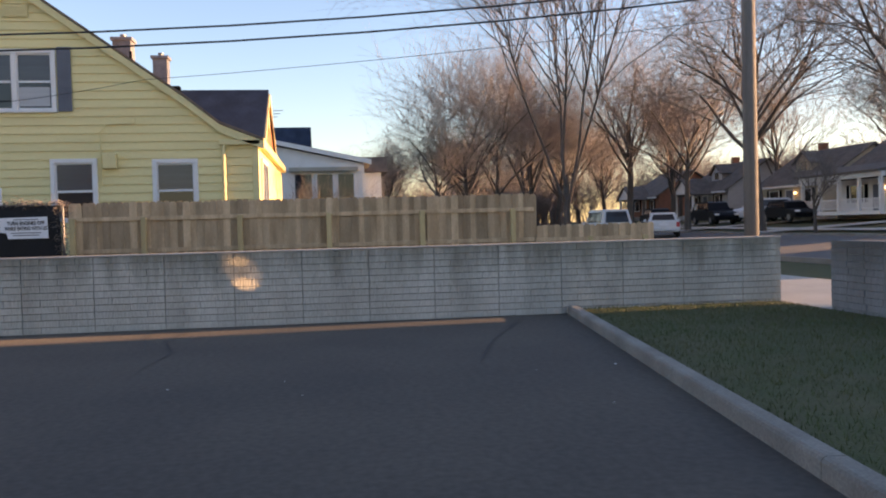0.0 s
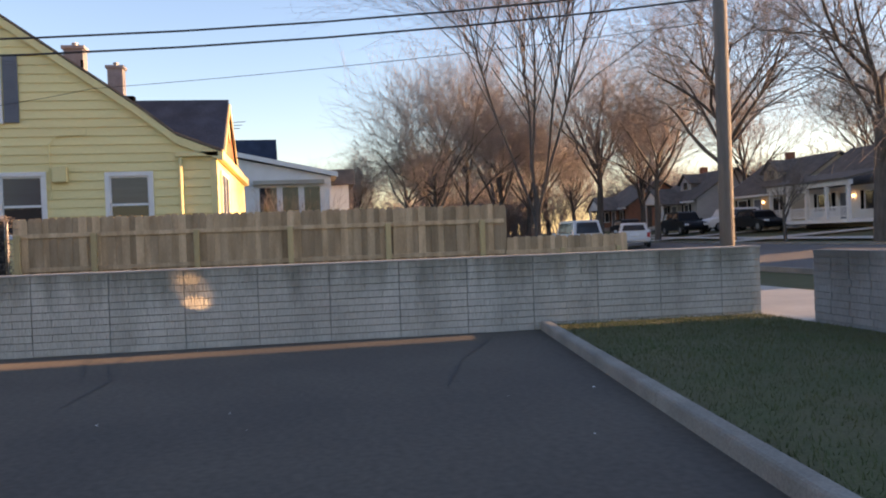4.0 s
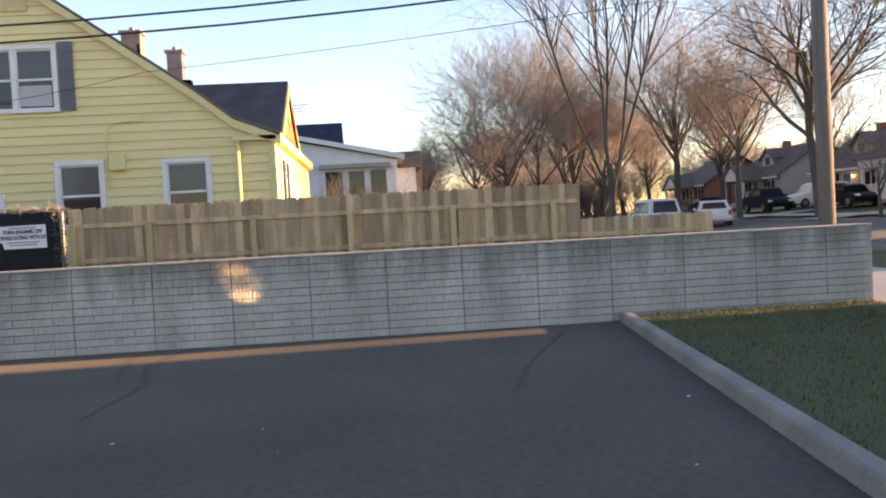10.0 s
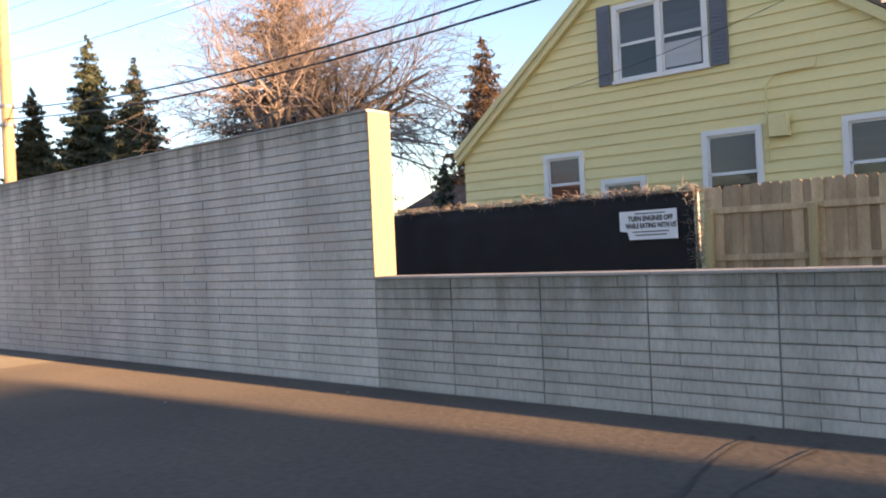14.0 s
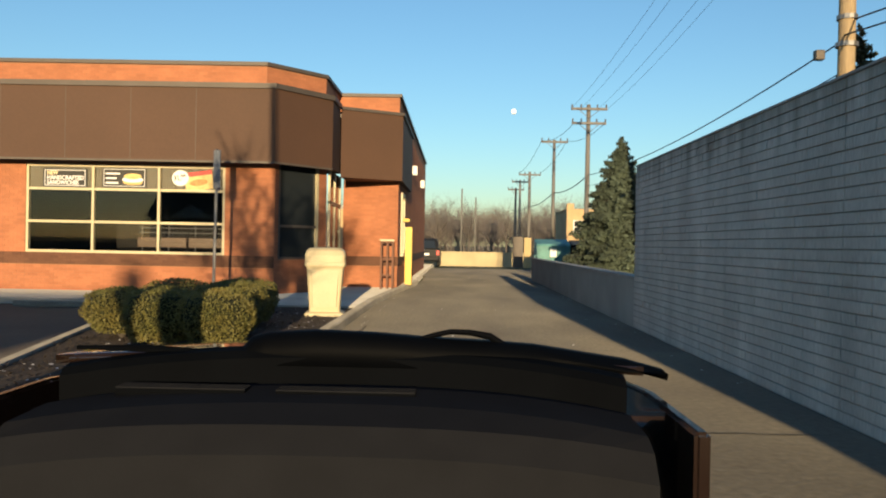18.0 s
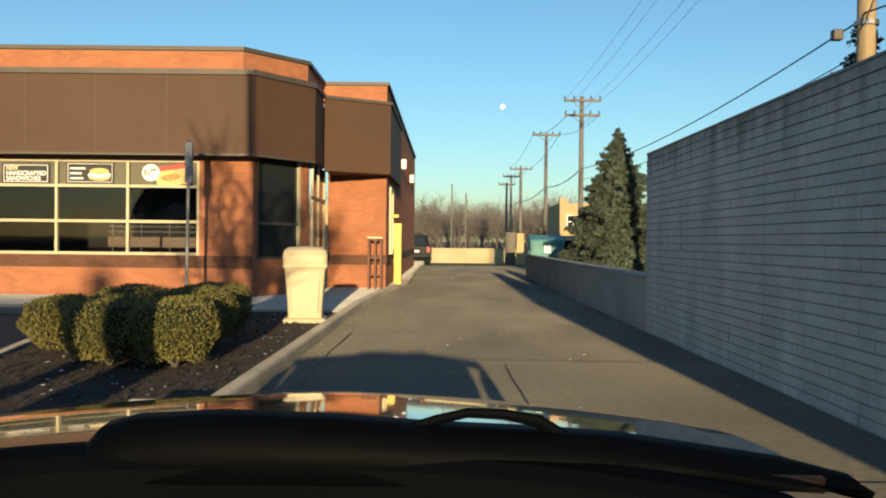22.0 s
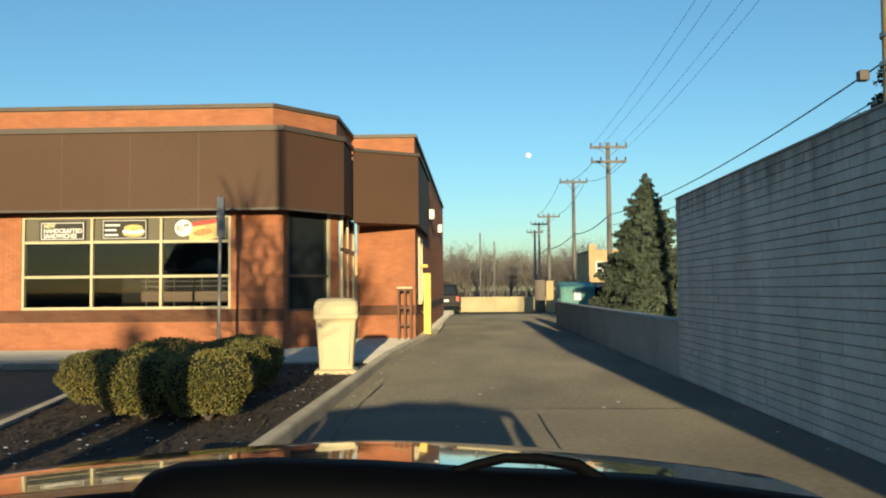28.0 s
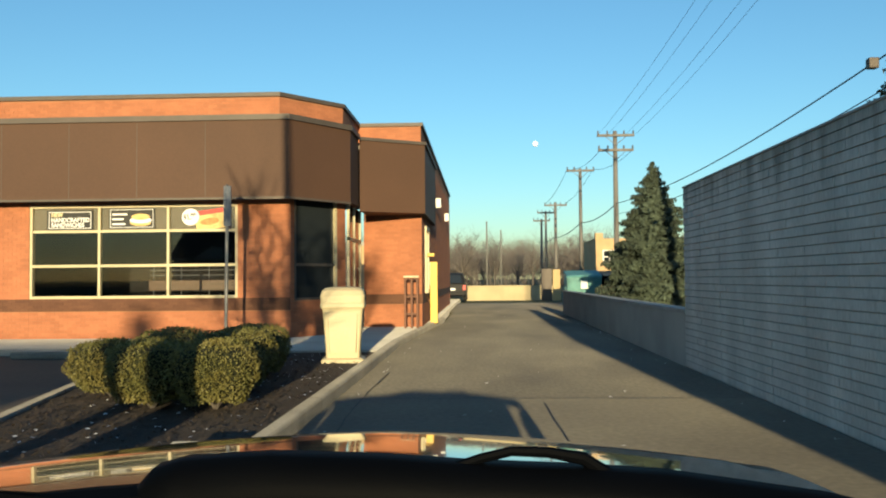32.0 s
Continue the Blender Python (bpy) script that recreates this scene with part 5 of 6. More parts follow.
def mulch_litter():
    r = random.Random(12)
    verts, faces = [], []
    for k in range(9000):
        x, y = r.uniform(-9.0, -5.15), r.uniform(7.5, 19.4)
        if x < -7.8 - 0.198 * (y - 12.18):
            continue
        l, w, a, t = r.uniform(0.008, 0.035), r.uniform(0.005, 0.014), r.uniform(0, 6.28), r.uniform(-0.5, 0.5)
        c, s = math.cos(a), math.sin(a)
        i = len(verts)
        z = 0.1 + r.uniform(0, 0.02)
        for u, v in ((-l, -w), (l, -w), (l, w), (-l, w)):
            verts.append((x + u * c - v * s, y + u * s + v * c, z + u * t))
        faces.append((i, i + 1, i + 2, i + 3))
    me = bpy.data.meshes.new("bark_chips")
    me.from_pydata(verts, [], faces)
    me.materials.append(M_CHIP)
    tagged(new("bark_chips", me), "loose brown bark chips on the planting bed", "mulch", kind="stuff")
    verts, faces = [], []
    for k in range(360):
        x, y = (r.uniform(-7.4, -5.15), r.uniform(9.6, 19.2)) if k < 240 else (r.uniform(-5.2, -0.3), r.uniform(8, 40)) if k < 345 else (r.uniform(-9, -0.2), r.uniform(-9.8, 8))
        if k >= 240 and r.random() < 0.6:
            x = r.choice((-0.25, -4.8)) + r.uniform(-0.15, 0.15)
        l, a = r.uniform(0.008, 0.028), r.uniform(0, 6.28)
        z = 0.115 if k < 240 else 0.004
        i = len(verts)
        verts += [(x + l * math.cos(a + q), y + l * math.sin(a + q) * 0.7, z + r.uniform(0, 0.008)) for q in (0, 1.4, 3.0, 4.6)]
        faces.append((i, i + 1, i + 2, i + 3))
    me = bpy.data.meshes.new("litter")
    me.from_pydata(verts, [], faces)
    me.materials.append(M_PAPER)
    tagged(new("litter_scraps", me), "pale scraps and pebbles along the kerbs", "litter", kind="stuff")


M_CHIP = mat("bark_chip", (0.06, 0.042, 0.03), 1.0, 0.5, 20, 60, 0)
mulch_litter()


def small_things():
    b = thing("utility_box", "pale concrete utility box in the mulch", "utility box", at=(-5.27, 10.36, 0.06), turn=4)
    part("body", boxes((-0.16, 0.16, -0.16, 0.16, 0, 0.15), bevel=0.02), M_WALK, b)
    part("lid", boxes((-0.18, 0.18, -0.18, 0.18, 0.15, 0.175), bevel=0.012), M_WALK, b, "flat concrete lid")
    s = thing("parking_sign", "steel post with a narrow sign plate in front of the restaurant", "sign", at=(-8.4, 21.4, 0.12))
    part("post", bar([(-0.02, 0, 0), (0.02, 0, 3.2)], 0.035, 8), M_STEEL, s)
    part("plate", boxes((0.0, 0.012, -0.05, 0.3, 2.35, 3.25), bevel=0.003), M_SHUT, s, "sign plate seen from its edge")
    part("plate_back", boxes((-0.05, 0.1, -0.045, -0.04, 2.4, 3.22)), M_SHUT, s)
    y = thing("yellow_gate_frame", "yellow steel clearance post with a short arm at the drive-through", "post", at=(-4.6, 29.2, 0.1))
    part("post", boxes((-0.11, 0.11, -0.11, 0.11, 0, 1.8), bevel=0.015), M_YELLOW, y)
    part("back_post", boxes((-0.36, -0.26, 0.3, 0.4, 0, 2.05), bevel=0.012), M_YELLOW, y)
    part("arm", boxes((-0.4, 0.02, -0.06, 0.4, 1.96, 2.06), bevel=0.012), M_YELLOW, y)
    part("panel", boxes((-0.24, -0.13, 0.3, 0.34, 1.1, 1.8), bevel=0.01), M_PAPER, y, "white panel behind the post")
    part("brace", bar([(-0.3, 0.1, 1.0), (-0.12, 0.0, 0.6)], 0.03, 6), M_RUST, y)
    g = thing("railing", "short rust-brown steel railing by the drive-through window", "railing", at=(-5.02, 26.3, 0.12))
    for x in (-0.17, 0.0, 0.15):
        part("post", boxes((x - 0.03, x + 0.03, -0.03, 0.03, 0, 1.3), bevel=0.006), M_RUST, g)
    for z in (0.35, 0.8, 1.27):
        part("rail", boxes((-0.2, 0.18, -0.02, 0.02, z, z + 0.05)), M_RUST, g)
    part("cap", boxes((-0.21, 0.19, -0.05, 0.05, 1.32, 1.37), bevel=0.008), M_FRAME, g)
    m = thing("menu_board", "glazed drive-through menu board with cream frames", "menu board", at=(-5.87, 6.2, 0.05), turn=81)
    part("plinth", boxes((-0.66, 0.66, -0.12, 0.22, 0, 0.45), bevel=0.02), M_STUCCO, m)
    part("cabinet", boxes((-0.7, 0.7, -0.02, 0.2, 0.45, 2.52), bevel=0.02), M_COPING, m)
    for k in range(4):
        x0 = -0.69 + k * 0.346
        for z0, z1 in ((0.52, 1.4), (1.5, 2.44)):
            f = part("panel", boxes((x0, x0 + 0.335, -0.05, -0.021, z0, z1), bevel=0.006), M_FRAME, m)
            part("pane", boxes((x0 + 0.03, x0 + 0.305, -0.058, -0.051, z0 + 0.04, z1 - 0.04)), M_GLASS, f)
    for x, yy in ((-11.0, 20.1), (-13.6, 20.1), (-16.2, 20.1)):
        w = thing("wheel_stop", "pale painted concrete wheel stop in the parking bay", "wheel stop", "wheel stops in the bays", at=(x, yy - 0.5, 0.0))
        part("block", boxes((-0.85, 0.85, -0.09, 0.09, 0, 0.12), bevel=0.03), M_KERB, w)
    # far end of the lane
    for x, w, m2, h in ((1.35, 0.22, M_POSTW, 1.9), (0.75, 0.32, M_COPING, 1.95)):
        p = thing("gate_post", "gate post at the far end of the lane", "post", "posts at the lane's end", at=(x, 56.0, 0))
        part("post", boxes((-w, w, -0.15, 0.15, 0, h), bevel=0.02), m2, p)
    d = thing("dumpster", "teal steel dumpster behind the low wall", "dumpster", at=(1.8, 46.5, -0.1))
    part("body", loft([[(-0.78, -0.6, 0.15), (0.78, -0.6, 0.15), (0.78, 0.6, 0.15), (-0.78, 0.6, 0.15)], [(-0.85, -0.75, 1.5), (0.85, -0.75, 1.5), (0.85, 0.7, 1.5), (-0.85, 0.7, 1.5)]]), M_TEAL, d)
    part("lid", loft([[(-0.87, -0.77, 1.5), (0.87, -0.77, 1.5), (0.87, 0.72, 1.5), (-0.87, 0.72, 1.5)], [(-0.85, -0.7, 1.6), (0.85, -0.7, 1.6), (0.85, 0.7, 1.85), (-0.85, 0.7, 1.85)]]), M_TEAL, d)
    for s2 in (-1, 1):
        part("lift_pocket", boxes((s2 * 0.86 - 0.06, s2 * 0.86 + 0.06, -0.4, 0.4, 0.9, 1.05)), M_TEAL, d)
        part("skid", boxes((s2 * 0.5 - 0.08, s2 * 0.5 + 0.08, -0.55, 0.55, 0.0, 0.15)), M_COPING, d)
    part("badge", boxes((-0.16, 0.16, -0.76, -0.74, 0.95, 1.35)), M_PAPER, d, "pale sticker on the dumpster")
    b = thing("wheeled_bin", "black wheeled bin behind the low wall", "bin", at=(3.1, 46.3, -0.1))
    part("body", loft([[(-0.28, -0.3, 0.05), (0.28, -0.3, 0.05), (0.28, 0.3, 0.05), (-0.28, 0.3, 0.05)], [(-0.36, -0.38, 1.5), (0.36, -0.38, 1.5), (0.36, 0.38, 1.5), (-0.36, 0.38, 1.5)]]), M_PLAST, b)
    part("lid", boxes((-0.38, 0.38, -0.4, 0.4, 1.5, 1.58), bevel=0.02), M_PLAST, b)
    h = thing("brick_building", "tan brick two-storey building far down the lane", "building", at=(5.9, 60, -0.1))
    h.matrix_world = h.matrix_world @ Matrix.Diagonal((0.8, 0.8, 0.8, 1))
    part("wall", boxes((-2.0, 2.4, 0, 8, 0, 4.9)), M_TAN, h)
    part("parapet", boxes((-2.05, 2.45, -0.05, 8.05, 4.9, 5.05), (-2.05, -1.4, -0.06, 0.5, 5.05, 5.5)), M_TAN, h)
    for x in (-0.9, 1.3):
        w = part("window", boxes((x - 0.55, x + 0.55, -0.06, -0.002, 3.0, 4.1)), M_WHITE, h)
        for u in (-0.46, 0.03):
            part("pane", boxes((x + u, x + u + 0.43, -0.075, -0.061, 3.1, 3.5), (x + u, x + u + 0.43, -0.075, -0.061, 3.58, 4.02)), M_GLASS, w)
    part("awning", prism([(-0.9, 2.1), (0.0, 2.4), (0.0, 2.2), (-0.9, 1.95)], -1.8, 2.4, "x"), M_ROOF, h)
    s = thing("shop", "pale low shop building beyond the restaurant", "building", at=(-8.5, 72, -0.1))
    part("wall", boxes((-5, 2.2, 0, 8, 0, 4.2)), M_TAN, s)
    part("roof_edge", boxes((-5.1, 2.4, -0.1, 8, 4.2, 4.5), bevel=0.03), M_STUCCO, s)
    part("pilaster", boxes((1.6, 2.3, -0.2, -0.01, 0, 4.2)), M_TAN, s)


M_TEAL = mat("teal_steel", (0.12, 0.3, 0.3), 0.6, 0.25, 3, 30, 0.1)
M_TAN = mat("tan_brick", (0.5, 0.36, 0.2), 0.9, 0.15, 2, 30, 0.2)
small_things()


def parked_car(at, turn, paint, label, kind="suv", scale=1.0):
    """A closed car with glass, wheels and lamps; x is ahead."""
    root = thing("car", label, "car", at=at, turn=turn)
    tall = {"suv": (1.05, 1.72), "sedan": (0.92, 1.45), "van": (1.1, 1.9)}[kind]
    L, W, B, T = (4.6, 0.92, *tall)
    f = 0.9 if kind != "van" else 1.1
    belt = [(-L / 2, 0.45), (-L / 2 + 0.05, B), (L / 2 - 1.2, B), (L / 2 - 0.25, B - 0.18), (L / 2, 0.62), (L / 2 - 0.05, 0.32), (-L / 2 + 0.05, 0.3)]

    def hull(points, w0, w1):
        bm = prism(points, -w1, w1, "y")
        bmesh.ops.bevel(bm, geom=bm.edges[:], offset=0.06, segments=2, affect="EDGES")
        return bm
    body = part("body", hull(belt, W, W), paint, root)
    rear = -L / 2 + (0.12 if kind != "sedan" else 0.75)
    cab = [(rear, B), (rear + 0.25, T - 0.05), (rear + 0.5, T), (0.35, T), (0.75, T - 0.1), (L / 2 - f - 0.35, B)]
    part("cabin", loft([[(x, s * (W - 0.08 if z <= B else W - 0.22), z) for x, z in cab] for s in (-1, 1)]), paint, root)
    g = M_GLASS
    part("rear_window", loft([[(rear + o + (0.03 if z < B + 0.2 else 0.2), y, z) for y, z in ((-W + 0.25, B + 0.08), (W - 0.25, B + 0.08), (W - 0.36, T - 0.12), (-W + 0.36, T - 0.12))] for o in (-0.03, 0.0)]), g, root)
    for s in (-1, 1):
        part("side_window", loft([[(x, s * (y + o), z) for x, y, z in ((rear + 0.35, W - 0.1, B + 0.08), (L / 2 - f - 0.55, W - 0.1, B + 0.08), (0.6, W - 0.2, T - 0.14), (rear + 0.5, W - 0.2, T - 0.14))] for o in (0.0, 0.02)]), g, root)
        part("tail_lamp", boxes((-L / 2 - 0.012, -L / 2 + 0.1, s * (W - 0.12) - 0.09, s * (W - 0.12) + 0.09, B - 0.35, B - 0.05), bevel=0.01), M_REDP, root, "red tail lamp")
        part("headlamp", boxes((L / 2 - 0.22, L / 2 - 0.0, s * (W - 0.2) - 0.14, s * (W - 0.2) + 0.14, 0.66, 0.8), bevel=0.02), M_PAPER, root)
        part("mirror", boxes((0.8, 0.95, s * (W + 0.08) - 0.09, s * (W + 0.08) + 0.09, B - 0.02, B + 0.14), bevel=0.03), paint, root)
        for x in (-L / 2 + 0.85, L / 2 - 0.85):
            t = part("wheel", turned([(0.2, -0.11), (0.3, -0.11), (0.34, -0.07), (0.34, 0.07), (0.3, 0.11), (0.2, 0.11)], 18), M_TYRE, root, at=Matrix.Translation((x, s * (W - 0.1), 0.34)) @ Matrix.Rotation(radians(90), 4, "X"))
            part("rim", turned([(0.2, -0.115), (0.2, 0.115)], 12), M_STEEL, t)
    part("bumper", boxes((-L / 2 - 0.05, -L / 2 + 0.1, -W + 0.05, W - 0.05, 0.38, 0.6), bevel=0.03), paint, root)
    part("number_plate", boxes((-L / 2 - 0.02, -L / 2 - 0.0, -0.26, 0.26, 0.68, 0.82)), M_PAPER, root)
    return root


M_CARDK = mat("dark_car_paint", (0.008, 0.009, 0.012), 0.5, 0.1, 2, 20, 0, spec=0.15)
M_CARWH = mat("white_car_paint", (0.7, 0.7, 0.7), 0.3, 0.05, 2, 20, 0)
parked_car((-5.05, 57.5, 0.0), 90, M_CARDK, "dark SUV waiting beside the restaurant, seen from behind")

# ---- trees ----


class Wood:
    """Gathers round limbs as plain lists, which is quick."""

    def __init__(self):
        self.v, self.f = [], []

    def limb(self, pts, radii, sides):
        first = len(self.v)
        side = None
        for i, p in enumerate(pts):
            d = (pts[min(i + 1, len(pts) - 1)] - pts[max(i - 1, 0)]).normalized()
            a = d.orthogonal().normalized() if side is None else (side - d * side.dot(d)).normalized()
            side, b = a, d.cross(a)
            for k in range(sides):
                t = k * 6.28319 / sides
                self.v.append(tuple(p + radii[i] * (math.cos(t) * a + math.sin(t) * b)))
        for i in range(len(pts) - 1):
            for k in range(sides):
                o, q = first + i * sides, (k + 1) % sides
                self.f.append((o + k, o + q, o + sides + q, o + sides + k))

    def mesh(self, name, material):
        me = bpy.data.meshes.new(name)
        me.from_pydata(self.v, [], self.f)
        me.materials.append(material)
        me.polygons.foreach_set("use_smooth", [True] * len(me.polygons))
        return me


def grow(wood, twigs, p, d, length, radius, level, r, deep, spread, lift, count, fine=0.008, wobble=0.06):
    """One limb with its side limbs; the last levels go into the twigs."""
    n = 4 if level < deep else 2
    pts, q, way = [p], p.copy(), d.copy()
    for k in range(n):
        way = (way + Vector((r.uniform(-1, 1), r.uniform(-1, 1), r.uniform(-0.6, 1) * lift)) * (0.26 if level else wobble)).normalized()
        q = q + way * length / n
        pts.append(q.copy())
    radii = [radius * (1 - 0.55 * k / n) for k in range(n + 1)]
    (wood if level < 2 else twigs).limb(pts, radii, 8 if level == 0 else 5 if level == 1 else 3)
    if level == deep:
        return
    for k in range(count[level]):
        t = r.uniform(0.35 if level else 0.45, 1.0)
        i = min(int(t * n), n - 1)
        at = pts[i].lerp(pts[i + 1], t * n - i)
        axis = (pts[i + 1] - pts[i]).normalized()
        out = axis.orthogonal().normalized()
        out.rotate(Matrix.Rotation(r.uniform(0, 6.283), 3, axis))
        s = spread * r.uniform(0.6, 1.2)
        nd = (axis * math.cos(s) + out * math.sin(s) + Vector((0, 0, 0.25 * lift))).normalized()
        grow(wood, twigs, at, nd, length * r.uniform(0.6, 0.85), max(radii[i] * r.uniform(0.4, 0.58), fine), level + 1, r, deep, spread, lift, count, fine, wobble)


def bare_tree(x, y, h, radius, label, seed, stems=1, spread=0.6, lift=1.0, count=(9, 6, 5, 3), deep=4, red=False, lean=0.0, base=None, length=0.36, fine=0.009, leader=0.0):
    r = random.Random(seed)
    root = thing("tree", label, "tree", at=(x, y, (rise(x, y) if base is None else base) - 0.1))
    wood, twigs = Wood(), Wood()
    for s in range(stems):
        a = s * 6.283 / stems + r.uniform(-0.3, 0.3)
        tilt = (0.0 if stems == 1 else r.uniform(0.1, 0.42)) + lean
        d = Vector((math.cos(a) * tilt, math.sin(a) * tilt, 1)).normalized()
        p = Vector((0, 0, 0)) if stems == 1 else Vector((math.cos(a) * radius * 0.6, math.sin(a) * radius * 0.6, h * 0.12))
        grow(wood, twigs, p, d, h * (length if stems == 1 else length + 0.15), radius * (1 if stems == 1 else 0.45), 0, r, deep, spread, lift, count, fine, 0.06 if stems == 1 else 0.13)
    if leader:
        wood.limb([Vector((0, 0, 0)), Vector((0.04, 0, h * 0.5)), Vector((0, 0, h * leader))], [radius, radius * 0.85, radius * 0.6], 8)
    if stems > 1:
        wood.limb([Vector((0, 0, 0)), Vector((0, 0, h * 0.08)), Vector((0, 0, h * 0.2))], [radius * 1.15, radius, radius * 0.8], 10)
    part("trunk", wood.mesh("trunk", M_BARK), None, root, "grey-brown trunk and limbs")
    part("crown", twigs.mesh("crown", M_TWIG_R if red else M_TWIG), None, root, "open crown of bare twigs", kind="stuff")
    return root


def conifer(x, y, h, rad, label, seed, material=None, base=-0.1, tiers=34, droop=0.25, bare=0.06, dense=1.0, fat=1.0):
    """A trunk with whorls of boughs, each bough a spray of needle tufts."""
    r = random.Random(seed)
    root = thing("conifer", label, "tree", at=(x, y, base))
    wood = Wood()
    wood.limb([Vector((0, 0, 0)), Vector((0, 0, h * 0.6)), Vector((0, 0, h))], [0.035 * h * 0.5, 0.012 * h, 0.01], 8)
    v, f = [], []
    for t in range(tiers):
        u = t / (tiers - 1)
        z = h * (bare + (1 - bare) * u)
        reach = rad * (1 - u) ** 0.85 * r.uniform(0.8, 1.12) + 0.06
        n = max(5, int(12 * (1 - u) + 4))
        for k in range(n):
            a = (k + r.random()) * 6.283 / n
            L = reach * r.uniform(0.7, 1.12)
            z = h * (bare + (1 - bare) * u) + r.uniform(-0.7, 0.7) * h / tiers
            d = Vector((math.cos(a), math.sin(a), 0))
            up = 0.3 * u
            tip = Vector((0, 0, z)) + d * L + Vector((0, 0, L * (up - droop)))
            wood.limb([Vector((0, 0, z)), tip], [0.012 + 0.01 * L, 0.004], 3)
            m = max(4, int(L * 13 * dense))
            for j in range(m):
                s = (j + 1) / m
                c = Vector((0, 0, z)).lerp(tip, s)
                w = 0.36 * L * (1.05 - s) + 0.16
                for q in range(4):
                    sd = Vector((-d.y, d.x, 0)) * r.uniform(-1, 1) * w + d * r.uniform(0.05, 0.25) * w + Vector((0, 0, r.uniform(-1.0, 0.35) * w))
                    e = c + sd
                    g = Vector((r.uniform(-1, 1), r.uniform(-1, 1), r.uniform(-1, 0.4))).normalized() * r.uniform(0.03, 0.085) * fat
                    i = len(v)
                    v += [tuple(c), tuple(c.lerp(e, 0.55) + g), tuple(e), tuple(c.lerp(e, 0.55) - g)]
                    f.append((i, i + 1, i + 2, i + 3))
    me = bpy.data.meshes.new("needles")
    me.from_pydata(v, [], f)
    me.materials.append(material or M_SPRUCE)
    part("trunk", wood.mesh("trunk", M_BARK), None, root)
    part("needles", me, None, root, "layered sprays of needles", kind="stuff")
    return root


# street trees, seen over the fence
bare_tree(30.5, -18.8, 20, 0.18, "tall many-stemmed bare maple with reddish buds beside the street", 11, stems=5, spread=0.62, count=(20, 9, 6, 4), red=True, length=0.42, lift=0.6, fine=0.0065, lean=-0.07)
bare_tree(46, -16.0, 15.0, 0.24, "broad bare tree with fine twigs beyond the fence", 12, spread=0.85, lift=0.6, count=(12, 7, 6, 3), length=0.42)
bare_tree(43, -13.5, 11.1, 0.20, "low bare tree with fine twigs beyond the fence", 13, spread=0.9, lift=0.6, count=(10, 7, 5, 3), length=0.42)
bare_tree(50, -19.0, 16.9, 0.24, "bare reddish tree behind the maple", 14, spread=0.8, lift=0.7, count=(12, 8, 6, 4), red=True, length=0.42)
bare_tree(53, -30.5, 20.2, 0.32, "dense bare tree across the street", 15, spread=0.85, lift=0.6, count=(12, 8, 6, 4), red=True, length=0.42)
bare_tree(42, -30.5, 14.3, 0.24, "bare tree across the street with reddish twigs", 16, spread=0.85, lift=0.6, count=(11, 7, 6, 4), red=True, length=0.42)
bare_tree(32.2, -30.6, 21.4, 0.29, "spreading bare tree on the far verge behind the pole", 17, spread=0.95, lift=0.55, count=(12, 8, 6, 4), length=0.42)
bare_tree(20.2, -31.0, 19.5, 0.34, "old bare tree with long low limbs across the street", 18, spread=0.95, lift=0.5, count=(12, 8, 6, 4))
bare_tree(26.5, -30.4, 5.5, 0.1, "slim young bare tree on the verge", 19, spread=0.6, count=(8, 5, 4, 2))
bare_tree(62, -24, 18.2, 0.28, "bare tree far along the street", 20, spread=0.7, count=(9, 6, 5, 3))
for i, (x, y, h) in enumerate(((57, -23, 13), (66, -28, 12), (54, -34.5, 11), (76, -33, 13), (63, -19, 9), (88, -40, 12), (100, -44, 13), (95, -30, 11), (70, -12, 9), (82, -20, 11), (58, -46, 13), (46, -50, 13), (34, -52, 14), (70, -42, 14), (90, -34, 13), (24, -54, 13), (60, -9, 6.5))):
    bare_tree(x, y, h * 1.3, 0.28, "bare tree behind the houses", 30 + i, spread=0.8, count=(12, 8, 6, 3), fine=0.011, red=i % 2 == 0)
for i, (x, y) in enumerate(((19.6, -5.3), (20.3, -6.0), (20.8, -6.7))):
    bare_tree(x, y, 2.9, 0.035, "twiggy bare shrub in front of the white house", 45 + i, stems=4, spread=0.7, count=(5, 3, 2), deep=3, fine=0.004, length=0.4)
# tree in the planting bed that shades the front of the restaurant
bare_tree(-6.45, 3.0, 7.0, 0.12, "bare young tree beside the menu board", 52, spread=0.75, count=(10, 6, 4, 2), base=0.05, leader=1.05, fine=0.016)
# behind the tall wall
conifer(15.6, 20.5, 14.5, 5.0, "brown-twigged larch glowing in low sun behind the wall", 61, M_SPRUCE_B, droop=0.02, tiers=30, bare=0.12, dense=0.8, fat=0.55)
bare_tree(13.2, 16.6, 17, 0.85, "old bare tree with thick limbs and drooping pinkish twigs", 62, stems=4, spread=0.8, lift=-0.35, count=(9, 6, 5, 3), red=True, length=0.12, fine=0.012)
conifer(12.8, 31.0, 11.8, 4.0, "blue-green spruce behind the wall", 63, droop=0.3, dense=2.0)
conifer(12.6, 26.7, 9.9, 3.1, "dark green spruce behind the wall", 64, droop=0.3, dense=2.0)
conifer(12.6, 36.5, 10.3, 3.4, "green spruce further behind the wall", 65, M_SPRUCE_W, droop=0.3, dense=2.0)
conifer(22, 15.4, 10.2, 3.5, "brownish spruce behind the yellow house", 66, M_SPRUCE_B, droop=0.2)
conifer(11.2, 8.6, 3.6, 1.0, "small dark evergreen beside the yellow house", 67, droop=0.1, tiers=16)
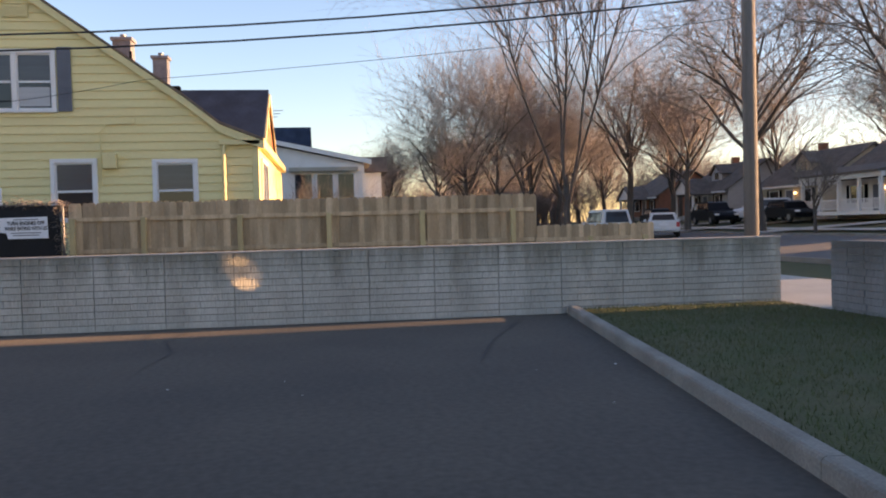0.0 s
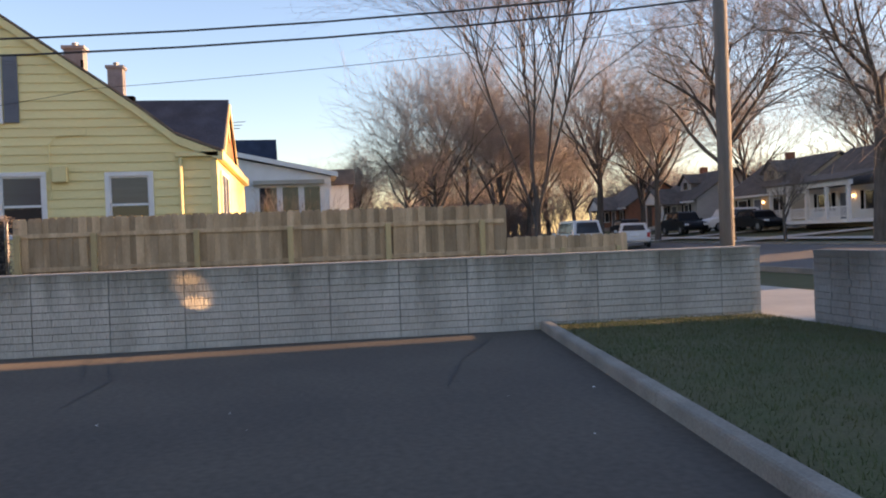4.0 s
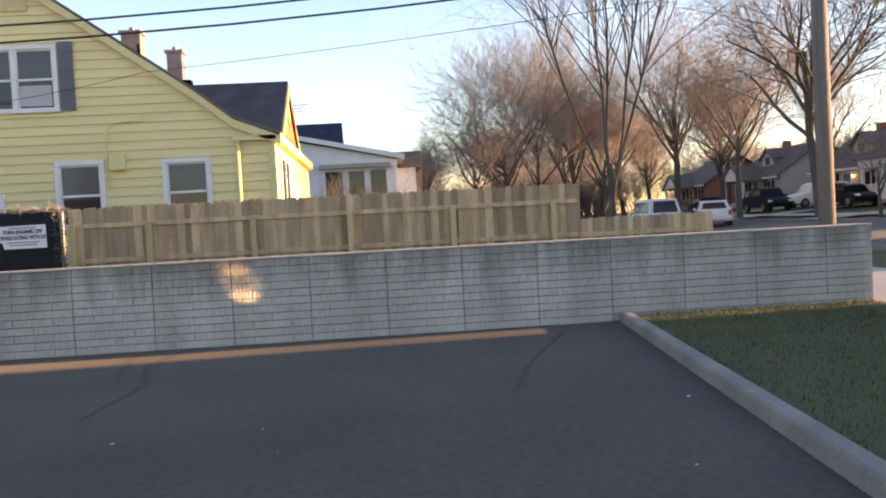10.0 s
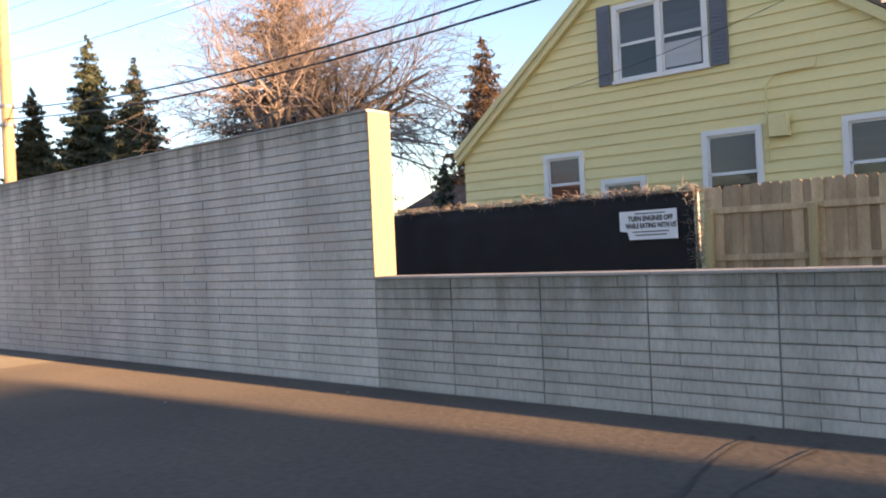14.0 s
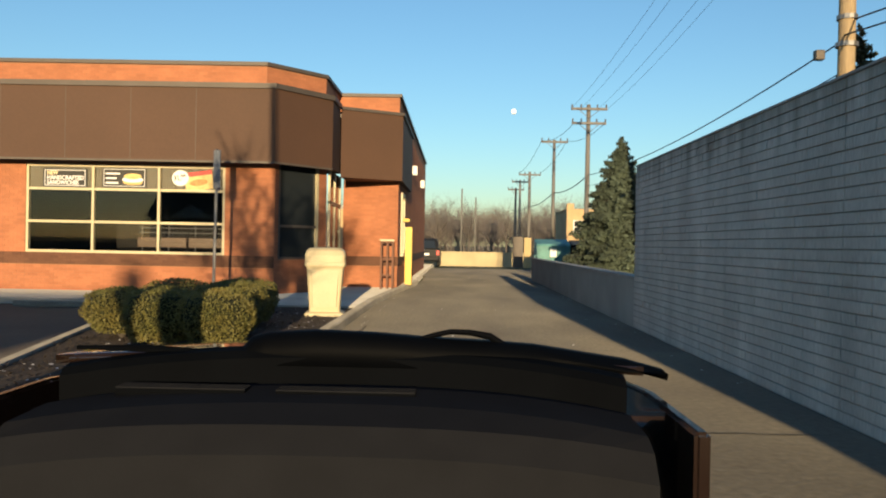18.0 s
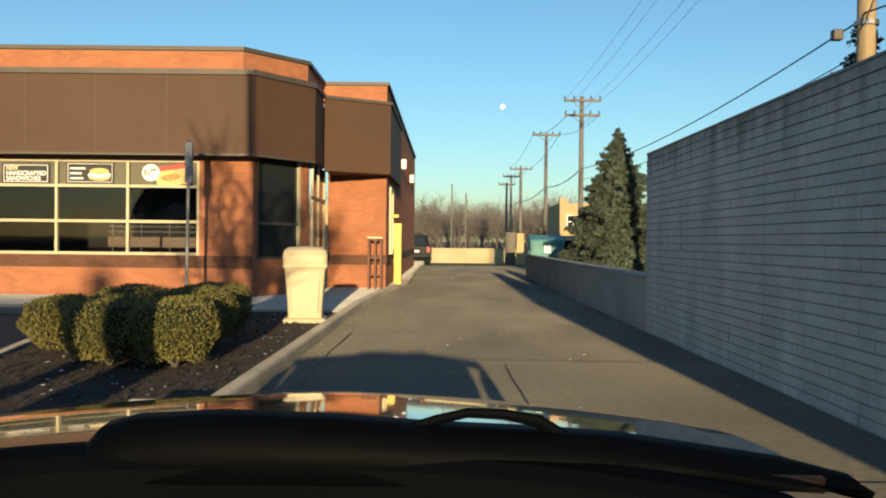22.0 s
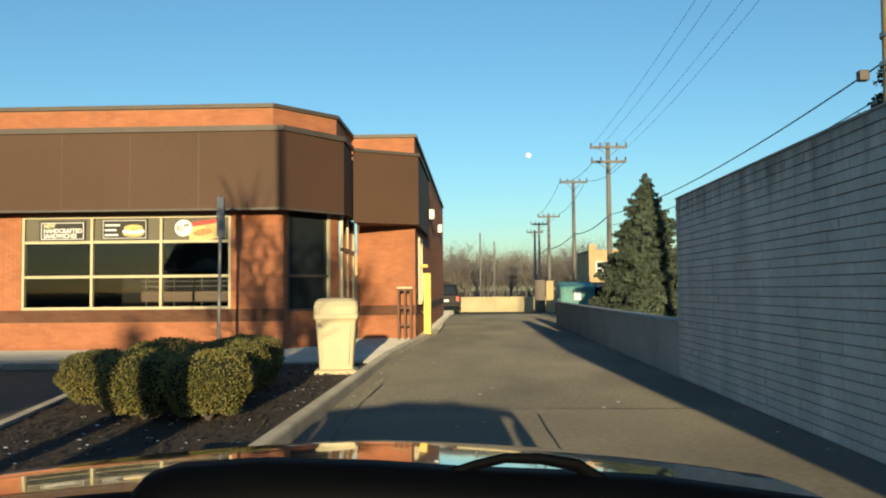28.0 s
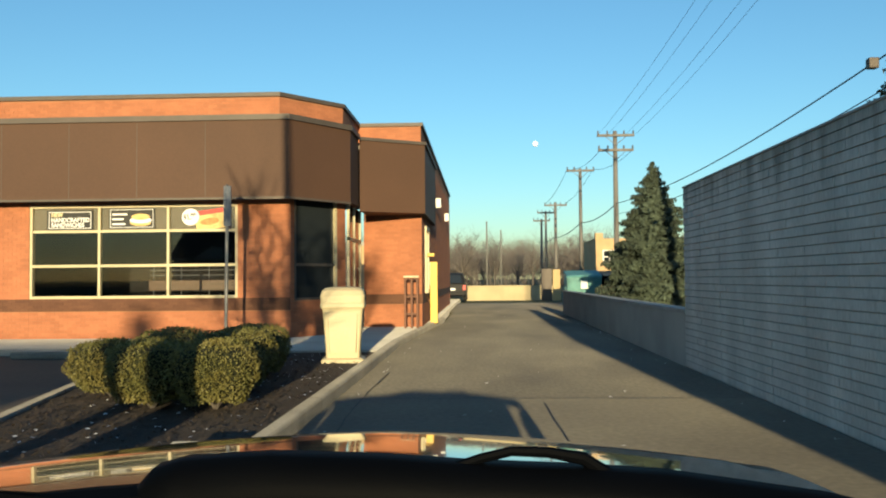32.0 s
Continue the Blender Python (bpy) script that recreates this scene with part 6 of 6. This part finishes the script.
conifer(4.1, 40.5, 6.3, 2.8, "dense green spruce behind the low wall", 68, M_SPRUCE_L, droop=0.22, tiers=50, dense=4.5, fat=0.55)
for i, (x, y, h) in enumerate(((-14, 95, 6), (-6, 130, 7.5), (-1, 150, 9), (5, 140, 8), (10, 150, 9), (14, 120, 6), (-12, 160, 9), (18, 140, 8), (1.5, 112, 5), (8, 100, 6))):
    bare_tree(x, y, h * 1.25, 0.22, "hazy bare tree beyond the end of the lane", 70 + i, spread=0.8, count=(8, 6, 5, 2), base=-0.1)


def far_woods(name, spots, label, seed):
    """A far belt of bare woods as many thin stems and twigs in one sheet of stuff."""
    r = random.Random(seed)
    w = Wood()
    for x, y, h in spots:
        for k in range(30):
            a = r.uniform(0, 6.283)
            o = Vector((x + r.uniform(-3, 3), y + r.uniform(-3, 3), rise(x, y) - 0.1))
            top = o + Vector((math.cos(a) * h * 0.3, math.sin(a) * h * 0.3, h * r.uniform(0.55, 1.0)))
            mid = o.lerp(top, 0.5) + Vector((r.uniform(-0.4, 0.4), 0, 0))
            w.limb([o, mid, top], [0.075, 0.045, 0.015], 3)
            for j in range(30):
                p = o.lerp(top, r.uniform(0.3, 1.0))
                q = p + Vector((r.uniform(-1, 1), r.uniform(-1, 1), r.uniform(0.1, 1.2))) * h * 0.2
                w.limb([p, q], [0.03, 0.01], 3)
    tagged(new(name, w.mesh(name, M_TWIG)), label, "woods", kind="stuff")


rw = random.Random(90)
far_woods("woods_east", [(150 + rw.uniform(-15, 15), -75 + k * 7, 13) for k in range(16)], "far belt of bare woods beyond the houses", 91)
far_woods("woods_north", [(-42 + k * 2.4, 175 + rw.uniform(-20, 20), rw.uniform(7, 10.5)) for k in range(42)], "far belt of bare woods beyond the lane", 92)
# west part is unseen, added to keep low sun off the street trees
far_woods("woods_south", [(24 + k * 3.4, -72 + rw.uniform(-7, 7), rw.uniform(8, 11.5)) for k in range(38)], "tall belt of bare woods behind the houses, partly added for shade", 93)

far_woods("brush_east", [(58 + k * 1.5 + rw.uniform(-4, 4), -11 - k * 2.2, rw.uniform(2.8, 4.5)) for k in range(8)], "dense reddish brush and young trees beyond the fence", 94)
far_woods("brush_street", [(70 + k * 6 + rw.uniform(-2, 2), -30 + rw.uniform(-3, 6), 6.5) for k in range(14)], "low bare brush along the street", 95)

# ---- houses and cars across the street ----
M_BEIGE = mat("beige_siding", (0.5, 0.44, 0.33), 0.7, 0.12, 1.5, 20, 0.05, stretch=(0.3, 1, 4))
M_GREYS = mat("grey_siding", (0.42, 0.42, 0.42), 0.7, 0.12, 1.5, 20, 0.05, stretch=(0.3, 1, 4))
M_RBRICK = mat("house_brick", (0.3, 0.13, 0.08), 0.9, 0.25, 3, 20, 0.2)
M_PORCHLAMP = lamp_mat("porch_lamp_glow", (1.0, 0.6, 0.25), 1.6)


def street_house(x, y, w, wall, label, porch="gable", dormer=True, lamp=False, tall=0.84):
    """A one-and-a-half-storey house that faces the street (towards +y)."""
    z = rise(x, y)
    root = thing("house", label, "house", "houses across the street", at=(x, y, z - 0.1))
    root.matrix_world = root.matrix_world @ Matrix.Diagonal((0.97, 0.97, tall, 1))
    h = w / 2
    part("wall", boxes((-h, h, -8, 0, 0, 3.2)), wall, root)
    part("foundation", boxes((-h - 0.02, h + 0.02, -8, 0.02, 0, 0.5)), M_STUCCO, root)
    part("gable_end", prism([(-8, 3.2), (0, 3.2), (-4, 6.3)], -h, -h + 0.2, "x"), wall, root)
    part("gable_end", prism([(-8, 3.2), (0, 3.2), (-4, 6.3)], h - 0.2, h, "x"), wall, root)
    for s in (0, 1):
        a, b = ((0.5, 2.95), (-4, 6.35)) if s == 0 else ((-8.5, 2.95), (-4, 6.35))
        part("roof", prism([a, b, (b[0], b[1] + 0.18), (a[0], a[1] + 0.16)], -h - 0.35, h + 0.35, "x"), M_ROOF_FAR, root, "dark shingle roof slope")
    part("eave_board", boxes((-h - 0.35, h + 0.35, 0.44, 0.52, 2.86, 3.06)), M_WHITE, root)
    part("chimney", boxes((h * 0.4, h * 0.4 + 0.6, -4.6, -4.0, 5.2, 7.2)), M_RBRICK, root)

    def window(cx, z0, z1, ww, front=0.0, shutters=True):
        f = part("window", boxes((cx - ww / 2, cx - ww / 2 + 0.09, front, front + 0.06, z0, z1), (cx + ww / 2 - 0.09, cx + ww / 2, front, front + 0.06, z0, z1), (cx - ww / 2 + 0.09, cx + ww / 2 - 0.09, front, front + 0.06, z1 - 0.09, z1), (cx - ww / 2 - 0.04, cx + ww / 2 + 0.04, front, front + 0.1, z0 - 0.07, z0)), M_WHITE, root, "white window frame")
        part("pane", boxes((cx - ww / 2 + 0.09, cx + ww / 2 - 0.09, front + 0.004, front + 0.02, z0, z1 - 0.09)), M_GLASS, f)
        if shutters:
            for s in (-1, 1):
                part("shutter", boxes((cx + s * (ww / 2 + 0.2) - 0.17, cx + s * (ww / 2 + 0.2) + 0.17, front + 0.002, front + 0.045, z0, z1), bevel=0.006), M_PLAST, root, "black shutter")
    window(h * 0.5, 1.3, 2.7, 1.6)
    window(h * -0.55, 1.3, 2.7, 1.1)
    d = part("front_door", boxes((-0.5, 0.5, 0.002, 0.06, 0.5, 2.6), bevel=0.01), M_SHUT, root)
    part("door_frame", boxes((-0.62, -0.5, 0.002, 0.08, 0.5, 2.7), (0.5, 0.62, 0.002, 0.08, 0.5, 2.7), (-0.5, 0.5, 0.002, 0.08, 2.6, 2.7)), M_WHITE, d)
    if lamp:
        part("porch_lamp", turned([(0.03, 0), (0.09, 0.04), (0.1, 0.2), (0.05, 0.26)], 10), M_PORCHLAMP, root, "lit porch lamp", at=(-0.95, 0.12, 2.2))
    if porch == "full":
        pf = part("porch_floor", boxes((-h + 0.1, h - 0.1, 0.02, 3.0, 0.35, 0.62)), M_WHITE, root)
        for k in range(5):
            px = -h + 0.25 + k * (w - 0.5) / 4
            part("porch_post", boxes((px - 0.1, px + 0.1, 2.7, 2.9, 0.62, 3.0), bevel=0.01), M_WHITE, root)
        part("porch_beam", boxes((-h, h, 2.65, 2.95, 3.0, 3.35)), M_WHITE, root)
        part("porch_roof", prism([(0.0, 4.1), (3.25, 3.35), (3.25, 3.48), (0.0, 4.25)], -h - 0.15, h + 0.15, "x"), M_ROOF_FAR, root)
        for z0 in (0.75, 1.45):
            part("rail", boxes((-h + 0.2, h - 0.2, 2.77, 2.83, z0, z0 + 0.07)), M_WHITE, root)
        n = int(w / 0.16)
        for k in range(n):
            px = -h + 0.3 + k * (w - 0.6) / (n - 1)
            part("baluster", boxes((px - 0.02, px + 0.02, 2.78, 2.82, 0.82, 1.45)), M_WHITE, root)
        for k in range(3):
            part("step", boxes((h - 1.6, h - 0.3, 3.0 + k * 0.28, 3.3 + k * 0.28, 0.0, 0.5 - k * 0.17)), M_WALK, root)
    elif porch == "gable":
        part("porch_gable", prism([(-2.2, 2.9), (2.2, 2.9), (0, 4.5)], 0.1, 2.4, "y"), M_WHITE, root)
        for s in (-1, 1):
            part("porch_roof", prism([(s * 2.5, 2.68), (0, 4.5), (0, 4.65), (s * 2.5, 2.83)], 0.0, 2.6, "y"), M_ROOF_FAR, root)
            part("porch_post", boxes((s * 2.0 - 0.1, s * 2.0 + 0.1, 2.1, 2.3, 0.1, 2.9), bevel=0.01), M_WHITE, root)
        part("porch_floor", boxes((-2.3, 2.3, 0.02, 2.5, 0.0, 0.4)), M_WALK, root)
    if dormer:
        part("dormer", prism([(-1.1, 4.2), (1.1, 4.2), (1.1, 5.2), (0, 6.1), (-1.1, 5.2)], -3.6, -1.2, "y"), wall, root)
        for s in (-1, 1):
            part("dormer_roof", prism([(s * 1.35, 5.02), (0, 6.15), (0, 6.28), (s * 1.35, 5.15)], -3.9, -0.95, "y"), M_ROOF_FAR, root)
        part("dormer_pane", boxes((-0.4, 0.4, -1.2, -1.17, 4.5, 5.3)), M_GLASS, root)


street_house(36.8, -41, 9.0, M_WHITE, "white house with a full railed front porch", "full", lamp=True, dormer=False)
street_house(49, -42, 9.5, M_BEIGE, "tan house with a steep dark roof across the street", "none", lamp=True)
street_house(64, -42, 9.5, M_GREYS, "pale grey house with dark shutters across the street", "gable")
street_house(80, -42, 9.0, M_RBRICK, "brick house with a white gabled porch across the street", "gable", dormer=False)
street_house(24, -41, 9.0, M_BEIGE, "beige house across the street", "gable")
street_house(11, -41, 9.0, M_GREYS, "grey house across the street", "gable")
# unseen houses, added and sized so their shadows darken the lot and bays
for x, w, wall, tall, label in ((-2.4, 6.0, M_BEIGE, 0.74, "small beige house added unseen across the street for its shadow"), (-8.9, 5.8, M_GREYS, 1.07, "tall narrow grey house added unseen across the street for its shadow"), (-17, 10.0, M_RBRICK, 0.84, "brick house added unseen further down the street"), (-29, 10.0, M_GREYS, 0.84, "grey house added unseen further down the street")):
    street_house(x, -41, w, wall, label, "gable", dormer=False, tall=tall)

parked_car((36.1, -26.3, rise(36, -26.3) - 0.06), -20, M_CARWH, "white sedan turning off the street, seen from behind", "sedan")
parked_car((34.0, -22.0, rise(34, -22) - 0.06), 0, M_CARWH, "white van parked at the kerb", "van")
parked_car((47.5, -35.0, rise(47, -35) - 0.02), 178, M_CARDK, "black SUV on a lawn-side driveway")
parked_car((41.2, -37.4, rise(41, -37.4) - 0.02), 182, M_CARDK, "dark sedan beside the white porch house", "sedan")
parked_car((46.4, -38.2, rise(46, -38) - 0.02), 92, M_CARWH, "white SUV in a driveway")
parked_car((54.0, -33.2, rise(54, -33.2) - 0.02), 175, M_CARDK, "dark sedan in front of the grey house", "sedan")


def moon():
    c = Vector((-3.3, 5.0, 1.4)) + Vector((19.27, 295, 46.9)).normalized() * 3000
    root = thing("moon", "pale daytime moon, nearly full", "moon")
    bm = bmesh.new()
    bmesh.ops.create_icosphere(bm, subdivisions=3, radius=10)
    part("disc", bm, lamp_mat("moonlight", (0.85, 0.92, 1.0), 0.2), root, smooth=True, at=tuple(c))


moon()

# ---- the car in the lane ----
M_HOOD = mat("bronze_car_paint", (0.022, 0.013, 0.01), 0.12, 0.05, 1.0, 400, 0, metal=0.35)
M_HOOD.node_tree.nodes["Principled BSDF"].inputs["Coat Weight"].default_value = 1.0
M_HOOD.node_tree.nodes["Principled BSDF"].inputs["Coat Roughness"].default_value = 0.03
# colour lowered to hold the shade of a car roof not built here
M_WIPER = mat("shade_black_rubber", (0.0014, 0.0018, 0.0028), 0.6, 0.2, 6, 200, 0.05, spec=0.04)
CX = -3.5


def own_car():
    root = thing("car", "dark bronze car with a black dashboard standing in the lane", "car", at=(0, 0, 0))
    n, m = 24, 14

    def hood_z(u, v):
        """u from -1 to 1 across, v from 0 at the cowl to 1 at the nose."""
        return 1.10 - 0.075 * v ** 2.2 - 0.022 * abs(u) ** 2.6 - 0.035 * v * abs(u) - (0.4 * (v - 0.9) if v > 0.9 else 0)

    def hood_y(u, v):
        return 5.98 + 1.2 * v - 0.22 * v * abs(u) ** 2.2
    bm = bmesh.new()
    top = [[bm.verts.new((CX + 1.04 * (2 * i / n - 1), hood_y(2 * i / n - 1, j / m), hood_z(2 * i / n - 1, j / m))) for j in range(m + 1)] for i in range(n + 1)]
    for i in range(n):
        for j in range(m):
            bm.faces.new((top[i][j], top[i + 1][j], top[i + 1][j + 1], top[i][j + 1]))
    hood = part("hood", bm, M_HOOD, root, "glossy dark bronze hood", smooth=True)
    sol = hood.modifiers.new("thickness", "SOLIDIFY")
    sol.thickness, sol.offset = 0.03, -1

    def skin(pts, s):
        a, b = (CX + 1.03, CX + 1.075) if s > 0 else (CX - 1.075, CX - 1.03)
        bm = prism(pts, a, b, "x")
        bmesh.ops.bevel(bm, geom=bm.edges[:], offset=0.012, segments=2, affect="EDGES")
        return bm

    def arch(y, z, r0):
        return [(y + r0 * math.cos(k * 0.3927), z + r0 * math.sin(k * 0.3927)) for k in range(9)]
    for s in (-1, 1):
        part("fender", skin([(5.3, 0.28), (5.3, 1.0), (5.95, 1.0), (6.95, 0.92), (7.2, 0.78), (7.22, 0.4), (7.0, 0.3)] + arch(6.45, 0.3, 0.42), s), M_HOOD, root)
        for y in (6.45,):
            w = part("wheel", turned([(0.2, -0.11), (0.31, -0.11), (0.345, -0.07), (0.345, 0.07), (0.31, 0.11), (0.2, 0.11)], 20), M_TYRE, root, at=Matrix.Translation((CX + s * 0.8, y, 0.345)) @ Matrix.Rotation(radians(90), 4, "Y"))
            part("rim", turned([(0.2, -0.115), (0.2, 0.115)], 14), M_STEEL, w)
        part("headlamp", boxes((CX + s * 0.62 - 0.18, CX + s * 0.62 + 0.18, 7.0, 7.16, 0.72, 0.86), bevel=0.03), M_CLEAR, root)
    part("bumper", boxes((CX - 0.9, CX + 0.9, 7.02, 7.28, 0.32, 0.66), bevel=0.06), M_HOOD, root)
    part("grille", boxes((CX - 0.42, CX + 0.42, 7.05, 7.16, 0.66, 0.9), bevel=0.02), M_PLAST, root)
    part("engine_bay", boxes((CX - 0.62, CX + 0.62, 6.0, 7.0, 0.3, 0.9)), M_PLAST, root)
    # cowl and dashboard
    us = [i / 16 * 2 - 1 for i in range(17)]
    prof = [(5.35, 0.7), (5.35, 0.9), (5.42, 0.97), (5.6, 1.0), (5.85, 1.01), (5.95, 1.0), (5.95, 0.7)]
    part("dashboard", loft([[(CX + 0.94 * u, y - 0.14 * u * u * (1 if y > 5.5 else 0.3), z - 0.05 * abs(u) ** 3) for y, z in prof] for u in us]), M_DASH, root, "dark grey dashboard top")
    prof = [(5.96, 0.9), (5.96, 1.07), (5.985, 1.095), (6.03, 1.105), (6.08, 1.1), (6.1, 0.9)]
    part("cowl", loft([[(CX + 0.95 * u, y - 0.14 * u * u, z + 0.02 - 0.06 * abs(u) ** 2.6) for y, z in prof] for u in us]), M_PLAST, root, "black plastic cowl below the windscreen")
    part("firewall", boxes((CX - 0.62, CX + 0.62, 5.78, 5.82, 0.36, 0.9)), M_PLAST, root)
    for x0, x1 in ((-0.72, -0.3), (-0.2, 0.25)):
        v = part("vent", boxes((CX + x0, CX + x1, 5.72, 5.81, 0.99, 1.012)), M_PLAST, root)
        for k in range(5):
            part("vent_slat", boxes((CX + x0, CX + x1, 5.722 + k * 0.018, 5.73 + k * 0.018, 1.012, 1.017)), M_DASH, v)
    # wipers: a thick blade that ends bluntly on the left, and a bowed arm over it
    w = part("wiper_blade", loft([[(CX + x, 5.95, 1.06), (CX + x, 6.1, 1.06), (CX + x, 6.085, z + 0.1), (CX + x, 6.06, z + 0.115), (CX + x, 6.01, z + 0.112), (CX + x, 5.97, z + 0.085)] for x, z in ((-0.4, 0.985), (-0.35, 1.04), (-0.29, 1.056), (-0.12, 1.066), (0.1, 1.06), (0.28, 1.048), (0.5, 1.04), (0.66, 1.03), (0.98, 0.985), (1.12, 0.95))]), M_WIPER, root, "black wiper blade", smooth=True)
    part("wiper_arm", bar([(CX + 0.24, 6.03, 1.15), (CX + 0.3, 6.03, 1.17), (CX + 0.36, 6.03, 1.184), (CX + 0.43, 6.03, 1.182), (CX + 0.5, 6.03, 1.17), (CX + 0.56, 6.03, 1.13)], [0.01, 0.01, 0.01, 0.011, 0.013, 0.015], 8), M_WIPER, w, "bowed black wiper arm")
    w = part("wiper_arm", bar([(CX - 0.5, 5.97, 1.09), (CX - 0.65, 5.97, 1.105), (CX - 0.85, 5.95, 1.11)], [0.016, 0.012, 0.01], 6), M_PLAST, root, "black wiper arm")
    part("wiper_blade", bar([(CX - 0.5, 6.0, 1.095), (CX - 0.7, 5.98, 1.11), (CX - 0.95, 5.95, 1.11)], [0.012, 0.012, 0.008], 6), M_PLAST, w)
    for x in (-0.02, 0.32):
        part("washer_jet", boxes((CX + x - 0.02, CX + x + 0.02, 6.2, 6.24, 1.085, 1.115), bevel=0.006), M_PLAST, root, "small black washer jet")

    drop = Matrix.Translation((0, 0.05, -0.115))
    for ob in root.children:
        if not ob.name.startswith("wheel"):
            ob.matrix_basis = drop @ ob.matrix_basis


own_car()

block_wall("wall_low", WALL_END, 0.0, LOW, (-11, -1), "low grey split-block wall with streaked weathering", M_BLOCK)
block_wall("wall_tall", 0.0, TALL_END, TALL, (6.0, 10.5), "tall grey split-block wall along the lane", M_BLOCK_T, 17.85 / 18, gap=0.003)
